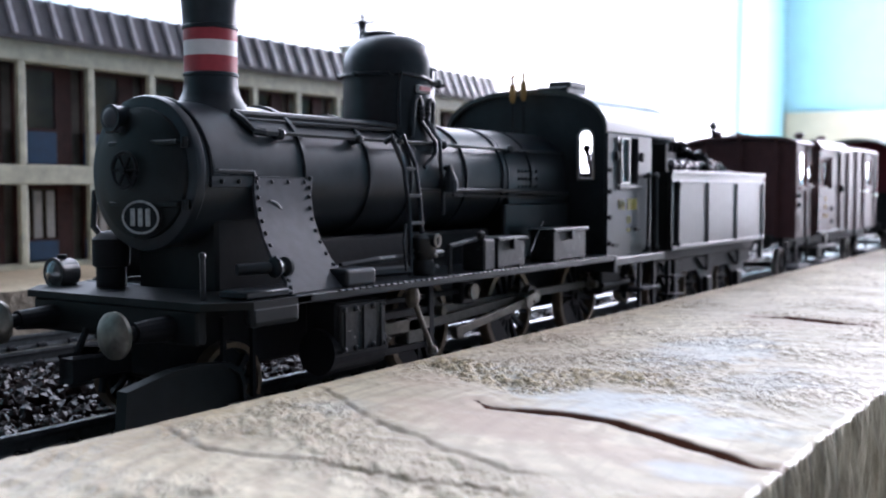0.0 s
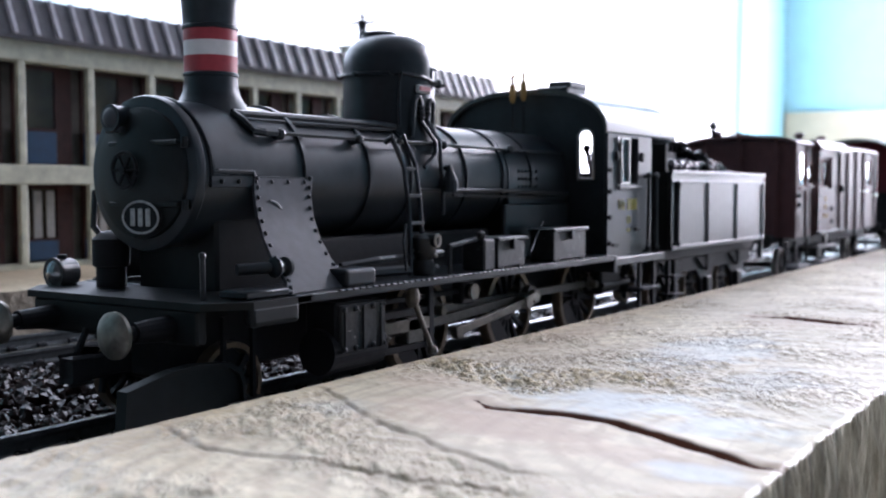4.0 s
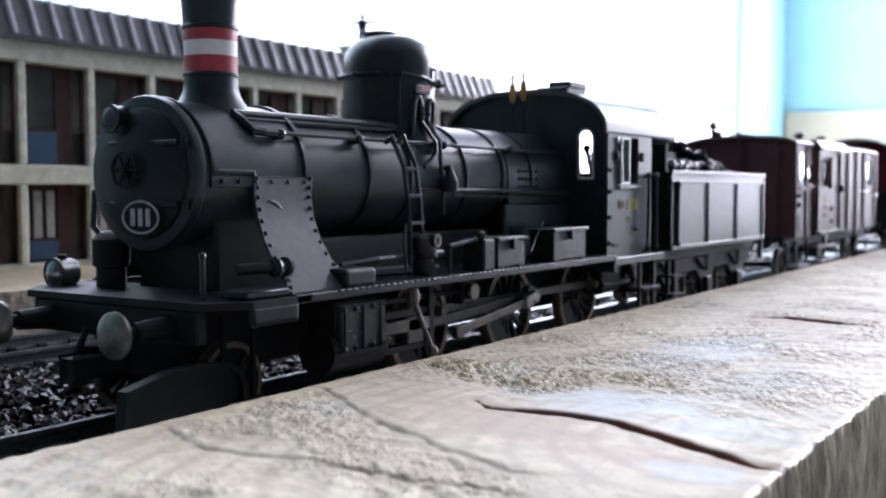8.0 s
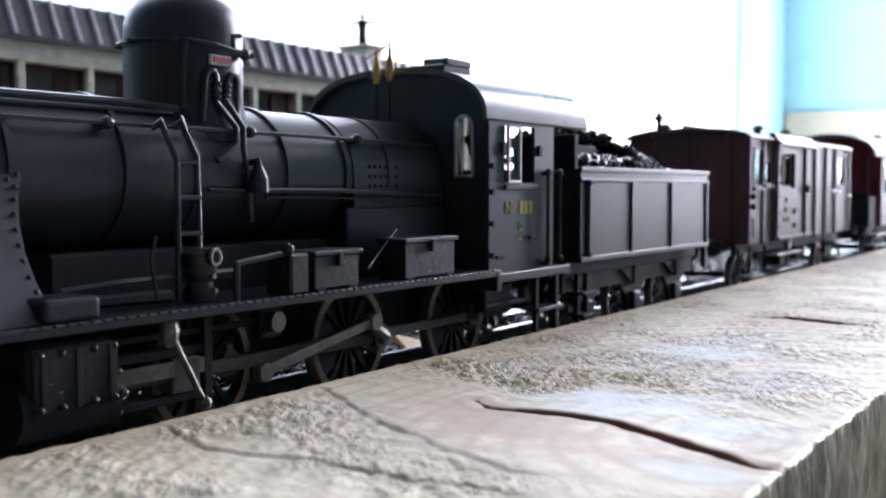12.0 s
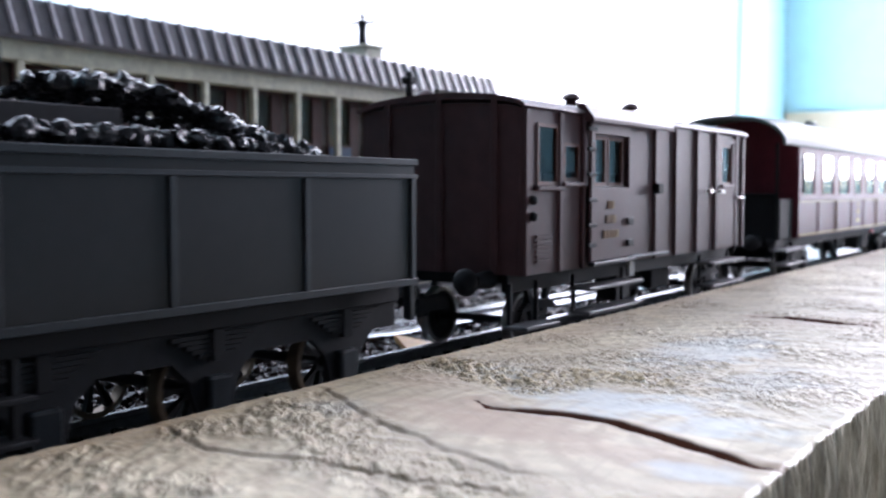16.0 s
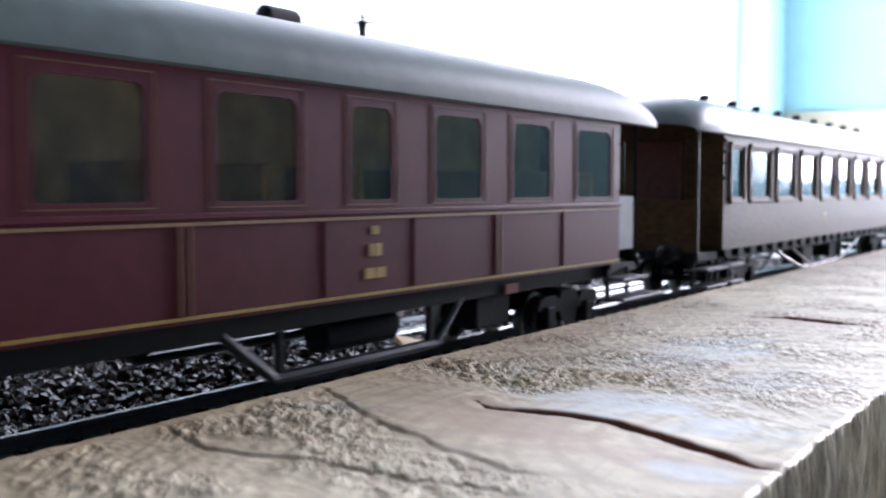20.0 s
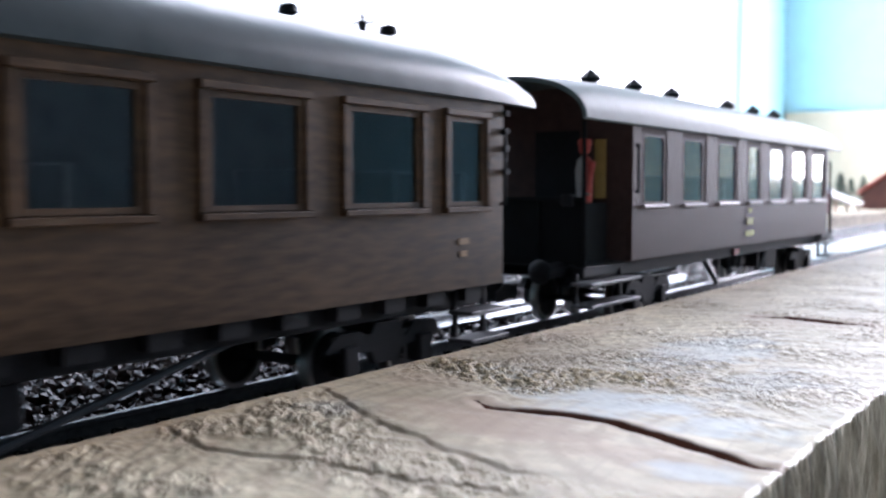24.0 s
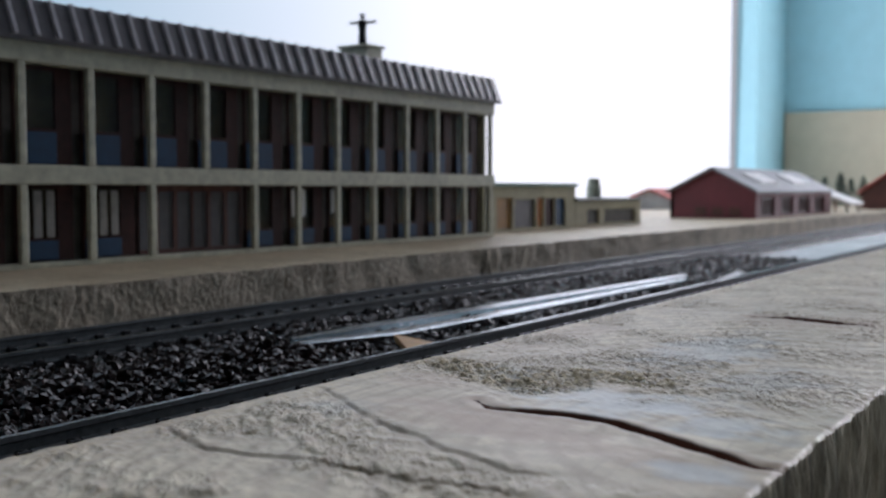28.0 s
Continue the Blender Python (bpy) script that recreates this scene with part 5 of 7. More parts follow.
def maroon_coach():
    x0, x1 = 524.4, 698.0
    v = thing("maroon_coach", ((x0 + x1) / 2, YC, 0), "maroon model passenger coach with yellow lining and grey roof", "railway car")
    xs = [(529.6, 543.7), (555.6, 570.9), (580.6, 596.0), (606.4, 616.8), (627.4, 642.0), (652.0, 666.5), (677.4, 693.6)]
    wins = [(a, b, 29.5, 43.6) for a, b in xs]
    car_body(v, x0, x1, 15.8, 46.2, wins, (45.6, 56.1, 2.15), MAROON)
    fy = YC - 18.0
    for w in wins:
        window_unit(v, *w, fy, MAROON, 0.5, proud=0.08, arch=1.7)
        bm = B()
        frame_bm(bm, w[0] - 0.7, w[1] + 0.7, w[2] - 0.1, w[3] + 0.7, 0.16, fy - 0.16, fy - 0.03)
        part("lining", bm, LINING, v, "thin ochre lining")
    bm = B()
    box(bm, x0 - 0.2, x1 + 0.2, fy - 0.4, fy - 0.02, 27.9, 28.7, 0.15)
    part("waist_rail", bm, MAROON, v)
    for z, paint in ((27.2, LINEDIM), (16.3, YELLOW)):
        bm = B()
        box(bm, x0, x1, fy - 0.3, fy - 0.04, z, z + 0.4)
        part("lining", bm, paint, v, "thin yellow lining")
    for x in (549.5, 575.8, 601, 622, 647, 671.8):
        bm = B()
        box(bm, x - 0.4, x + 0.4, fy - 0.3, fy - 0.03, 16.9, 27.2, 0.1)
        part("panel_strip", bm, MAROON, v)
    for x in (575.0, 576.6, 646.4, 647.8):
        bm = B()
        box(bm, x - 0.18, x + 0.18, fy - 0.4, fy - 0.04, 16.9, 27.2)
        part("lining", bm, LINING, v, "thin ochre lining")
    yellow_marks(v, 612, [(25.0, 0.9, 1.2), (21.9, 1.6, 1.8), (18.7, 2.6, 1.5)], fy - 0.1)
    bm = B()
    roof_shell(bm, 504.0, 718.6, 19.2, 45.6, 56.1, 2.15, taper=22, drop=0.3, front=40, front_drop=0.11)
    rf = part("roof", bm, GREYROOF, v, "matt grey curved roof", smooth=40)
    # Added thin dark line, drawing the shade along the roof's crease.
    bm = B()
    pipe(bm, [(522, YC - 12, 53.2), (560, YC - 9.5, 54.3), (700, YC - 9.5, 54.3)], 0.22, 5)
    part("roof_crease", bm, DARKROOF, rf)
    bm = B()
    lathe(bm, [(1.4, -3.6), (2.0, -3.3), (2.0, 3.3), (1.4, 3.6)], (613, YC + 1, 57.2), "X", 14)
    rod(bm, (613, YC + 1, 55), (613, YC + 1, 57), 1.0, seg=8)
    part("roof_vent", bm, BLACK2, rf, smooth=40)
    # end platforms
    for xa, xb, s in ((505.5, 524.4, -1), (698.0, 711.6, 1)):
        bm = B()
        box(bm, xa, xb, YC - 16, YC + 16, 13.4, 15.6, 0.2)
        part("platform", bm, BLACK2, v)
        xe = xa if s < 0 else xb
        bm = B()
        for yy in (-16, -6, 6, 16):
            rod(bm, (xe - s * 0.6, YC + yy, 15.4), (xe - s * 0.6, YC + yy, 46.0 if abs(yy) > 10 else 30), 0.45, seg=7)
        for ya, yb in (((-16, 16),) if s < 0 else ((-16, -6), (6, 16))):
            box(bm, xe - s * 1.1 - 0.3, xe - s * 1.1 + 0.6, YC + ya, YC + yb, 15.6, 29.5, 0.1)
        box(bm, xe - s * 0.6 - 0.5, xe - s * 0.6 + 0.5, YC - 16.3, YC + 16.3, 29.4, 30.2, 0.1)
        part("end_railing", bm, DEEPBLACK, v)
        bm = B()
        box(bm, xa + (2 if s < 0 else 0.2), xb - (2 if s < 0 else 2.9), YC - 16.6, YC - 16.0, 15.6 if s < 0 else 18.4, 28.5 if s < 0 else 30.0, 0.1)
        part("platform_gate", bm, DEEPBLACK if s < 0 else GATEGREY, v, "plain gate plate darkened as if shaded" if s < 0 else "plain grey gate plate paled as if lit")
        side_steps(v, xa - (6 if s < 0 else 4), xb - 1.5 if s < 0 else xb + 5, (7.8, 12.2), -20.5, short=0.0 if s < 0 else 9.4)
    bm = B()
    box(bm, x0 - 0.5, x0 - 0.05, YC + 10.8, YC + 14.4, 29, 41.5)
    part("end_window", bm, CURTAIN, v, "pale window in the end wall")
    solebar(v, 506, 711)
    truss(v, 585.6, 595.5, 634.0, 642.0, 13.2, 6.1, 0.85)
    bm = B()
    box(bm, 650, 662, YC - 12, YC - 5, 6.5, 12.4, 0.3)
    part("battery_box", bm, BLACK2, v)
    bm = B()
    rod(bm, (612, YC - 7, 9.4), (630, YC - 7, 9.4), 2.6, seg=18)
    part("air_cylinder", bm, BLACK2, v)
    bm = B()
    box(bm, 655.5, 660, YC - 14.8, YC - 14.2, 12.5, 14.2)
    part("red_tag", bm, RED, v, "small red plate")
    bogie(v, 540)
    bogie(v, 683)
    buffers(v, 505.5, -1)
    buffers(v, 711.6, 1)
    handrails(v, (x0 + 1.0, x1 - 1.0), fy - 1.2, 31, 41)
    return v


# ---------- long teak coach ----------
def teak_coach():
    x0, x1 = 765.4, 1015.8
    v = thing("teak_coach", ((x0 + x1) / 2, YC, 0), "long weathered teak-brown model coach with many framed windows", "railway car")
    xs = [(769.2, 779.6), (787.0, 806.0), (814.5, 833.0), (842.0, 860.5), (869.2, 887.0), (895.5, 911.8), (922.5, 938.0), (948.0, 965.0), (975.0, 992.4), (1001.0, 1011.6)]
    xs = [(x0 + (a - 763.5) * 0.982, x0 + (b - 763.5) * 0.982) for a, b in xs]
    wins = [(a, b, 28.8, 43.0) for a, b in xs]
    car_body(v, x0, x1, 15.3, 46.8, wins, (46.2, 57.0, 2.1), TEAK, seat=DARKINT, inner=DARKINT)
    fy = YC - 18.0
    for w in wins:
        win = window_unit(v, *w, fy, TEAK, 0.7, glass=BLUEGLASS)
        xa, xb = w[0] - 1.6, w[1] + 1.6
        for name, xl, xr, out, za, zb in (("drip_moulding", xa, xb, 1.0, 43.2, 44.3), ("sill", xa, xb, 1.1, 27.7, 28.6), ("jamb", xa, w[0] - 0.4, 0.7, 28.6, 43.2), ("jamb", w[1] + 0.4, xb, 0.7, 28.6, 43.2)):
            bm = B()
            box(bm, xl, xr, fy - out, fy - 0.02, za, zb, 0.15)
            part(name, bm, TEAK, win)
    for k in range(22):
        bm = B()
        x = x0 + 8 + k * (x1 - x0 - 16) / 21
        box(bm, x - 2.5, x + 2.5, fy + 1.0, fy + 3.0, 13.0, 15.3)
        part("floor_bearer", bm, BLACK2, v)
    bm = B()
    roof_shell(bm, x0 - 21.0, x1 + 11.5, 19.4, 46.2, 57.0, 2.1, taper=30, drop=0.42, front=22, front_drop=0.8)
    rf = part("roof", bm, DARKROOF, v, "dark grey roof with rounded ends", smooth=40)
    for k in range(9):
        x = 800.5 + 25.8 * k
        bm = B()
        rod(bm, (x, YC, 56.8), (x, YC, 58.6), 0.7, seg=8)
        lathe(bm, [(0.8, 58.0), (1.7, 58.5), (1.5, 59.6), (0.4, 60.0)], (x, YC, 0), seg=12)
        part("roof_vent", bm, BLACK2, rf, smooth=50)
    # open front platform with a low panel
    xp = 750.6
    bm = B()
    box(bm, xp, x0, YC - 16.5, YC + 16.5, 12.8, 15.2, 0.2)
    part("platform", bm, BLACK2, v)
    bm = B()
    box(bm, xp, xp + 0.8, YC - 16.5, YC + 16.5, 15.2, 28.8, 0.15)
    part("end_panel", bm, TEAK, v, "low brown end panel of the platform")
    for yy in (-16.2, 16.2):
        bm = B()
        box(bm, xp - 0.3, xp + 0.5, YC + yy - 0.4, YC + yy + 0.4, 15.2, 47.6, 0.1)
        part("corner_post", bm, RODDARK, v)
    side_steps(v, xp - 2, x0 - 1, (6.2, 10.6), -19.5)
    # vestibule end and corner irons
    for xe, s in ((x0, -1), (x1, 1)):
        for yy in (-7.2, 7.2):
            bm = B()
            box(bm, xe + min(0, s * 0.9), xe + max(0, s * 0.9), YC + yy - 0.5, YC + yy + 0.5, 15.5, 47, 0.1)
            part("door_post", bm, TEAK, v)
        bm = B()
        box(bm, xe + min(0, s * 1.6), xe + max(0, s * 1.6), YC - 6.5, YC + 6.5, 16, 44.5, 0.2)
        part("gangway_door", bm, REDWOOD, v)
        bm = B()
        for z in (34, 38, 41, 44):
            box(bm, xe - 0.6 + s * 0.2, xe + 0.6 + s * 0.2, fy - 0.9, fy - 0.02, z, z + 1.0, 0.1)
        part("hinge", bm, BLACK2, v)
        side_steps(v, xe - 13 if s > 0 else xe + 1, xe - 1 if s > 0 else xe + 13, (6.2, 10.8), -19.5)
    handrails(v, (x0 + 1.5, x1 - 1.5), fy - 1.3, 29, 41, BLACK2)
    for xc, zz in ((875, 19.5), (1003, 19.5)):
        bm = B()
        box(bm, xc - 1.5, xc + 1.5, fy - 0.15, fy - 0.03, zz + 3.0, zz + 4.0)
        box(bm, xc - 1.0, xc + 1.0, fy - 0.15, fy - 0.03, zz + 1.0, zz + 2.0)
        part("faded_label", bm, LINEDIM, v, "worn pale label")
    solebar(v, xp + 1, x1 - 1, 11.6, 15.0)
    truss(v, 830, 862, 920, 955, 12, 4.6)
    bm = B()
    box(bm, 865, 880, YC - 13, YC - 6, 5.5, 11.6, 0.3)
    part("battery_box", bm, BLACK2, v)
    bm = B()
    box(bm, 905, 925, YC - 13, YC - 6, 6.0, 11.6, 0.3)
    part("battery_box", bm, BLACK2, v)
    bm = B()
    pipe(bm, [(838, YC - 17.5, 12.0), (862, YC - 18.5, 4.5)], 0.35, 6)
    part("loose_wire", bm, STEEL, v, "bent bright wire hanging below")
    bogie(v, 795, 19)
    bogie(v, 988, 19)
    buffers(v, xp, -1)
    buffers(v, x1, 1)
    return v


# ---------- brown boarded coach with open platforms ----------
def brown_coach():
    x0, x1 = 1071.4, 1245.3
    v = thing("brown_coach", ((x0 + x1) / 2, YC, 0), "brown boarded model coach with open end platforms and grey roof", "railway car")
    xs = [(1077.8, 1090.2), (1102.6, 1116.0), (1128.0, 1142.2), (1153.5, 1163.8), (1174.6, 1188.6), (1200.0, 1215.0), (1224.8, 1239.8)]
    wins = [(a, b, 28.2, 43.8) for a, b in xs]
    # The wall's darker brown shows between the boards as painted shade.
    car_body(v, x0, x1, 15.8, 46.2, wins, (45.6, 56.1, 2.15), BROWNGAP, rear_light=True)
    fy = YC - 18.0
    for w in wins:
        window_unit(v, *w, fy, BROWN, 0.5, sill=SILLM, proud=0.1, arch=1.5)
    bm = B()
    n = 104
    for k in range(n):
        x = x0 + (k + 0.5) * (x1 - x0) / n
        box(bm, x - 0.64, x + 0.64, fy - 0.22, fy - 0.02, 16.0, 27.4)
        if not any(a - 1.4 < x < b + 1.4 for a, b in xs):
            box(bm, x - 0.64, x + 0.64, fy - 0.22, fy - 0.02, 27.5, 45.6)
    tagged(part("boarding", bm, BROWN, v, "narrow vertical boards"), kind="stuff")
    yellow_marks(v, 1154, [(25.0, 1.2, 1.1), (21.6, 2.6, 1.9), (18.4, 3.8, 1.5)], fy - 0.56, OLIVE)
    bm = B()
    roof_shell(bm, 1046.5, 1265.6, 19.2, 45.6, 56.1, 2.15, taper=24, drop=0.25, front=45, front_drop=0.14)
    rf = part("roof", bm, GREYROOF, v, "matt grey curved roof", smooth=40)
    # Dark pipe laid on as the shaded crease where the roof slopes away.
    bm = B()
    pipe(bm, [(1068, YC - 12, 53.4), (1108, YC - 9.5, 54.5), (1240, YC - 9.5, 54.5)], 0.22, 5)
    part("roof_crease", bm, DARKROOF, rf)
    for x in (1088.2, 1114.1, 1140.7, 1188.4, 1215.5, 1240.5):
        bm = B()
        rod(bm, (x, YC, 55), (x, YC, 57.0), 0.8, seg=8)
        lathe(bm, [(0.5, 55.7), (2.6, 57.7), (2.6, 58.1), (0.4, 60.0)], (x, YC, 0), seg=8)
        part("roof_vent", bm, BLACK2, rf)
    for xa, xb, s in ((1051.0, 1071.4, -1), (1245.3, 1259.0, 1)):
        bm = B()
        box(bm, xa, xb, YC - 16.5, YC + 16.5, 13.4, 15.6, 0.2)
        part("platform", bm, BLACK2, v)
        xe = xa if s < 0 else xb
        bm = B()
        for yy in (-16.2, -6, 6, 16.2):
            rod(bm, (xe - s * 0.6, YC + yy, 15.4), (xe - s * 0.6, YC + yy, 46.0 if abs(yy) > 10 and s < 0 else 30), 0.45, seg=7)
        box(bm, xe - s * 0.6 - 0.5, xe - s * 0.6 + 0.5, YC - 16.5, YC + 16.5, 29.0, 29.9, 0.1)
        if s < 0:
            box(bm, xe - s * 0.9 - 0.3, xe - s * 0.9 + 0.3, YC - 16.2, YC + 16.2, 15.6, 29.0)
        rl = part("end_railing", bm, DEEPBLACK, v)
        for k in range(9 if s > 0 else 0):
            z = 17 + k * 1.35
            for ya, yb in ((YC - 16, YC - 6), (YC + 6, YC + 16)):
                bm = B()
                box(bm, xe - s * 0.9 - 0.15, xe - s * 0.9 + 0.15, ya, yb, z, z + 0.4)
                part("railing_bar", bm, BLACK2, rl)
        bm = B()
        box(bm, xa + (1.5 if s < 0 else 0.3), xb - (3 if s < 0 else 0.8), YC - 13.6, YC - 13.0, 15.6, 28.6, 0.1)
        part("platform_gate", bm, DEEPBLACK, v)
        bm = B()
        box(bm, xe - 0.8, xe + 0.8, YC - 14, YC - 11.5, 28, 30.5, 0.3)
        part("brake_handle", bm, BLACK2, v)
        side_steps(v, xa - (5 if s < 0 else 7), xb - 1 if s < 0 else xb + 2.5, (7.8, 12.2), -20.5, short=0.0 if s < 0 else 9.5)
    bm = B()
    box(bm, x0 - 0.6, x0 - 0.05, YC - 12.0, YC - 9.4, 29.5, 42.5, 0.1)
    part("end_window", bm, YPANE, v, "yellow end window")
    bm = B()
    box(bm, x0 - 0.5, x0 - 0.04, YC - 5.5, YC + 5.5, 15.8, 44.5, 0.1)
    part("end_door", bm, BLACK2, v)
    bm = B()
    x, y = 1062.5, YC - 11.0
    lathe(bm, [(1.3, 15.6), (1.5, 17), (1.4, 25), (1.7, 30), (2.0, 35.5), (1.5, 37.8), (0.7, 38.6)], (x, y, 0), seg=12)
    ball(bm, (x, y, 40.2), 1.35, seg=12)
    lathe(bm, [(1.5, 40.8), (1.5, 41.9), (1.1, 42.2)], (x, y, 0), seg=12)
    rod(bm, (x - 0.5, y - 2.0, 37.2), (x - 4.0, y - 2.4, 30.5), 0.9, 0.75, seg=8)
    for f in bm.faces:
        c = f.calc_center_median()
        f.material_index = 1 if c.z < 38.6 and 0.84 * (c.y - y) - 0.55 * (c.x - x) > 0.15 else 0
    part("model_figure", bm, (FIG_RED, CURTAIN), v, "small painted plastic figurine in red and white", smooth=60)
    solebar(v, 1051, 1258.5)
    truss(v, 1130.6, 1140.5, 1179.0, 1187.0, 13.2, 6.1, 0.85)
    bm = B()
    box(bm, 1192, 1204, YC - 12, YC - 5, 6.5, 12.4, 0.3)
    part("battery_box", bm, BLACK2, v)
    bm = B()
    rod(bm, (1166, YC - 8, 10), (1178, YC - 8, 10), 2.1, seg=18)
    part("air_cylinder", bm, BLACK2, v)
    bm = B()
    pipe(bm, [(1155.4, YC - 12, 13.0), (1155.8, YC - 12, 8.6), (1157.0, YC - 12, 7.8), (1165.2, YC - 12, 7.8), (1166.3, YC - 12, 8.6), (1166.6, YC - 12, 12.8)], 0.6, 7)
    part("brake_rigging", bm, GREYBLACK, v)
    bm = B()
    box(bm, 1152.4, 1156.6, YC - 14.8, YC - 14.2, 12.8, 14.5)
    part("red_tag", bm, RED, v, "small red plate")
    bogie(v, 1092)
    bogie(v, 1228)
    buffers(v, 1051, -1)
    buffers(v, 1259.0, 1)
    handrails(v, (x0 + 1.0, x1 - 1.0), fy - 1.2, 31, 41)
    return v

# ---------- locomotive ----------
AX, YL = 33.6, 112.3  # height of the boiler's axis, centre line of the engine's upper works
DRV, DR = (142.5, 172.5, 202.0), 8.7
CRANK = 3.6
PLATEWHITE = mat("dull_white_plate_paint", (0.36, 0.36, 0.36), 0.6, vary=0.3, scale=0.8, bump=0.1)
ECC, ECC_LEAD = 3.3, radians(100)


def loco():
    v = thing("steam_locomotive", (160, YC, 0), "black model steam locomotive with red and white banded chimney", "locomotive")
    N = YC - 18.0
    bm = B()
    box(bm, 92, 228, YC - 6.5, YC + 6.5, 7, 15.5, 0.3)
    part("main_frame", bm, BLACK2, v)
    bm = B()
    box(bm, 124, 174, YC - 5, YC + 5, 15.6, 23.9, 0.4)
    rod(bm, (125, YC + 12, 20), (172, YC + 12, 20), 2.4, seg=14)
    part("air_reservoir", bm, BLACK2, v)
    # boiler, smokebox, firebox
    bm = B()
    lathe(bm, [(9.8, 118), (9.8, 204)], (0, YL, AX), "X", 64)
    boiler = part("boiler", bm, BLACK, v, "satin black boiler barrel", smooth=40)
    for x in (118.0, 134.2, 145.8, 163.4, 176.8, 188.0):
        bm = B()
        r = 10.6 if x < 120 else 10.2
        lathe(bm, [(9.82, x - 0.5), (r, x - 0.4), (r, x + 0.4), (9.82, x + 0.5)], (0, YL, AX), "X", 64, cap=False)
        part("boiler_band", bm, BLACK, boiler, smooth=50)
    bm = B()
    lathe(bm, [(10.2, 97.4), (10.2, 118.1)], (0, YL, AX), "X", 64)
    smoke = part("smokebox", bm, BLACK, v, smooth=40)
    bm = B()
    lathe(bm, [(9.9, 96.2), (10.45, 96.4), (10.6, 96.8), (10.6, 97.7), (10.2, 98.2)], (0, YL, AX), "X", 64)
    part("front_ring", bm, BLACK, smoke, smooth=30)
    bm = B()
    lathe(bm, [(9.0, 96.3), (8.8, 95.7), (7.0, 95.0), (4.0, 94.5), (0.05, 94.3)], (0, YL, AX), "X", 56)
    door = part("smokebox_door", bm, DOORBLACK, smoke, "domed deep black smokebox door", smooth=40)
    bm = B()
    for zz in (-4.2, 4.0):
        box(bm, 94.7, 95.5, YL - 8.3, YL + 5.2, AX + zz - 0.35, AX + zz + 0.35, 0.15)
        rod(bm, (95.6, YL - 8.9, AX + zz - 0.7), (95.6, YL - 8.9, AX + zz + 0.7), 0.5, seg=8)
    part("door_strap", bm, DOORBLACK, door)
    hy, hz = YL + 0.6, AX + 0.4
    bm = B()
    for k in range(6):
        a = math.pi * k / 3
        rod(bm, (93.7, hy, hz), (93.7, hy + 2.3 * math.cos(a), hz + 2.3 * math.sin(a)), 0.22, seg=5)
    for k in range(20):
        a, b = math.pi * k / 10, math.pi * (k + 1) / 10
        rod(bm, (93.7, hy + 2.4 * math.cos(a), hz + 2.4 * math.sin(a)), (93.7, hy + 2.4 * math.cos(b), hz + 2.4 * math.sin(b)), 0.3, seg=5)
    rod(bm, (93.2, hy, hz), (94.8, hy, hz), 0.55, seg=8)
    part("handwheel", bm, BLACK2, door)
    bm = B()
    pipe(bm, [(98.4, YL + 10.3, AX - 1.8), (97.2, YL + 11.2, AX - 2.6), (97.0, YL + 11.4, AX - 7.4), (97.6, YL + 9.8, AX - 9.4)], 0.45, 6)
    part("grab_rail", bm, BLACK, smoke)
    bm = B()
    lathe(bm, [(2.1, 17.6), (2.1, 20.4), (2.6, 20.6), (2.6, 24.4), (1.7, 25.2), (0.6, 25.6)], (98.4, YL + 9.4, 0), seg=18)
    part("lamp_pot", bm, BLACK2, v, "small black pot on the front platform", smooth=40)
    # oval plate: white rim and three white bars
    cy, cz = YL - 1.7, AX - 5.9
    bm = B()
    lathe(bm, [(1, -0.25), (1, 0.25)], (0, 0, 0), "X", 36)
    bmesh.ops.scale(bm, verts=bm.verts, vec=(1, 3.7, 2.3))
    bmesh.ops.translate(bm, verts=bm.verts, vec=(94.6, cy, cz))
    plate = part("oval_plate", bm, BLACK2, smoke)
    bm = B()
    for k in range(36):
        a, b = 2 * math.pi * k / 36, 2 * math.pi * (k + 1) / 36
        rod(bm, (94.3, cy + 3.5 * math.cos(a), cz + 2.12 * math.sin(a)), (94.3, cy + 3.5 * math.cos(b), cz + 2.12 * math.sin(b)), 0.17, seg=5)
    part("plate_rim", bm, PLATEWHITE, plate, "white oval rim")
    for k in (-1, 0, 1):
        bm = B()
        box(bm, 94.15, 94.4, cy + k * 1.5 - 0.45, cy + k * 1.5 + 0.45, cz - 1.2, cz + 1.2, 0.12)
        part("plate_bar", bm, PLATEWHITE, plate, "white bar")
    # raised edge of the smokebox wrapper, stepping down to the riveted lap
    bm = B()
    pts = [(98.5 + 0.09 * k, YL - 10.35 * math.sin(radians(10 + 10.0 * k)), AX + 10.35 * math.cos(radians(10 + 10.0 * k))) for k in range(9)]
    pts += [(100.0, YL - 10.45, AX + 0.3), (106.6, YL - 10.45, AX + 0.2), (107.0, YL - 10.45, AX - 0.6), (107.0, YL - 10.4, AX - 2.6)]
    pipe(bm, pts, 0.34, 7)
    part("cover_strip", bm, BLACK, smoke)
    # lamps
    for (x, y, z, r, bright) in ((95.2, YL + 3.3, AX + 7.5, 1.7, False), (96.7, YL + 18.2, 19.3, 2.1, True)):
        bm = B()
        lathe(bm, [(r * 0.9, 3.4), (r, 3.0), (r, 0.6), (r * 1.08, 0.4), (r * 1.08, 0), (r * 0.9, 0)], (x - 1.6, y, z), "X", 24)
        if bright:
            rod(bm, (x, y, z + r * 0.9), (x, y, z + r * 1.25), r * 0.35, seg=10)
        box(bm, x - 1.2, x + 1.4, y - 1.7, y + 1.7, z - r - (1.6 if bright else 0.3), z - r * 0.7, 0.2)
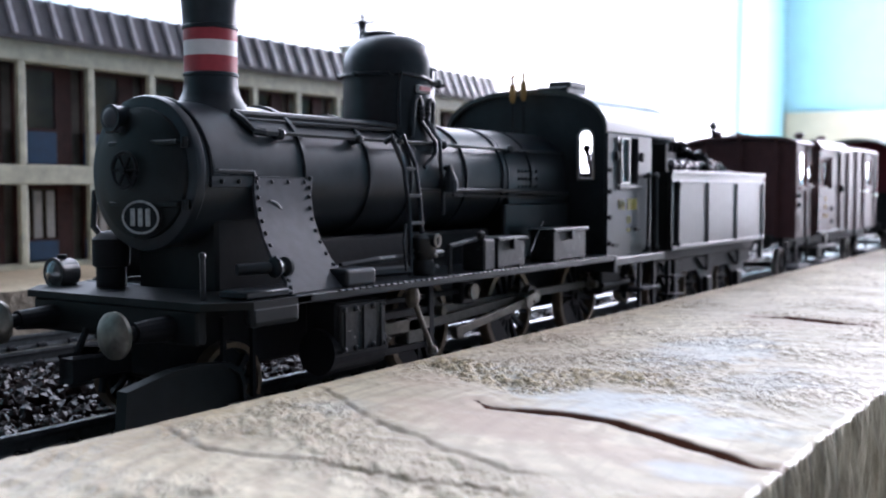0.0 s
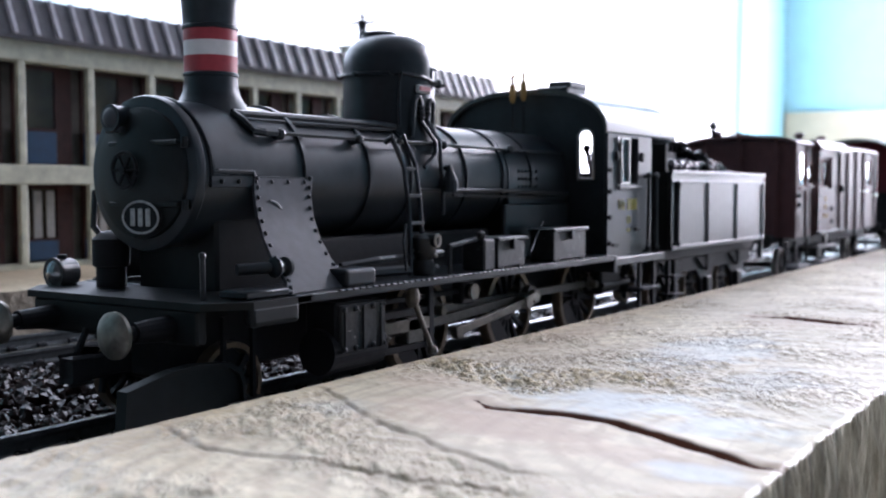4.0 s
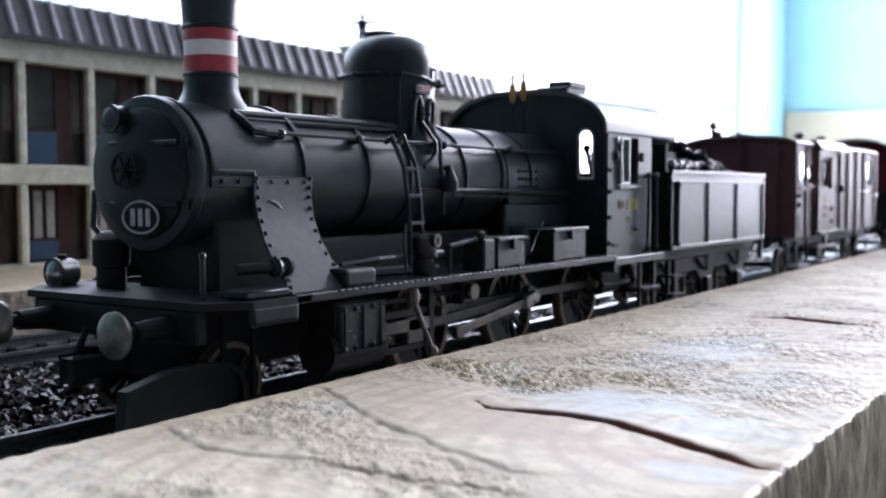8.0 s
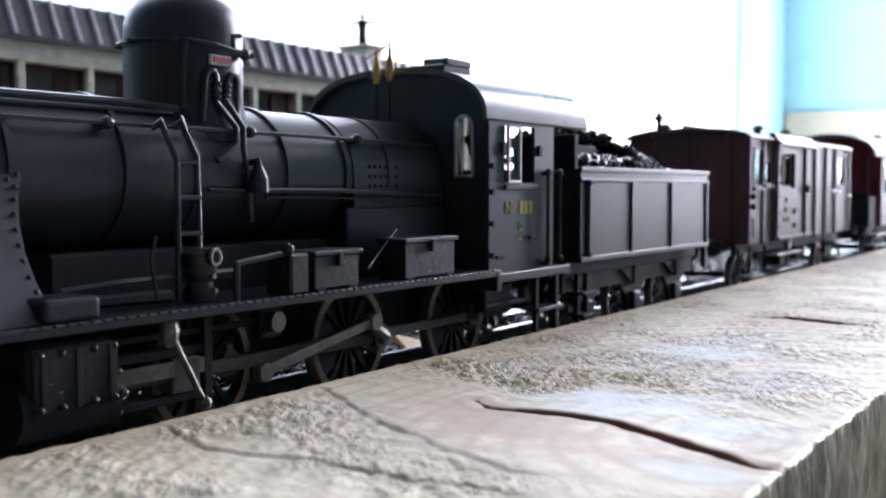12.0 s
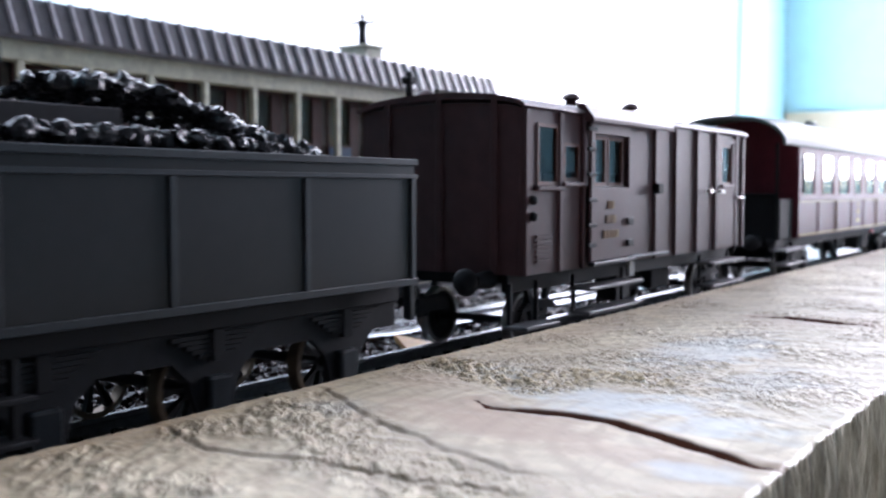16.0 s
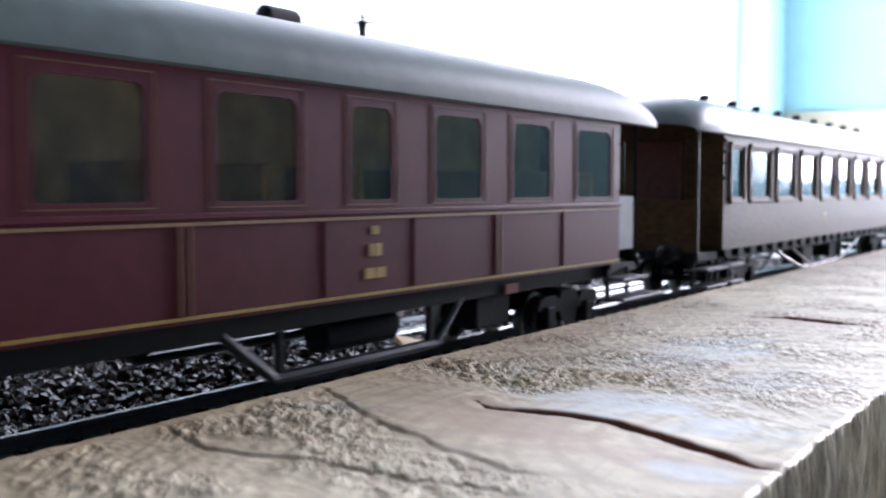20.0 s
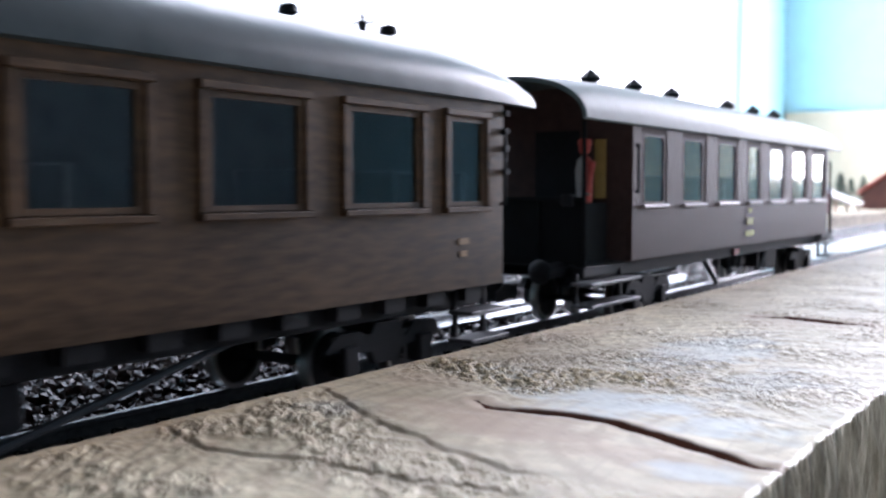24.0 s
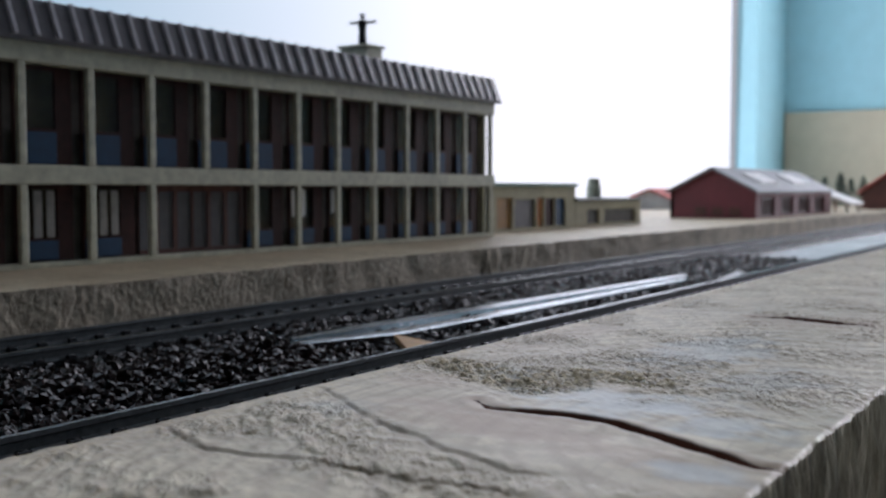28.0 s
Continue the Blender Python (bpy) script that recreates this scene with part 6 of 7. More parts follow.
        lamp = part("headlamp", bm, BLACK, v, "black round headlamp", smooth=40)
        bm = B()
        lathe(bm, [(r * 0.86, 0.15), (r * 0.7, -0.25), (r * 0.3, -0.5), (0.02, -0.55)], (x - 1.6, y, z), "X", 24)
        part("lens", bm, DARKLENS if bright else GREYBLACK, lamp, "round lamp lens", smooth=60)
    # chimney
    cx = 109.1
    bm = B()
    lathe(bm, [(6.0, AX + 8.4), (5.3, AX + 9.6), (4.55, AX + 10.7), (4.0, AX + 12.0), (3.85, AX + 13.4), (3.8, AX + 14.0), (4.0, AX + 14.15), (4.0, AX + 14.5), (3.8, AX + 14.65)], (cx, YL, 0), "Z", 56, cap=False)
    chim = part("chimney", bm, BLACK, v, "tall black chimney with red and white bands", smooth=50)
    for za, zb, m in ((14.65, 16.95, RED), (16.95, 19.1, WHITE), (19.1, 20.75, RED)):
        bm = B()
        lathe(bm, [(3.8, AX + za), (3.84, AX + zb)], (cx, YL, 0), "Z", 56, cap=False)
        part("chimney_band", bm, m, chim, smooth=50)
    bm = B()
    lathe(bm, [(3.84, AX + 20.75), (4.06, AX + 20.85), (4.06, AX + 21.25), (3.88, AX + 21.4), (4.25, AX + 26.5), (4.7, AX + 29), (5.4, AX + 29.6), (5.4, AX + 30.4), (3.7, AX + 30.4), (3.4, AX + 22)], (cx, YL, 0), "Z", 56, cap=False)
    part("chimney_top", bm, BLACK, chim, smooth=50)
    # dome
    dx = 152.6
    bm = B()
    lathe(bm, [(9.3, AX + 4.4), (8.85, AX + 6.4), (8.45, AX + 8.2), (8.2, AX + 10.2), (8.2, AX + 19.4), (8.05, AX + 20.9), (7.55, AX + 22.3), (6.7, AX + 23.5), (5.4, AX + 24.5), (3.9, AX + 25.0), (3.2, AX + 25.1)], (dx, YL, 0), "Z", 56)
    dome = part("steam_dome", bm, BLACK, v, "tall satin black steam dome", smooth=40)
    bm = B()
    lathe(bm, [(3.3, AX + 24.4), (3.25, AX + 25.5), (3.0, AX + 25.75), (0.1, AX + 25.8)], (dx - 1.2, YL + 1.2, 0), "Z", 32)
    ball(bm, (dx - 3.8, YL + 2.8, AX + 25.7), 0.5, seg=8)
    part("dome_cap", bm, BLACK, dome, smooth=40)
    bm = B()
    arc = [(dx + 8.75 * math.cos(radians(a)), YL + 8.75 * math.sin(radians(a)), AX + 17.8) for a in range(100, 231, 10)]
    pipe(bm, arc + [(146.6, 104.9, AX + 17.7), (150.5, 103.8, AX + 17.4), (155.6, 104.2, AX + 16.8)], 0.3, 6)
    pipe(bm, [(146.5, 105.2, AX + 17.6), (146.2, 105.4, AX + 13.0), (146.0, 105.2, AX + 8.6)], 0.3, 6)
    for a in (130, 175, 220):
        rod(bm, (dx + 8.0 * math.cos(radians(a)), YL + 8.0 * math.sin(radians(a)), AX + 17.8), (dx + 9.3 * math.cos(radians(a)), YL + 9.3 * math.sin(radians(a)), AX + 17.8), 0.45, seg=7)
    ball(bm, (156.3, 104.1, AX + 16.6), 0.85, seg=10)
    rod(bm, (153.2, 104.6, AX + 16.8), (157.4, 103.8, AX + 16.6), 0.55, seg=8)
    rod(bm, (154.4, 104.4, AX + 16.6), (154.2, 104.5, AX + 19.2), 0.45, seg=8)
    pipe(bm, [(149.6, 104.9, AX + 18.4), (154.2, 104.5, AX + 19.0), (155.8, 104.4, AX + 19.1)], 0.35, 6)
    part("dome_rail", bm, BLACK, dome)
    bm = B()
    box(bm, 149.6, 153.4, 103.7, 104.4, AX + 14.6, AX + 16.0, 0.15)
    mp = part("maker_plate", bm, PLATEWHITE, dome, "small pale maker plate")
    bm = B()
    box(bm, 149.9, 153.1, 103.5, 103.68, AX + 14.9, AX + 15.7)
    part("plate_field", bm, RED, mp, "dull red plate field")
    for run in ([(148.4, 104.3, AX + 7.0), (148.9, 104.1, AX + 13.0), (149.4, 104.0, AX + 13.7), (150.3, 104.0, AX + 13.8), (150.9, 104.1, AX + 13.1), (150.6, 103.9, AX + 9.6), (152.8, 102.4, AX + 6.2), (152.3, 101.9, AX + 4.0), (148.8, 102.0, AX + 1.6)],
                [(154.9, 104.4, AX + 8.4), (155.0, 104.2, AX + 12.9), (154.5, 104.1, AX + 13.5), (153.4, 104.0, AX + 13.5), (152.8, 104.0, AX + 12.8), (152.2, 103.8, AX + 10.0), (154.0, 102.3, AX + 6.2), (153.6, 101.9, AX + 3.2), (154.5, 102.0, AX + 0.2), (155.6, 102.6, AX - 6.6)]):
        bm = B()
        pipe(bm, run, 0.42, 7)
        for q in (0.3, 0.55, 0.8):
            a, b = Vector(run[4]), Vector(run[5])
            ball(bm, a + (b - a) * q, 0.72, sz=0.7, seg=8)
        part("sand_pipe", bm, BLACK, dome, "black hooked sand pipe", smooth=50)
    # firebox: rounded above, upright flanks below, studs on the flank
    prof = [(YL + 9.95 * math.cos(math.pi * k / 24), AX + 9.95 * math.sin(math.pi * k / 24)) for k in range(25)]
    bm = B()
    extrude_x(bm, [(YL + 9.95, 17.5)] + prof + [(YL - 9.95, 17.5)], 178.5, 203.6)
    fb = part("firebox", bm, BLACK, v, smooth=30)
    bm = B()
    box(bm, 175.6, 203.0, YL - 10.9, YL - 9.9, 17.6, AX - 5.0, 0.3)
    part("firebox_skirt", bm, BLACK, fb)
    bm = B()
    for i in range(6):
        for j in range(4):
            ball(bm, (182.6 + i * 1.45, YL - 9.95 + (0.12 if j == 0 else 0), AX + 1.5 - j * 1.55), 0.3, seg=6)
    part("stay_bolt", bm, DEEPBLACK, fb)
    bm = B()
    pipe(bm, [(157.8, YL - 10.6, AX - 2.3), (175, YL - 10.9, AX - 2.4), (202, YL - 11.0, AX - 3.2)], 0.4, 6)
    pipe(bm, [(157.8, YL - 10.4, AX - 3.2), (202, YL - 10.7, AX - 3.9)], 0.25, 6)
    pipe(bm, [(147.4, YL - 10.0, AX - 2.2), (154.0, YL - 10.2, AX - 2.3)], 0.3, 6)
    lathe(bm, [(1.5, AX - 2.6), (1.45, AX - 0.6), (0.7, AX + 1.0), (0.35, AX + 2.2)], (155.8, YL - 11.0, 0), seg=12)
    rod(bm, (155.8, YL - 11.0, AX + 1.6), (155.8, YL - 9.6, AX + 1.6), 0.5, seg=7)
    part("injector_pipe", bm, BLACK, fb)
    # handrail, knobs, upper pipe
    bm = B()
    ky = YL - 9.4
    pipe(bm, [(107.5, YL - 5.8, AX + 8.6), (108.0, YL - 7.4, AX + 7.6), (108.6, YL - 8.8, AX + 6.1), (110.2, ky, AX + 5.9), (113.3, ky, AX + 5.9)], 0.55, 7)
    pipe(bm, [(113.3, ky, AX + 5.9), (155.8, ky, AX + 5.8), (203.5, ky + 0.4, AX + 5.7)], 0.32, 6)
    hr = part("handrail", bm, BLACK, boiler)
    bm = B()
    for x in (113.3, 131.6, 155.9, 179.9):
        ball(bm, (x, ky - 0.1, AX + 5.8), 0.85, seg=10)
        rod(bm, (x, ky, AX + 5.8), (x - 0.6, YL - 7.6, AX + 5.2), 0.65, 0.8, seg=7)
    part("handrail_knob", bm, BLACK, hr)
    bm = B()
    pipe(bm, [(107.5, YL - 5.8, AX + 8.6), (120, YL - 5.6, AX + 8.7), (141, YL - 5.6, AX + 8.8), (145, YL - 6.8, AX + 8.4)], 0.6, 8)
    pipe(bm, [(108.0, YL - 6.6, AX + 7.8), (144.5, YL - 6.6, AX + 7.9)], 0.3, 6)
    part("steam_pipe", bm, BLACK, boiler)
    # ladder hooked over the handrail and curving down the boiler side
    for pts in ([(138.2, 102.6, AX + 5.4), (138.8, 101.6, AX + 6.3), (138.7, 100.6, AX + 4.6), (139.6, 99.7, AX + 1.5), (137.6, 97.5, AX - 3.5), (136.4, 96.2, AX - 10.8), (136.2, 96.0, 17.6)],
                [(141.6, 102.6, AX + 5.6), (142.2, 101.6, AX + 6.6), (142.2, 100.8, AX + 4.8), (143.1, 99.9, AX + 2.0), (141.4, 97.9, AX - 3.4), (140.0, 96.4, AX - 10.6), (139.8, 96.0, 17.6)]):
        bm = B()
        pipe(bm, pts, 0.4, 7)
        part("ladder_rail", bm, BLACK, v)
    for xa, xb, y, z in ((139.6, 143.0, 99.6, AX + 1.2), (138.0, 141.6, 97.7, AX - 3.2), (137.1, 140.8, 96.8, AX - 7.6), (136.5, 140.1, 96.2, AX - 12.0)):
        bm = B()
        rod(bm, (xa, y, z), (xb, y, z), 0.35, seg=6)
        part("ladder_rung", bm, BLACK, v)
    # footplate
    fz = 17.6
    bm = B()
    box(bm, 103, 203.4, YC - 18.2, YL + 21.4, fz - 1.2, fz, 0.2)
    part("footplate", bm, BLACK, v, "long black running board")
    bm = B()
    for x in np.linspace(112, 202, 60):
        ball(bm, (x, YC - 18.1, fz - 0.1), 0.27, seg=5)
    part("rivet", bm, BLACK, v)
    bm = B()
    corners = [(89.6, 94.6), (95.0, YC - 18.2), (106, YC - 18.2), (106, YL + 21.4), (95.0, YL + 21.4), (89.6, YL + 16.4)]
    lo = [bm.verts.new((x, y, fz - 1.1)) for x, y in corners]
    hi = [bm.verts.new((x, y, fz - 0.15)) for x, y in corners]
    for k in range(6):
        bm.faces.new((lo[k], lo[(k + 1) % 6], hi[(k + 1) % 6], hi[k]))
    bm.faces.new(lo[::-1])
    bm.faces.new(hi)
    bmesh.ops.recalc_face_normals(bm, faces=bm.faces)
    for ya, yb in ((YC - 18.25, YC - 16.8), (YL + 19.9, YL + 21.45)):
        box(bm, 94.6, 103.8, ya, yb, fz - 3.5, fz - 0.6, 0.7, 3)
    part("front_platform", bm, DOORBLACK, v, "deep black front platform with rounded valance")
    bm = B()
    box(bm, 90.0, 91.8, 95.6, YL + 15.6, 12.0, 16.5, 0.3)
    part("buffer_beam", bm, DOORBLACK, v)
    buffers(v, 90.0, -1, 14.0, BUFSTEEL, 2.9, YL, 11.5)
    for yy in (-15.2,):
        bm = B()
        rod(bm, (92.5, YL + yy, 16.5), (92.5, YL + yy, 23.0), 0.36, seg=8)
        rod(bm, (92.5, YL + yy, 16.4), (92.5, YL + yy, 17.4), 0.8, 0.5, seg=8)
        ball(bm, (92.5, YL + yy, 23.1), 0.5, seg=8)
        part("marker_post", bm, BLACK, v)
    bm = B()
    for yy in (-3, 3):
        pipe(bm, [(89, YL + yy, 13), (87, YL + yy, 9), (86.5, YL + yy, 5.5)], 0.5, 7)
    part("brake_hose", bm, BLACK2, v)
    # guard irons and curved plough plate
    for sg in (-1, 1):
        bm = B()
        y = YC + sg * 12.6
        y = YC - 12.0 if sg < 0 else YC + 12.6
        edge = [(79.0, 1.2), (79.6, 8.0), (86.8, 9.5), (90.4, 9.7), (96.3, 9.2), (98.2, 8.2), (98.9, 6.6), (99.3, 1.2)]
        inner = [(98.7, 1.2), (98.3, 6.4), (97.8, 7.6), (96.0, 8.6), (90.4, 9.1), (86.8, 8.9), (80.2, 7.5), (79.6, 1.2)]
        if sg > 0:
            edge = [(max(p[0], 92.0), p[1]) for p in edge[2:]] + [(98.0, 1.2), (97.0, 6.0), (93.0, 7.5)]
            extrude_y(bm, edge, y - 0.4, y + 0.4)
            part("guard_iron", bm, DOORBLACK, v)
            continue
        extrude_y(bm, edge + inner, y - 0.9, y + 0.9)
        extrude_y(bm, [(p[0] * 0.99 + 0.9, p[1] * 0.96) for p in edge], y - 0.2, y + 0.2)
        part("guard_iron", bm, DOORBLACK, v)
    bm = B()
    for x in (96.2, 101.6):
        box(bm, x - 0.3, x + 0.3, YC - 11.9, YC - 11.3, 3.6, 15.0)
    box(bm, 95.6, 103.0, YC - 13.2, YC - 10, 3.4, 3.9, 0.1)
    part("front_step", bm, BLACK2, v)
    # saddle plates between smokebox and footplate
    for sg in (-1, 1):
        prof = [(10.15, AX - 0.6), (10.4, AX - 3), (11.2, AX - 6), (12.8, AX - 9), (15.2, AX - 12), (18.2, AX - 14.6), (19.4, AX - 15.9)]
        bm = B()
        rows = []
        for k, (y, z) in enumerate(prof):
            t = k / (len(prof) - 1)
            xa, xb = 106.6 - 3.4 * t * t, 119.0 + 0.6 * t * t - 3.4 * t
            rows.append([bm.verts.new((x, YL + sg * (y + d), z)) for x, d in ((xa, 0), (xb, 0), (xb, 0.5), (xa, 0.5))])
        for a, b in zip(rows, rows[1:]):
            for q in range(4):
                bm.faces.new((a[q], a[(q + 1) % 4], b[(q + 1) % 4], b[q]))
        bm.faces.new(rows[0])
        bm.faces.new(rows[-1][::-1])
        bmesh.ops.recalc_face_normals(bm, faces=bm.faces)
        # Paler than the boiler black: the light on these plates is in their paint.
        sp = part("saddle_plate", bm, GREYBLACK, v, "curved grey-black riveted plate", smooth=40)
        bm = B()
        for k in range(12):
            t = k / 11
            i = min(5, int(t * 6))
            f = t * 6 - i
            y = prof[i][0] + (prof[i + 1][0] - prof[i][0]) * f + 0.5
            z = prof[i][1] + (prof[i + 1][1] - prof[i][1]) * f
            for x in (106.6 - 3.4 * t * t + 0.6, 119.0 + 0.6 * t * t - 3.4 * t - 0.6):
                ball(bm, (x, YL + sg * y, z), 0.34, seg=6)
        for x in (100.6, 103.8, 107.0, 110.2, 113.6, 117.2):
            ball(bm, (x, YL + sg * 10.6, AX - 1.1), 0.34, seg=6)
        part("rivet", bm, BLACK, sp)
        if sg < 0:
            bm = B()
            pipe(bm, [(109.4, 101.1, 29.9), (110.4, 101.05, 29.6), (111.0, 101.0, 29.2), (111.4, 100.95, 28.7)], 0.13, 5)
            part("scratch", bm, PLATEWHITE, sp, "short pale scratch in the paint")
        bm = B()
        box(bm, 98.8, 118.4, YL + sg * 10.2 - 0.3, YL + sg * 10.2 + 0.3, AX - 1.9, AX - 0.3, 0.1)
        part("lap_strip", bm, BLACK, sp)
    # smokebox saddle and cylinders
    bm = B()
    box(bm, 102, 117, YL - 8, YL + 8, 15, AX - 6, 0.5)
    part("smokebox_saddle", bm, DOORBLACK, v)
    for sg in (-1, 1):
        y = YC + sg * 14.2
        bm = B()
        rod(bm, (111.6, y, 8.6), (124, y, 8.6), 3.3, seg=22)
        box(bm, 112.4, 123.2, y - 2.9, y + 2.9, 8.0, 15.6, 0.4)
        cyl = part("cylinder", bm, BLACK2, v)
        bm = B()
        ys = y + sg * 3.0
        box(bm, 113.0, 123.4, ys - 0.3, ys + 0.3, 8.4, 15.2, 0.2)
        for x in (114.0, 118.2, 122.4):
            box(bm, x - 0.35, x + 0.35, ys - 0.55, ys + 0.55, 8.6, 15.0, 0.1)
        for x in (113.6, 116.2, 120.2, 122.8):
            for z in (9.0, 14.6):
                ball(bm, (x, ys + sg * 0.35, z), 0.45, seg=6)
        part("valve_cover", bm, WORNBLACK, cyl, "bolted valve chest cover")
        bm = B()
        rod(bm, (123.8, y, 9.2), (126, y, 9.2), 1.4, seg=12)
        for k in range(8):
            a = math.pi * k / 4
            ball(bm, (124.2, y + 3.2 * math.cos(a), 9.2 + 3.2 * math.sin(a)), 0.45, seg=6)
        part("cylinder_gland", bm, BUFSTEEL, cyl)
        bm = B()
        box(bm, 124, 139, y - 0.9, y + 0.9, 11.6, 12.8, 0.15)
        box(bm, 124, 139, y - 0.9, y + 0.9, 6.2, 7.2, 0.15)
        box(bm, 138, 139.4, y - 1.2, y + 1.2, 6.0, 16.4, 0.15)
        part("slide_bar", bm, BLACK2, cyl)
        bm = B()
        pipe(bm, [(131.2, y + sg * 2.6, 15.2), (136.0, y + sg * 3.0, 6.2)], 0.42, 7)
        ball(bm, (131.2, y + sg * 2.6, 15.0), 1.25, sx=0.9, sz=1.5, seg=10)
        ball(bm, (136.2, y + sg * 3.0, 6.0), 0.9, seg=8)
        part("combination_lever", bm, RODSTEEL, cyl)
        bm = B()
        box(bm, 125, 150, y - 0.5, y + 0.5, 13.9, 14.7, 0.1)
        box(bm, 148, 152, y - 1.1, y + 1.1, 12.0, 17.0, 0.3)
        rod(bm, (150, y + sg * 1.0, 14.2), (150, y + sg * 1.9, 14.2), 1.3, seg=14)
        part("expansion_link", bm, BLACK2, cyl)
        bm = B()
        rod(bm, (150, y + sg * 1.8, 14.2), (150, y + sg * 2.4, 14.2), 1.35, seg=14)
        part("link_trunnion", bm, RODSTEEL, cyl)
        bm = B()
        box(bm, 124.5, 138, y + sg * 1.0 - 0.3, y + sg * 1.0 + 0.3, 9.3, 11.2, 0.12)
        part("guide_plate", bm, RODSTEEL, cyl)
    # brackets, boxes and pump on the footplate
    bm = B()
    box(bm, 114.4, 121.4, YC - 17.4, YC - 11.5, fz, fz + 2.6, 0.6, 3)
    part("sand_box", bm, BLACK, v)
    bm = B()
    rod(bm, (99.0, YC - 11.4, 20.9), (103.2, YC - 13.8, 21.1), 0.8, seg=14)
    lathe(bm, [(0.9, -1.6), (1.4, -1.3), (1.3, -0.8), (0.75, -0.5), (0.75, 0.3), (1.35, 0.7), (1.35, 1.2), (0.9, 1.4)], (104.2, YC - 14.4, 21.1), "X", 14)
    box(bm, 95, 103, YC - 17, YC - 12, fz, fz + 1.0, 0.2)
    part("lubricator", bm, BLACK, v, smooth=40)
    for xa, xb, za in ((156.6, 166.2, 5.5), (177.6, 191.3, 6.4)):
        bm = B()
        box(bm, xa, xb, YC - 17.2, YC - 12.0, fz + 0.3, fz + za - 0.7, 0.15)
        tb = part("tool_box", bm, WORNBLACK, v, "small worn black tool box")
        bm = B()
        box(bm, xa - 0.5, xb + 0.5, YC - 17.7, YC - 11.6, fz + za - 0.7, fz + za, 0.15)
        box(bm, (xa + xb) / 2 - 0.5, (xa + xb) / 2 + 0.5, YC - 18.0, YC - 17.1, fz + za - 2.2, fz + za - 0.3, 0.1)
        part("lid", bm, WORNBLACK, tb)
        bm = B()
        for x in (xa + 0.6, xb - 2.2):
            box(bm, x, x + 1.6, YC - 17.2, YC - 12.0, fz, fz + 0.4)
        part("box_foot", bm, BLACK2, tb)
    bm = B()
    box(bm, 151.4, 155.0, YC - 17.6, YC - 13, fz, fz + 5.4, 0.3)
    ball(bm, (152, YC - 16.5, fz + 6.0), 0.8, seg=8)
    rod(bm, (143, YC - 16, fz + 4.6), (151, YC - 16.2, fz + 5.4), 0.4, seg=6)
    rod(bm, (143, YC - 16, fz), (143, YC - 16, fz + 4.8), 0.45, seg=6)
    part("reverser", bm, WORNBLACK, v)
    bm = B()
    lathe(bm, [(1.9, fz), (2.1, fz + 1), (1.6, fz + 2.5), (2.1, fz + 3.5), (2.1, fz + 6.0), (1.0, fz + 6.6)], (139.4, YC - 13.2, 0), seg=14)
    rod(bm, (139.6, YC - 13, fz + 5.6), (139.6, YC - 15.8, fz + 5.6), 1.1, seg=12)
    pump = part("air_pump", bm, WORNBLACK, v, smooth=40)
    bm = B()
    for k in range(14):
        a, b = 2 * math.pi * k / 14, 2 * math.pi * (k + 1) / 14
        rod(bm, (139.6 + 0.8 * math.cos(a), YC - 15.9, fz + 5.6 + 0.95 * math.sin(a)), (139.6 + 0.8 * math.cos(b), YC - 15.9, fz + 5.6 + 0.95 * math.sin(b)), 0.24, seg=5)
    ball(bm, (139.8, YC - 15.6, fz + 1.4), 0.4, seg=6)
    ball(bm, (139.4, YC - 15.7, fz + 3.2), 0.4, seg=6)
    part("pump_ring", bm, STEEL, pump, "bright worn metal ring")
    bm = B()
    pipe(bm, [(121, YC - 11, fz + 2.4), (128, YC - 12.5, fz + 3.0), (146, YC - 12.5, fz + 3.2)], 0.6, 6)
    pipe(bm, [(123, YC - 12, fz + 1.2), (134, YC - 14, fz + 1.2)], 0.8, 7)
    pipe(bm, [(129.3, YC - 17.0, fz + 8.6), (128.4, YC - 17.2, fz + 6.0), (129.4, YC - 17.0, fz + 1.5)], 0.25, 5)
    pipe(bm, [(168, YC - 17.5, fz + 2.6), (181, YC - 13, fz + 7.6)], 0.12, 4)
    part("pipework", bm, BLACK, v)
    # cab
    cx0, cx1, hw = 203.7, 227.6, 19.6
    cb = 12.9
    bm = B()
    panel_with_holes(bm, cx0, cx1, 16.9, 43.6, [(209.2, 220.0, 32.7, 42.8)], YL - hw, YL - hw + 0.8)
    cab = part("cab_side", bm, BLACK, v, "black cab side with open window")
    bm = B()
    panel_with_holes(bm, cx0, cx1, 16.9, 43.6, [(209.2, 220.0, 32.7, 42.8)], YL + hw - 0.8, YL + hw)
    part("cab_side", bm, BLACK, v)
    # front spectacle plate with two arched openings, drawn as vertical strips
    win_y, win_hw, wz0, wz1 = 14.5, 1.75, 33.7, 42.5

    def top_z(y):
        return 43.0 + 9.4 * max(0.0, 1 - (abs(y) / (hw + 0.6)) ** 2.4) ** (1 / 2.4)

    edge = hw - 0.85
    outline = [(YL + edge, 17.0), (YL - edge, 17.0)] + [(YL - edge + 2 * edge * k / 30, top_z(-edge + 2 * edge * k / 30)) for k in range(31)]
    holes = []
    for sg in (-1, 1):
        yy = YL + sg * win_y
        holes.append([(yy - win_hw, wz0), (yy + win_hw, wz0)] + [(yy + win_hw * math.cos(math.pi * k / 10), wz1 + win_hw * math.sin(math.pi * k / 10)) for k in range(11)])
    bm = B()
    plate_x(bm, outline, cx0, cx0 + 0.8, holes)
    part("cab_front", bm, BLACK, v)
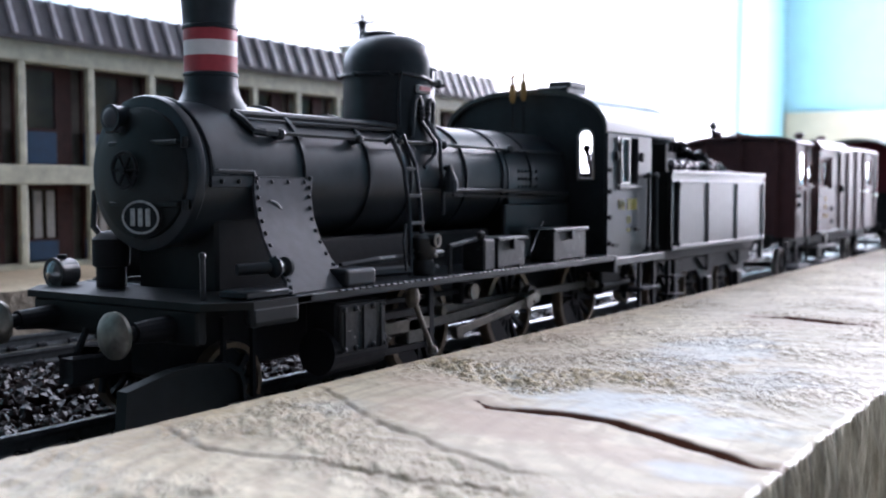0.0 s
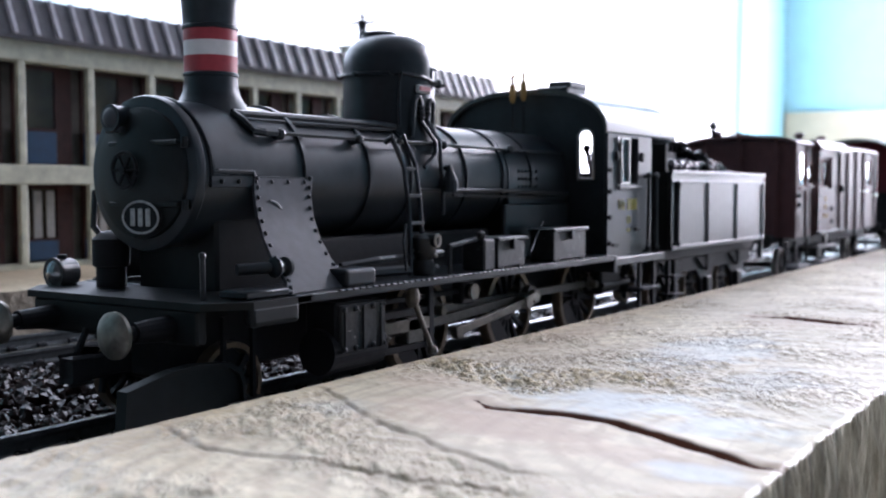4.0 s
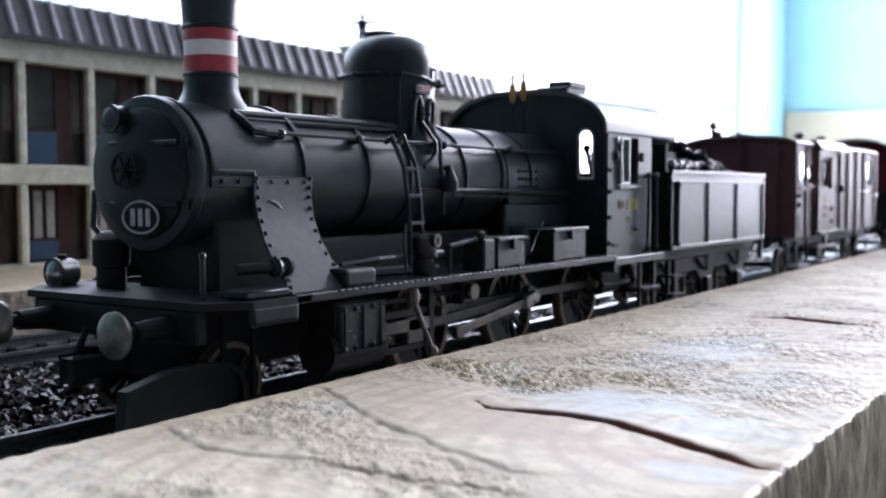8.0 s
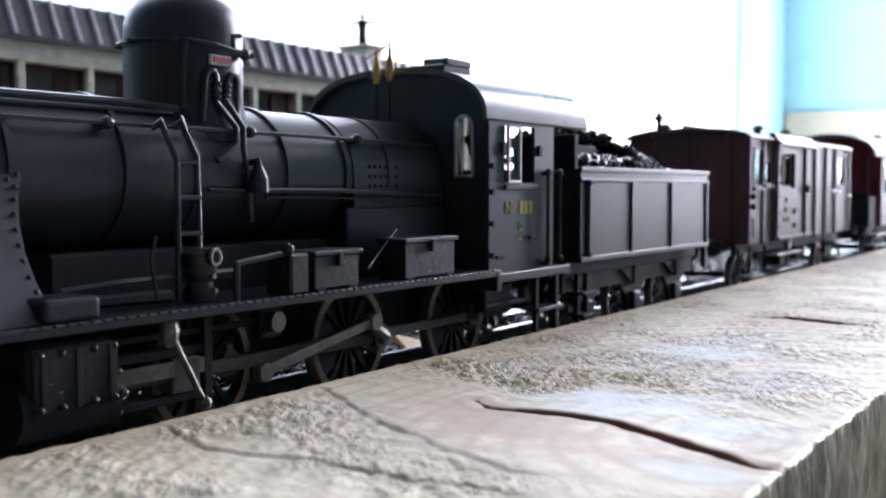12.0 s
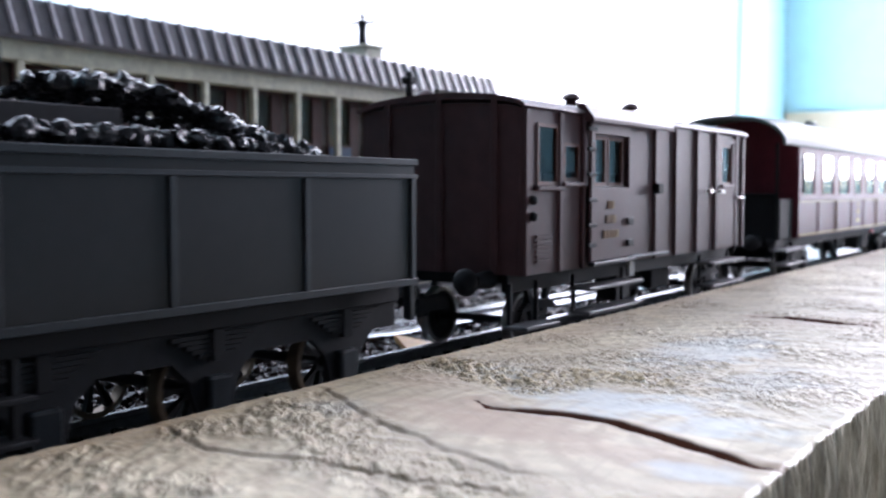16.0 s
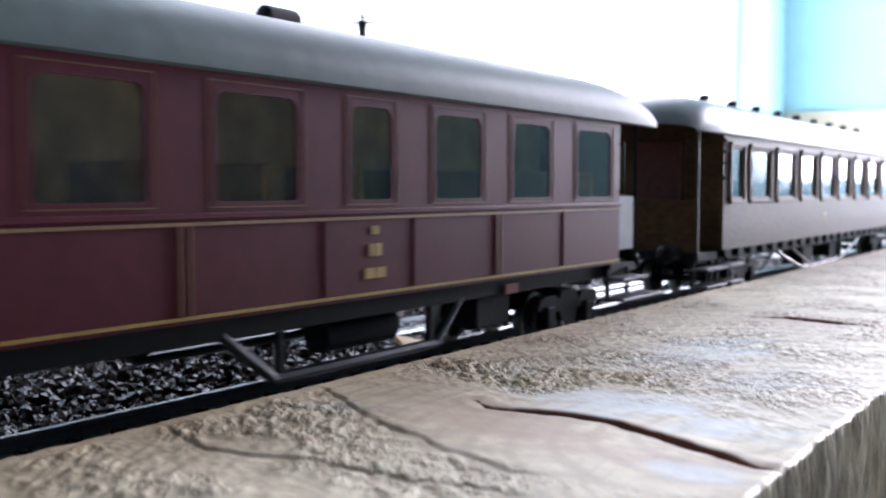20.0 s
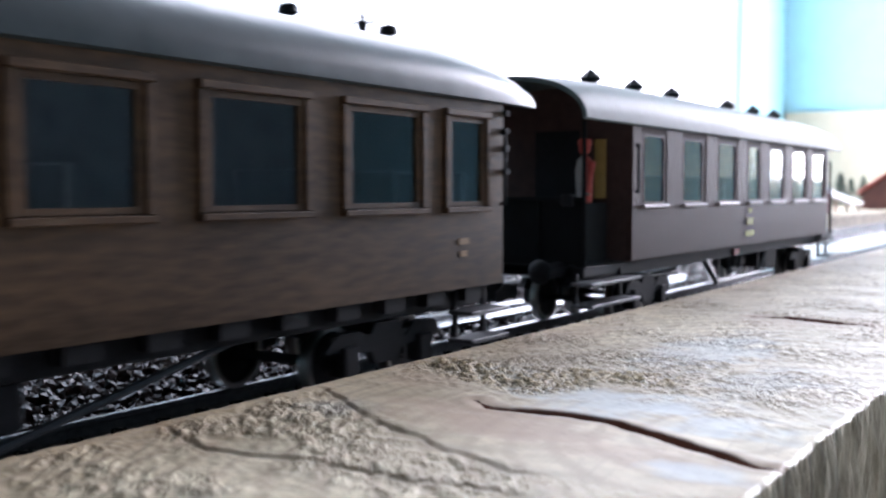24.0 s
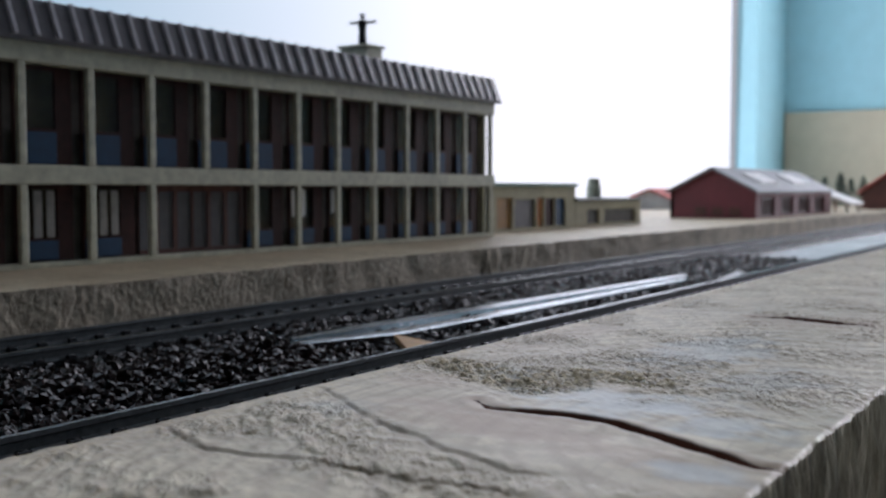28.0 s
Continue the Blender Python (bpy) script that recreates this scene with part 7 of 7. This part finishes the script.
    for sg in (-1, 1):
        bm = B()
        yy = YL + sg * win_y
        pts = [(cx0 - 0.1, yy - win_hw, wz0), (cx0 - 0.1, yy - win_hw, wz1)]
        pts += [(cx0 - 0.1, yy - win_hw * math.cos(math.pi * k / 8), wz1 + win_hw * math.sin(math.pi * k / 8)) for k in range(1, 8)]
        pts += [(cx0 - 0.1, yy + win_hw, wz1), (cx0 - 0.1, yy + win_hw, wz0), (cx0 - 0.1, yy - win_hw, wz0)]
        pipe(bm, pts, 0.3, 6)
        sp = part("spectacle_frame", bm, STEEL, v, "thin bright window rim")
        bm = B()
        box(bm, cx0 + 0.25, cx0 + 0.4, yy - win_hw, yy + win_hw, wz0, wz1 + 1.2)
        part("pane", bm, CABGLASS, sp).visible_shadow = False
    bm = B()
    frame_bm(bm, 209.8, 213.5, 33.1, 42.3, 0.4, YL - hw - 0.7, YL - hw - 0.1)
    sw = part("cab_window", bm, STEEL, cab, "bright framed sliding window")
    bm = B()
    box(bm, 209.8, 213.5, YL - hw - 0.45, YL - hw - 0.3, 33.1, 42.3)
    part("pane", bm, CABGLASS, sw).visible_shadow = False
    bm = B()
    box(bm, 208.6, 220.6, YL - hw - 0.6, YL - hw - 0.02, 31.4, 32.3, 0.15)
    part("arm_rest", bm, BLACK, cab)
    bm = B()
    for z in (19.5, 25, 30.5, 35):
        box(bm, 203.8, 204.8, YL - hw - 0.7, YL - hw - 0.02, z, z + 1.0, 0.12)
    for x, z in ((206.6, 19.6), (218.6, 22.6)):
        rod(bm, (x - 1.2, YL - hw - 0.5, z), (x + 1.2, YL - hw - 0.5, z), 0.35, seg=6)
    for x in (208.2, 221.6):
        box(bm, x - 0.7, x + 0.7, YL - hw - 0.6, YL - hw - 0.02, 37.6, 39.6, 0.15)
    part("hinge", bm, BLACK2, cab)
    bm = B()
    pipe(bm, [(223.3, YL - hw, 34.4), (223.3, YL - hw - 1.2, 34.4), (223.3, YL - hw - 1.2, 17.6), (223.3, YL - hw, 17.6)], 0.4, 6)
    pipe(bm, [(228.0, YL - hw + 1, 34.6), (228.0, YL - hw - 1.2, 34.8), (228.0, YL - hw - 1.2, 18.6)], 0.4, 6)
    for x in (223.3, 228.0):
        for z in (34.6, 18.4):
            ball(bm, (x, YL - hw - 1.2, z), 0.75, seg=8)
    part("cab_handrail", bm, BLACK, cab)
    yy = YL - hw - 0.12
    for x, w, z, h in ((214.3, 1.3, 27.0, 2.4), (216.0, 1.3, 27.0, 2.4), (217.7, 1.3, 27.0, 2.4), (214.1, 1.1, 22.2, 0.7)):
        bm = B()
        box(bm, x, x + w, yy, yy + 0.1, z, z + h)
        part("lettering", bm, OLIVE, cab, "dull yellow lettering")
    for txt, x, z, size in (("Nr", 209.0, 27.0, 3.4), ("D", 213.8, 24.0, 2.4)):
        cu = bpy.data.curves.new("lettering", "FONT")
        cu.body, cu.size, cu.extrude = txt, size * U, 0.05 * U
        tmp = new("lettering", cu)
        me = tmp.to_mesh().copy()
        bpy.data.objects.remove(tmp)
        bpy.data.curves.remove(cu)
        me.materials.append(OLIVE)
        ob = new("lettering", me)
        ob.parent = cab
        ob["label"] = "dull yellow lettering"
        ob.matrix_local = Matrix.Translation((Vector((x, yy, z)) - ORG[cab]) * U) @ Euler((radians(90), 0, 0)).to_matrix().to_4x4()
    bm = B()
    box(bm, 203.4, 231.4, YC - 18.3, YL + 20.6, cb + 2.4, cb + 4.0, 0.2)
    box(bm, 203.4, 205.0, YC - 18.2, YL + 20.2, cb + 1.0, cb + 4.6, 0.15)
    part("cab_floor", bm, BLACK, v)
    bm = B()
    box(bm, 206, 224, YL - 17.6, YL - 10, 22, 30, 0.5)
    rod(bm, (209.5, YL - 11.0, 30), (208.0, YL - 10.2, 38.6), 0.5, seg=8)
    box(bm, 204.6, 207.5, YL - 8, YL + 8, 17, 36, 0.5)
    part("backhead", bm, DARKINT, v)
    bm = B()
    pipe(bm, [(212.0, YL - 11.5, 30), (210.5, YL - 12.6, 35.0), (209.0, YL - 12.2, 40.0)], 0.45, 7)
    ball(bm, (209.0, YL - 12.2, 40.4), 0.9, seg=10)
    part("brake_lever", bm, BLACK2, v)
    bm = B()
    base = [(y, z) for y, z in arc_profile(hw + 0.6, 43.6, 53.2, 2.4, 24, 0.7)]
    extrude_x(bm, [(YL + y, z) for y, z in base], 202.0, 241.0)
    rf = part("cab_roof", bm, CABROOF, v, "grey curved cab roof", smooth=40)
    bm = B()
    box(bm, 204.6, 214.0, YL - 9.6, YL - 1.8, 52.0, 53.8, 0.3)
    box(bm, 205.2, 213.6, YL - 9.9, YL - 4.6, 53.5, 54.9, 0.3)
    ball(bm, (229, YL + 4, 53.8), 2.2, sz=0.35, seg=12)
    part("roof_hatch", bm, BLACK, rf)
    bm = B()
    for x, y, h in ((198.2, YL + 0.4, 0.0), (199.4, YL - 1.6, 0.5)):
        lathe(bm, [(0.3, 50.0 + h), (0.55, 50.4 + h), (0.7, 51.0 + h), (0.75, 52.6 + h), (0.7, 53.6 + h), (0.35, 54.4 + h), (0.25, 55.2 + h), (0.4, 55.5 + h), (0.1, 56.2 + h)], (x, y, 0), seg=14)
    rod(bm, (199.4, YL - 1.6, 56.4), (199.4, YL - 1.6, 58.2), 0.16, seg=6)
    pipe(bm, [(199.4, YL - 1.6, 57.2), (198.2, YL + 0.4, 55.6), (196.8, YL + 2.6, 54.0)], 0.16, 5)
    wh = part("whistle", bm, BRASS, v, "pair of small brass whistles", smooth=50)
    bm = B()
    for x, y in ((198.2, YL + 0.4), (199.4, YL - 1.6)):
        rod(bm, (x, y, 42.6), (x, y, 50.4), 0.3, seg=7)
    part("whistle_stem", bm, BLACK2, wh)
    # rear steps below the cab
    bm = B()
    for x in (219, 227):
        box(bm, x - 0.5, x + 0.5, YC - 17.6, YC - 16.8, 4.5, 15.5)
    part("step_bracket", bm, BLACK2, v)
    for z in (4.2, 9.0):
        bm = B()
        box(bm, 218, 228, YC - 18.6, YC - 14.5, z, z + 0.6, 0.1)
        part("cab_step", bm, GREYBLACK, v)
    bm = B()
    box(bm, 206, 216, YC - 14, YC - 8, 9, 14.5, 0.4)
    rod(bm, (204, YC - 15, 11), (218, YC - 15, 11), 0.6, seg=7)
    part("ash_pan", bm, BLACK2, v)
    # wheels
    wheelset(v, 98.9, 5.7, 8, "leading_wheelset")
    sets = []
    for x in DRV:
        ws = wheelset(v, x, DR, 14, "driving_wheelset")
        sets.append(ws)
        bm = B()
        for sg in (-1, 1):
            y = YC + sg * (GAUGE / 2 + 0.4)
            pr = [(x - DR * 0.86 * math.cos(a), DR - DR * 0.86 * math.sin(a)) for a in (-0.6, -0.3, 0, 0.3, 0.6)]
            extrude_y(bm, pr + [(x - 4.0, DR - 3.2), (x - 4.0, DR + 3.2)], y - 0.7, y + 0.7)
        part("counterweight", bm, BLACK2, ws, at=(x, YC, DR))
        bm = B()
        for sg in (-1, 1):
            rod(bm, (x + CRANK, YC + sg * 9.5, DR), (x + CRANK, YC + sg * 13.6, DR), 0.85, seg=10)
            rod(bm, (x + CRANK, YC + sg * 9.3, DR), (x + CRANK, YC + sg * 10.7, DR), 1.9, seg=12)
        part("crank_pin", bm, RODSTEEL, ws, at=(x, YC, DR))
    for sg in (-1, 1):
        y = YC + sg * 11.3
        at = Vector((DRV[1], y, DR))
        bm = B()
        box(bm, DRV[0], DRV[2], y - 0.4, y + 0.4, DR - 0.75, DR + 0.75, 0.15)
        for x in DRV:
            rod(bm, (x, y - 0.6, DR), (x, y + 0.6, DR), 1.7, seg=14)
            box(bm, x - 0.6, x + 0.6, y - 0.45, y + 0.45, DR + 1.5, DR + 2.4, 0.1)
        cr = part("coupling_rod", bm, RODDARK, v, "flat dull steel coupling rod", at=at)
        MOVERS.append(("crank", cr, DR, at - ORG[v]))
        y2 = YC + sg * 13.2
        ln = 41.0
        at2 = Vector((DRV[1], y2, DR))
        bm = B()
        box(bm, DRV[1] - ln, DRV[1], y2 - 0.45, y2 + 0.45, DR - 0.85, DR + 0.85, 0.15)
        for x, r in ((DRV[1], 2.0), (DRV[1] - ln, 1.4)):
            rod(bm, (x, y2 - 0.7, DR), (x, y2 + 0.7, DR), r, seg=14)
        mr = part("connecting_rod", bm, RODDARK, v, "dull steel connecting rod", at=at2)
        MOVERS.append(("main", mr, DR, at2 - ORG[v], ln))
        at3 = Vector((DRV[1] - ln, y2 - sg * 0.0, 9.2))
        bm = B()
        box(bm, at3.x - 2.2, at3.x + 2.2, YC + sg * 14.2 - 1.3, YC + sg * 14.2 + 1.3, 7.3, 11.5, 0.2)
        rod(bm, (at3.x - 12, YC + sg * 14.2, 9.2), (at3.x, YC + sg * 14.2, 9.2), 0.6, seg=8)
        ch = part("crosshead", bm, RODDARK, v, "steel crosshead with piston rod", at=at3)
        MOVERS.append(("cross", ch, DR, at3 - ORG[v], ln))
        ln = 24.0
        y3 = YC + sg * 15.6
        at4 = Vector((DRV[1], y3, DR))
        bm = B()
        box(bm, DRV[1] - ln, DRV[1], y3 - 0.4, y3 + 0.4, DR - 0.7, DR + 0.7, 0.15)
        for x in (DRV[1], DRV[1] - ln):
            rod(bm, (x, y3 - 0.7, DR), (x, y3 + 0.7, DR), 1.25, seg=12)
            box(bm, x - 1.1, x + 1.1, y3 - 0.6, y3 + 0.6, DR - 1.1, DR + 1.1, 0.2)
        er = part("eccentric_rod", bm, RODSTEEL, v, "dull steel eccentric rod", at=at4)
        MOVERS.append(("eccentric", er, DR, at4 - ORG[v], ln))
        # return crank fixed to the middle wheels
        bm = B()
        p0 = Vector((DRV[1] + CRANK, YC + sg * 14.4, DR))
        p1 = Vector((DRV[1] + ECC * math.cos(ECC_LEAD), YC + sg * 14.4, DR + ECC * math.sin(ECC_LEAD)))
        rod(bm, p0 - Vector((0, sg * 1.6, 0)), p0 + Vector((0, sg * 0.6, 0)), 1.3, seg=12)
        rod(bm, p1 - Vector((0, sg * 0.5, 0)), p1 + Vector((0, sg * 1.2, 0)), 1.0, seg=10)
        rod(bm, p0, p1, 1.0, 0.8, seg=8)
        part("return_crank", bm, RODSTEEL, sets[1], at=(DRV[1], YC, DR))
    return v


def tender():
    x0, x1, hw = 236.0, 309.4, 18.0
    v = thing("coal_tender", ((x0 + x1) / 2, YC, 0), "black model tender heaped with coal behind the locomotive", "tender")
    fy = YC - hw
    for sg in (-1, 1):
        bm = B()
        y = YC + sg * hw
        box(bm, x0, x1, min(y, y - sg * 0.9), max(y, y - sg * 0.9), 17.0, 35.6, 0.1)
        side = part("side_plate", bm, TENDERBLACK, v, "plain black tender side")
        yo = y + sg * 0.45
        for z0, z1 in ((35.0, 36.0), (33.0, 33.7), (17.0, 18.0)):
            bm = B()
            box(bm, x0 - 0.3, x1 + 0.3, min(y, yo), max(y, yo), z0, z1, 0.1)
            part("beading", bm, BLACK, side)
        for x in (x0 + 3, 261.3, 284.4, x1 - 0.8):
            bm = B()
            box(bm, x - 0.55, x + 0.55, min(y, yo), max(y, yo), 18.0, 33.0, 0.1)
            part("post_strip", bm, BLACK, side)
    for x in (x0, x1 - 0.9):
        bm = B()
        box(bm, x, x + 0.9, YC - hw + 0.9, YC + hw - 0.9, 17.0, 35.5)
        part("end_plate", bm, TENDERBLACK, v)
    bm = B()
    box(bm, x0 + 0.9, x1 - 0.9, YC - hw + 0.9, YC + hw - 0.9, 30.5, 32.5)
    part("deck", bm, BLACK2, v)
    for xa, xb, ya, yb, zt in ((2.4, 4.0, -15.5, -1.0, 42.5), (4.1, 26, -9, -8, 41.0), (22, 34, 8, 9, 38.5)):
        bm = B()
        box(bm, x0 + xa, x0 + xb, YC + ya, YC + yb, 34.6, zt, 0.2)
        part("coal_board", bm, BLACK2, v, "raised black coal board")
    rng = random.Random(7)
    bm = B()
    for k in range(1150):
        x = x0 + 8 + 64 * rng.random()
        y = rng.uniform(-15.5, 15.5)
        t = (x - x0 - 8) / 64
        zt = 33.2 + 11.6 * min(1.0, (1 - t) / 0.62) * (1 - (abs(y) / 18.5) ** 3.0)
        if y < -8.5 and x < x0 + 40:
            zt = 36.0 + 1.6 * min(1.0, (1 - t) / 0.62)
        if x < x0 + 22 and y > -9.5:
            continue
        z = zt - 0.6 * rng.random()
        s = rng.uniform(0.8, 1.7)
        bmesh.ops.create_icosphere(bm, subdivisions=1, radius=s, matrix=Matrix.Translation((x, YC + y, z)) @ Euler((rng.random() * 6, rng.random() * 6, 0)).to_matrix().to_4x4() @ Matrix.Diagonal((1, rng.uniform(0.6, 1.0), rng.uniform(0.35, 0.7), 1)))
    for vert in bm.verts:
        vert.co += Vector((rng.uniform(-0.2, 0.2), rng.uniform(-0.2, 0.2), rng.uniform(-0.2, 0.2)))
    for k in range(8):
        x = x0 + 9.5 + 4.6 * k + rng.uniform(-0.5, 0.5)
        bmesh.ops.create_icosphere(bm, subdivisions=2, radius=rng.uniform(1.5, 2.1), matrix=Matrix.Translation((x, YC - 14.2, 37.4 - 0.14 * k)) @ Euler((rng.random() * 6, rng.random() * 6, 0)).to_matrix().to_4x4() @ Matrix.Diagonal((1, 0.8, 0.85, 1)))
    tagged(part("coal", bm, COAL, v, "glossy black coal lumps"), kind="stuff")
    bm = B()
    box(bm, x0 - 1, x1, YC - 15, YC + 15, 14.2, 17.0, 0.2)
    part("underframe", bm, BLACK2, v)
    for xc in (246.5, 271.5, 297.0):
        wheelset(v, xc, 6.2, 9)
    for sg in (-1, 1):
        y = YC + sg * 13.6
        bm = B()
        pr = [(x0, 14.5), (x0, 10.5)]
        for xc in (246.5, 271.5, 297.0):
            pr += [(xc - 7, 10.5), (xc - 4.2, 8.0), (xc - 3.0, 4.0), (xc + 3.0, 4.0), (xc + 4.2, 8.0), (xc + 7, 10.5)]
        pr += [(x1, 10.5), (x1, 14.5)]
        extrude_y(bm, pr, y - 0.5, y + 0.5)
        fr = part("side_frame", bm, BLACK2, v)
        for xc in (246.5, 271.5, 297.0):
            bm = B()
            for k in range(5):
                box(bm, xc - 7.5 + k * 1.1, xc + 7.5 - k * 1.1, y + sg * 0.5 - 0.6, y + sg * 0.5 + 0.6, 13.2 - 0.6 * k, 13.7 - 0.6 * k)
            box(bm, xc - 1.0, xc + 1.0, y + sg * 0.6 - 0.8, y + sg * 0.6 + 0.8, 10.2, 14.2, 0.1)
            part("leaf_spring", bm, BLACK2, fr)
            bm = B()
            box(bm, xc - 2.0, xc + 2.0, y + sg * 0.8 - 1.0, y + sg * 0.8 + 1.0, 4.2, 8.4, 0.35)
            part("axle_box", bm, BLACK, fr)
    for sg in (-1, 1):
        bm = B()
        pipe(bm, [(x0 + 1.2, YC + sg * (hw), 33), (x0 + 1.2, YC + sg * (hw + 1.3), 33), (x0 + 1.2, YC + sg * (hw + 1.3), 18.4), (x0 + 1.2, YC + sg * hw, 18.4)], 0.35, 6)
        ball(bm, (x0 + 1.2, YC + sg * (hw + 1.3), 32.6), 0.7, seg=8)
        ball(bm, (x0 + 1.2, YC + sg * (hw + 1.3), 18.6), 0.7, seg=8)
        part("handrail", bm, BLACK, v)
    bm = B()
    for z in (6.0, 10.4):
        box(bm, x0 + 0.5, x0 + 7, YC - 18.8, YC - 14.6, z, z + 0.6, 0.1)
    box(bm, x0 + 1.2, x0 + 2.0, YC - 17, YC - 16, 6, 14.5)
    box(bm, x0 + 5.4, x0 + 6.2, YC - 17, YC - 16, 6, 14.5)
    part("footstep", bm, BLACK2, v)
    bm = B()
    box(bm, x1 - 1.4, x1 - 0.2, YC - 18.2, YC - 16.8, 11.6, 17.2, 0.15)
    part("corner_bracket", bm, BLACK, v)
    buffers(v, x1 - 1, 1)
    bm = B()
    box(bm, 228.5, 237, YC - 4, YC + 4, 11, 13.5, 0.2)
    box(bm, 230.2, 237.2, YC - 14.5, YC + 14.5, 15.0, 16.2, 0.1)
    part("drawbar", bm, BLACK2, v)
    return v


TRAIN = [loco(), tender(), van(), maroon_coach(), teak_coach(), brown_coach()]

# ---------- motion of the train ----------
RUN = [(0, 0), (8.2, 0), (8.5, 1.1), (9, 6.75), (9.5, 13.5), (10, 20.0), (10.5, 27.0), (11, 33.8), (11.5, 41.3), (12, 48.7), (12.5, 56),
       (13, 64.6), (13.5, 76.1), (14, 90.7), (14.5, 108.4), (15, 129.4), (15.5, 152.9), (16, 179.2), (16.5, 208), (17, 240), (17.5, 275),
       (18, 313), (18.5, 355.5), (19, 400), (19.5, 446), (20, 492), (20.5, 538), (21, 584), (21.5, 630), (22.5, 721), (23.5, 812.5),
       (24, 859), (24.5, 905), (25, 950.5), (25.5, 996), (26, 1041), (26.5, 1087.4), (27, 1131.9), (27.5, 1177), (28, 1222)]
PHASE = radians(44)


def gone(t):
    """Distance that the train has run at t seconds, smooth between the rows of RUN."""
    T, S = [r[0] for r in RUN], [r[1] for r in RUN]
    m = [0.0] * len(T)
    for k in range(1, len(T) - 1):
        a, b = (S[k] - S[k - 1]) / (T[k] - T[k - 1]), (S[k + 1] - S[k]) / (T[k + 1] - T[k])
        m[k] = 0.0 if a * b <= 0 else 2 * a * b / (a + b)
    m[-1] = (S[-1] - S[-2]) / (T[-1] - T[-2])
    k = max(0, min(len(T) - 2, int(np.searchsorted(T, t, side="right")) - 1))
    h = T[k + 1] - T[k]
    u = (t - T[k]) / h
    return ((1 + 2 * u) * (1 - u) ** 2 * S[k] + u * (1 - u) ** 2 * h * m[k] + u * u * (3 - 2 * u) * S[k + 1] + u * u * (u - 1) * h * m[k + 1])


# play in the couplings: how far a car hangs back behind the run of the engine
SLACK = {"luggage_van": ((17.0, 0.0), (17.5, 1.2), (18.0, 2.8), (18.5, 5.4), (19.0, 8.6), (20.0, 11.0)),
         "maroon_coach": ((14.0, 7.0), (15.0, 7.0), (15.5, 5.5), (16.0, 3.6), (16.5, 2.4), (17.0, 0.9), (17.5, 0.0))}


def hang(name, t):
    rows = SLACK.get(name, ((0.0, 0.0),))
    return float(np.interp(t, [r[0] for r in rows], [r[1] for r in rows]))


def motions():
    slow = [0.0, 8.0] + [8.2 + 0.2 * k for k in range(100)]
    slow = [t for t in slow if t <= 28.0] + ([28.0] if slow[-1] != 28.0 else [])
    slow = sorted({round(t, 4) for t in slow})
    for v in TRAIN:
        p = ORG[v]
        walk(v, [(t, Matrix.Translation(Vector((p.x - gone(t) + hang(v.name, t), p.y, p.z)) * U)) for t in slow])
    fine = [0.0, 8.0] + [8.2 + k / 15 for k in range(1 + int(19.8 * 15))]
    if fine[-1] < 28.0:
        fine.append(28.0)
    for kind, ob, r, at, *more in MOVERS:
        rows = []
        for t in fine:
            a = -gone(t) / r
            if kind == "wheel":
                rows.append((t, Matrix.Translation(at * U) @ Euler((0, a - PHASE, 0)).to_matrix().to_4x4()))
                continue
            # the crank pin lies on +x at rest and turns with the wheel
            px, pz = CRANK * math.cos(a - PHASE), -CRANK * math.sin(a - PHASE)
            if kind == "crank":
                rows.append((t, Matrix.Translation((at + Vector((px, 0, pz))) * U)))
            else:
                ln = more[0]
                if kind == "eccentric":
                    th = PHASE - a + ECC_LEAD
                    ex, ez = ECC * math.cos(th), ECC * math.sin(th)
                    rows.append((t, Matrix.Translation((at + Vector((ex, 0, ez))) * U) @ Euler((0, -math.asin((r + ez - 7.8) / ln), 0)).to_matrix().to_4x4()))
                    continue
                rise = (r + pz) - 9.2
                back = math.sqrt(ln * ln - rise * rise)
                if kind == "main":
                    rows.append((t, Matrix.Translation((at + Vector((px, 0, pz))) * U) @ Euler((0, -math.asin(-rise / ln) * -1, 0)).to_matrix().to_4x4()))
                else:
                    rows.append((t, Matrix.Translation((at + Vector((px + ln - back, 0, 0))) * U)))
        walk(ob, rows)


motions()
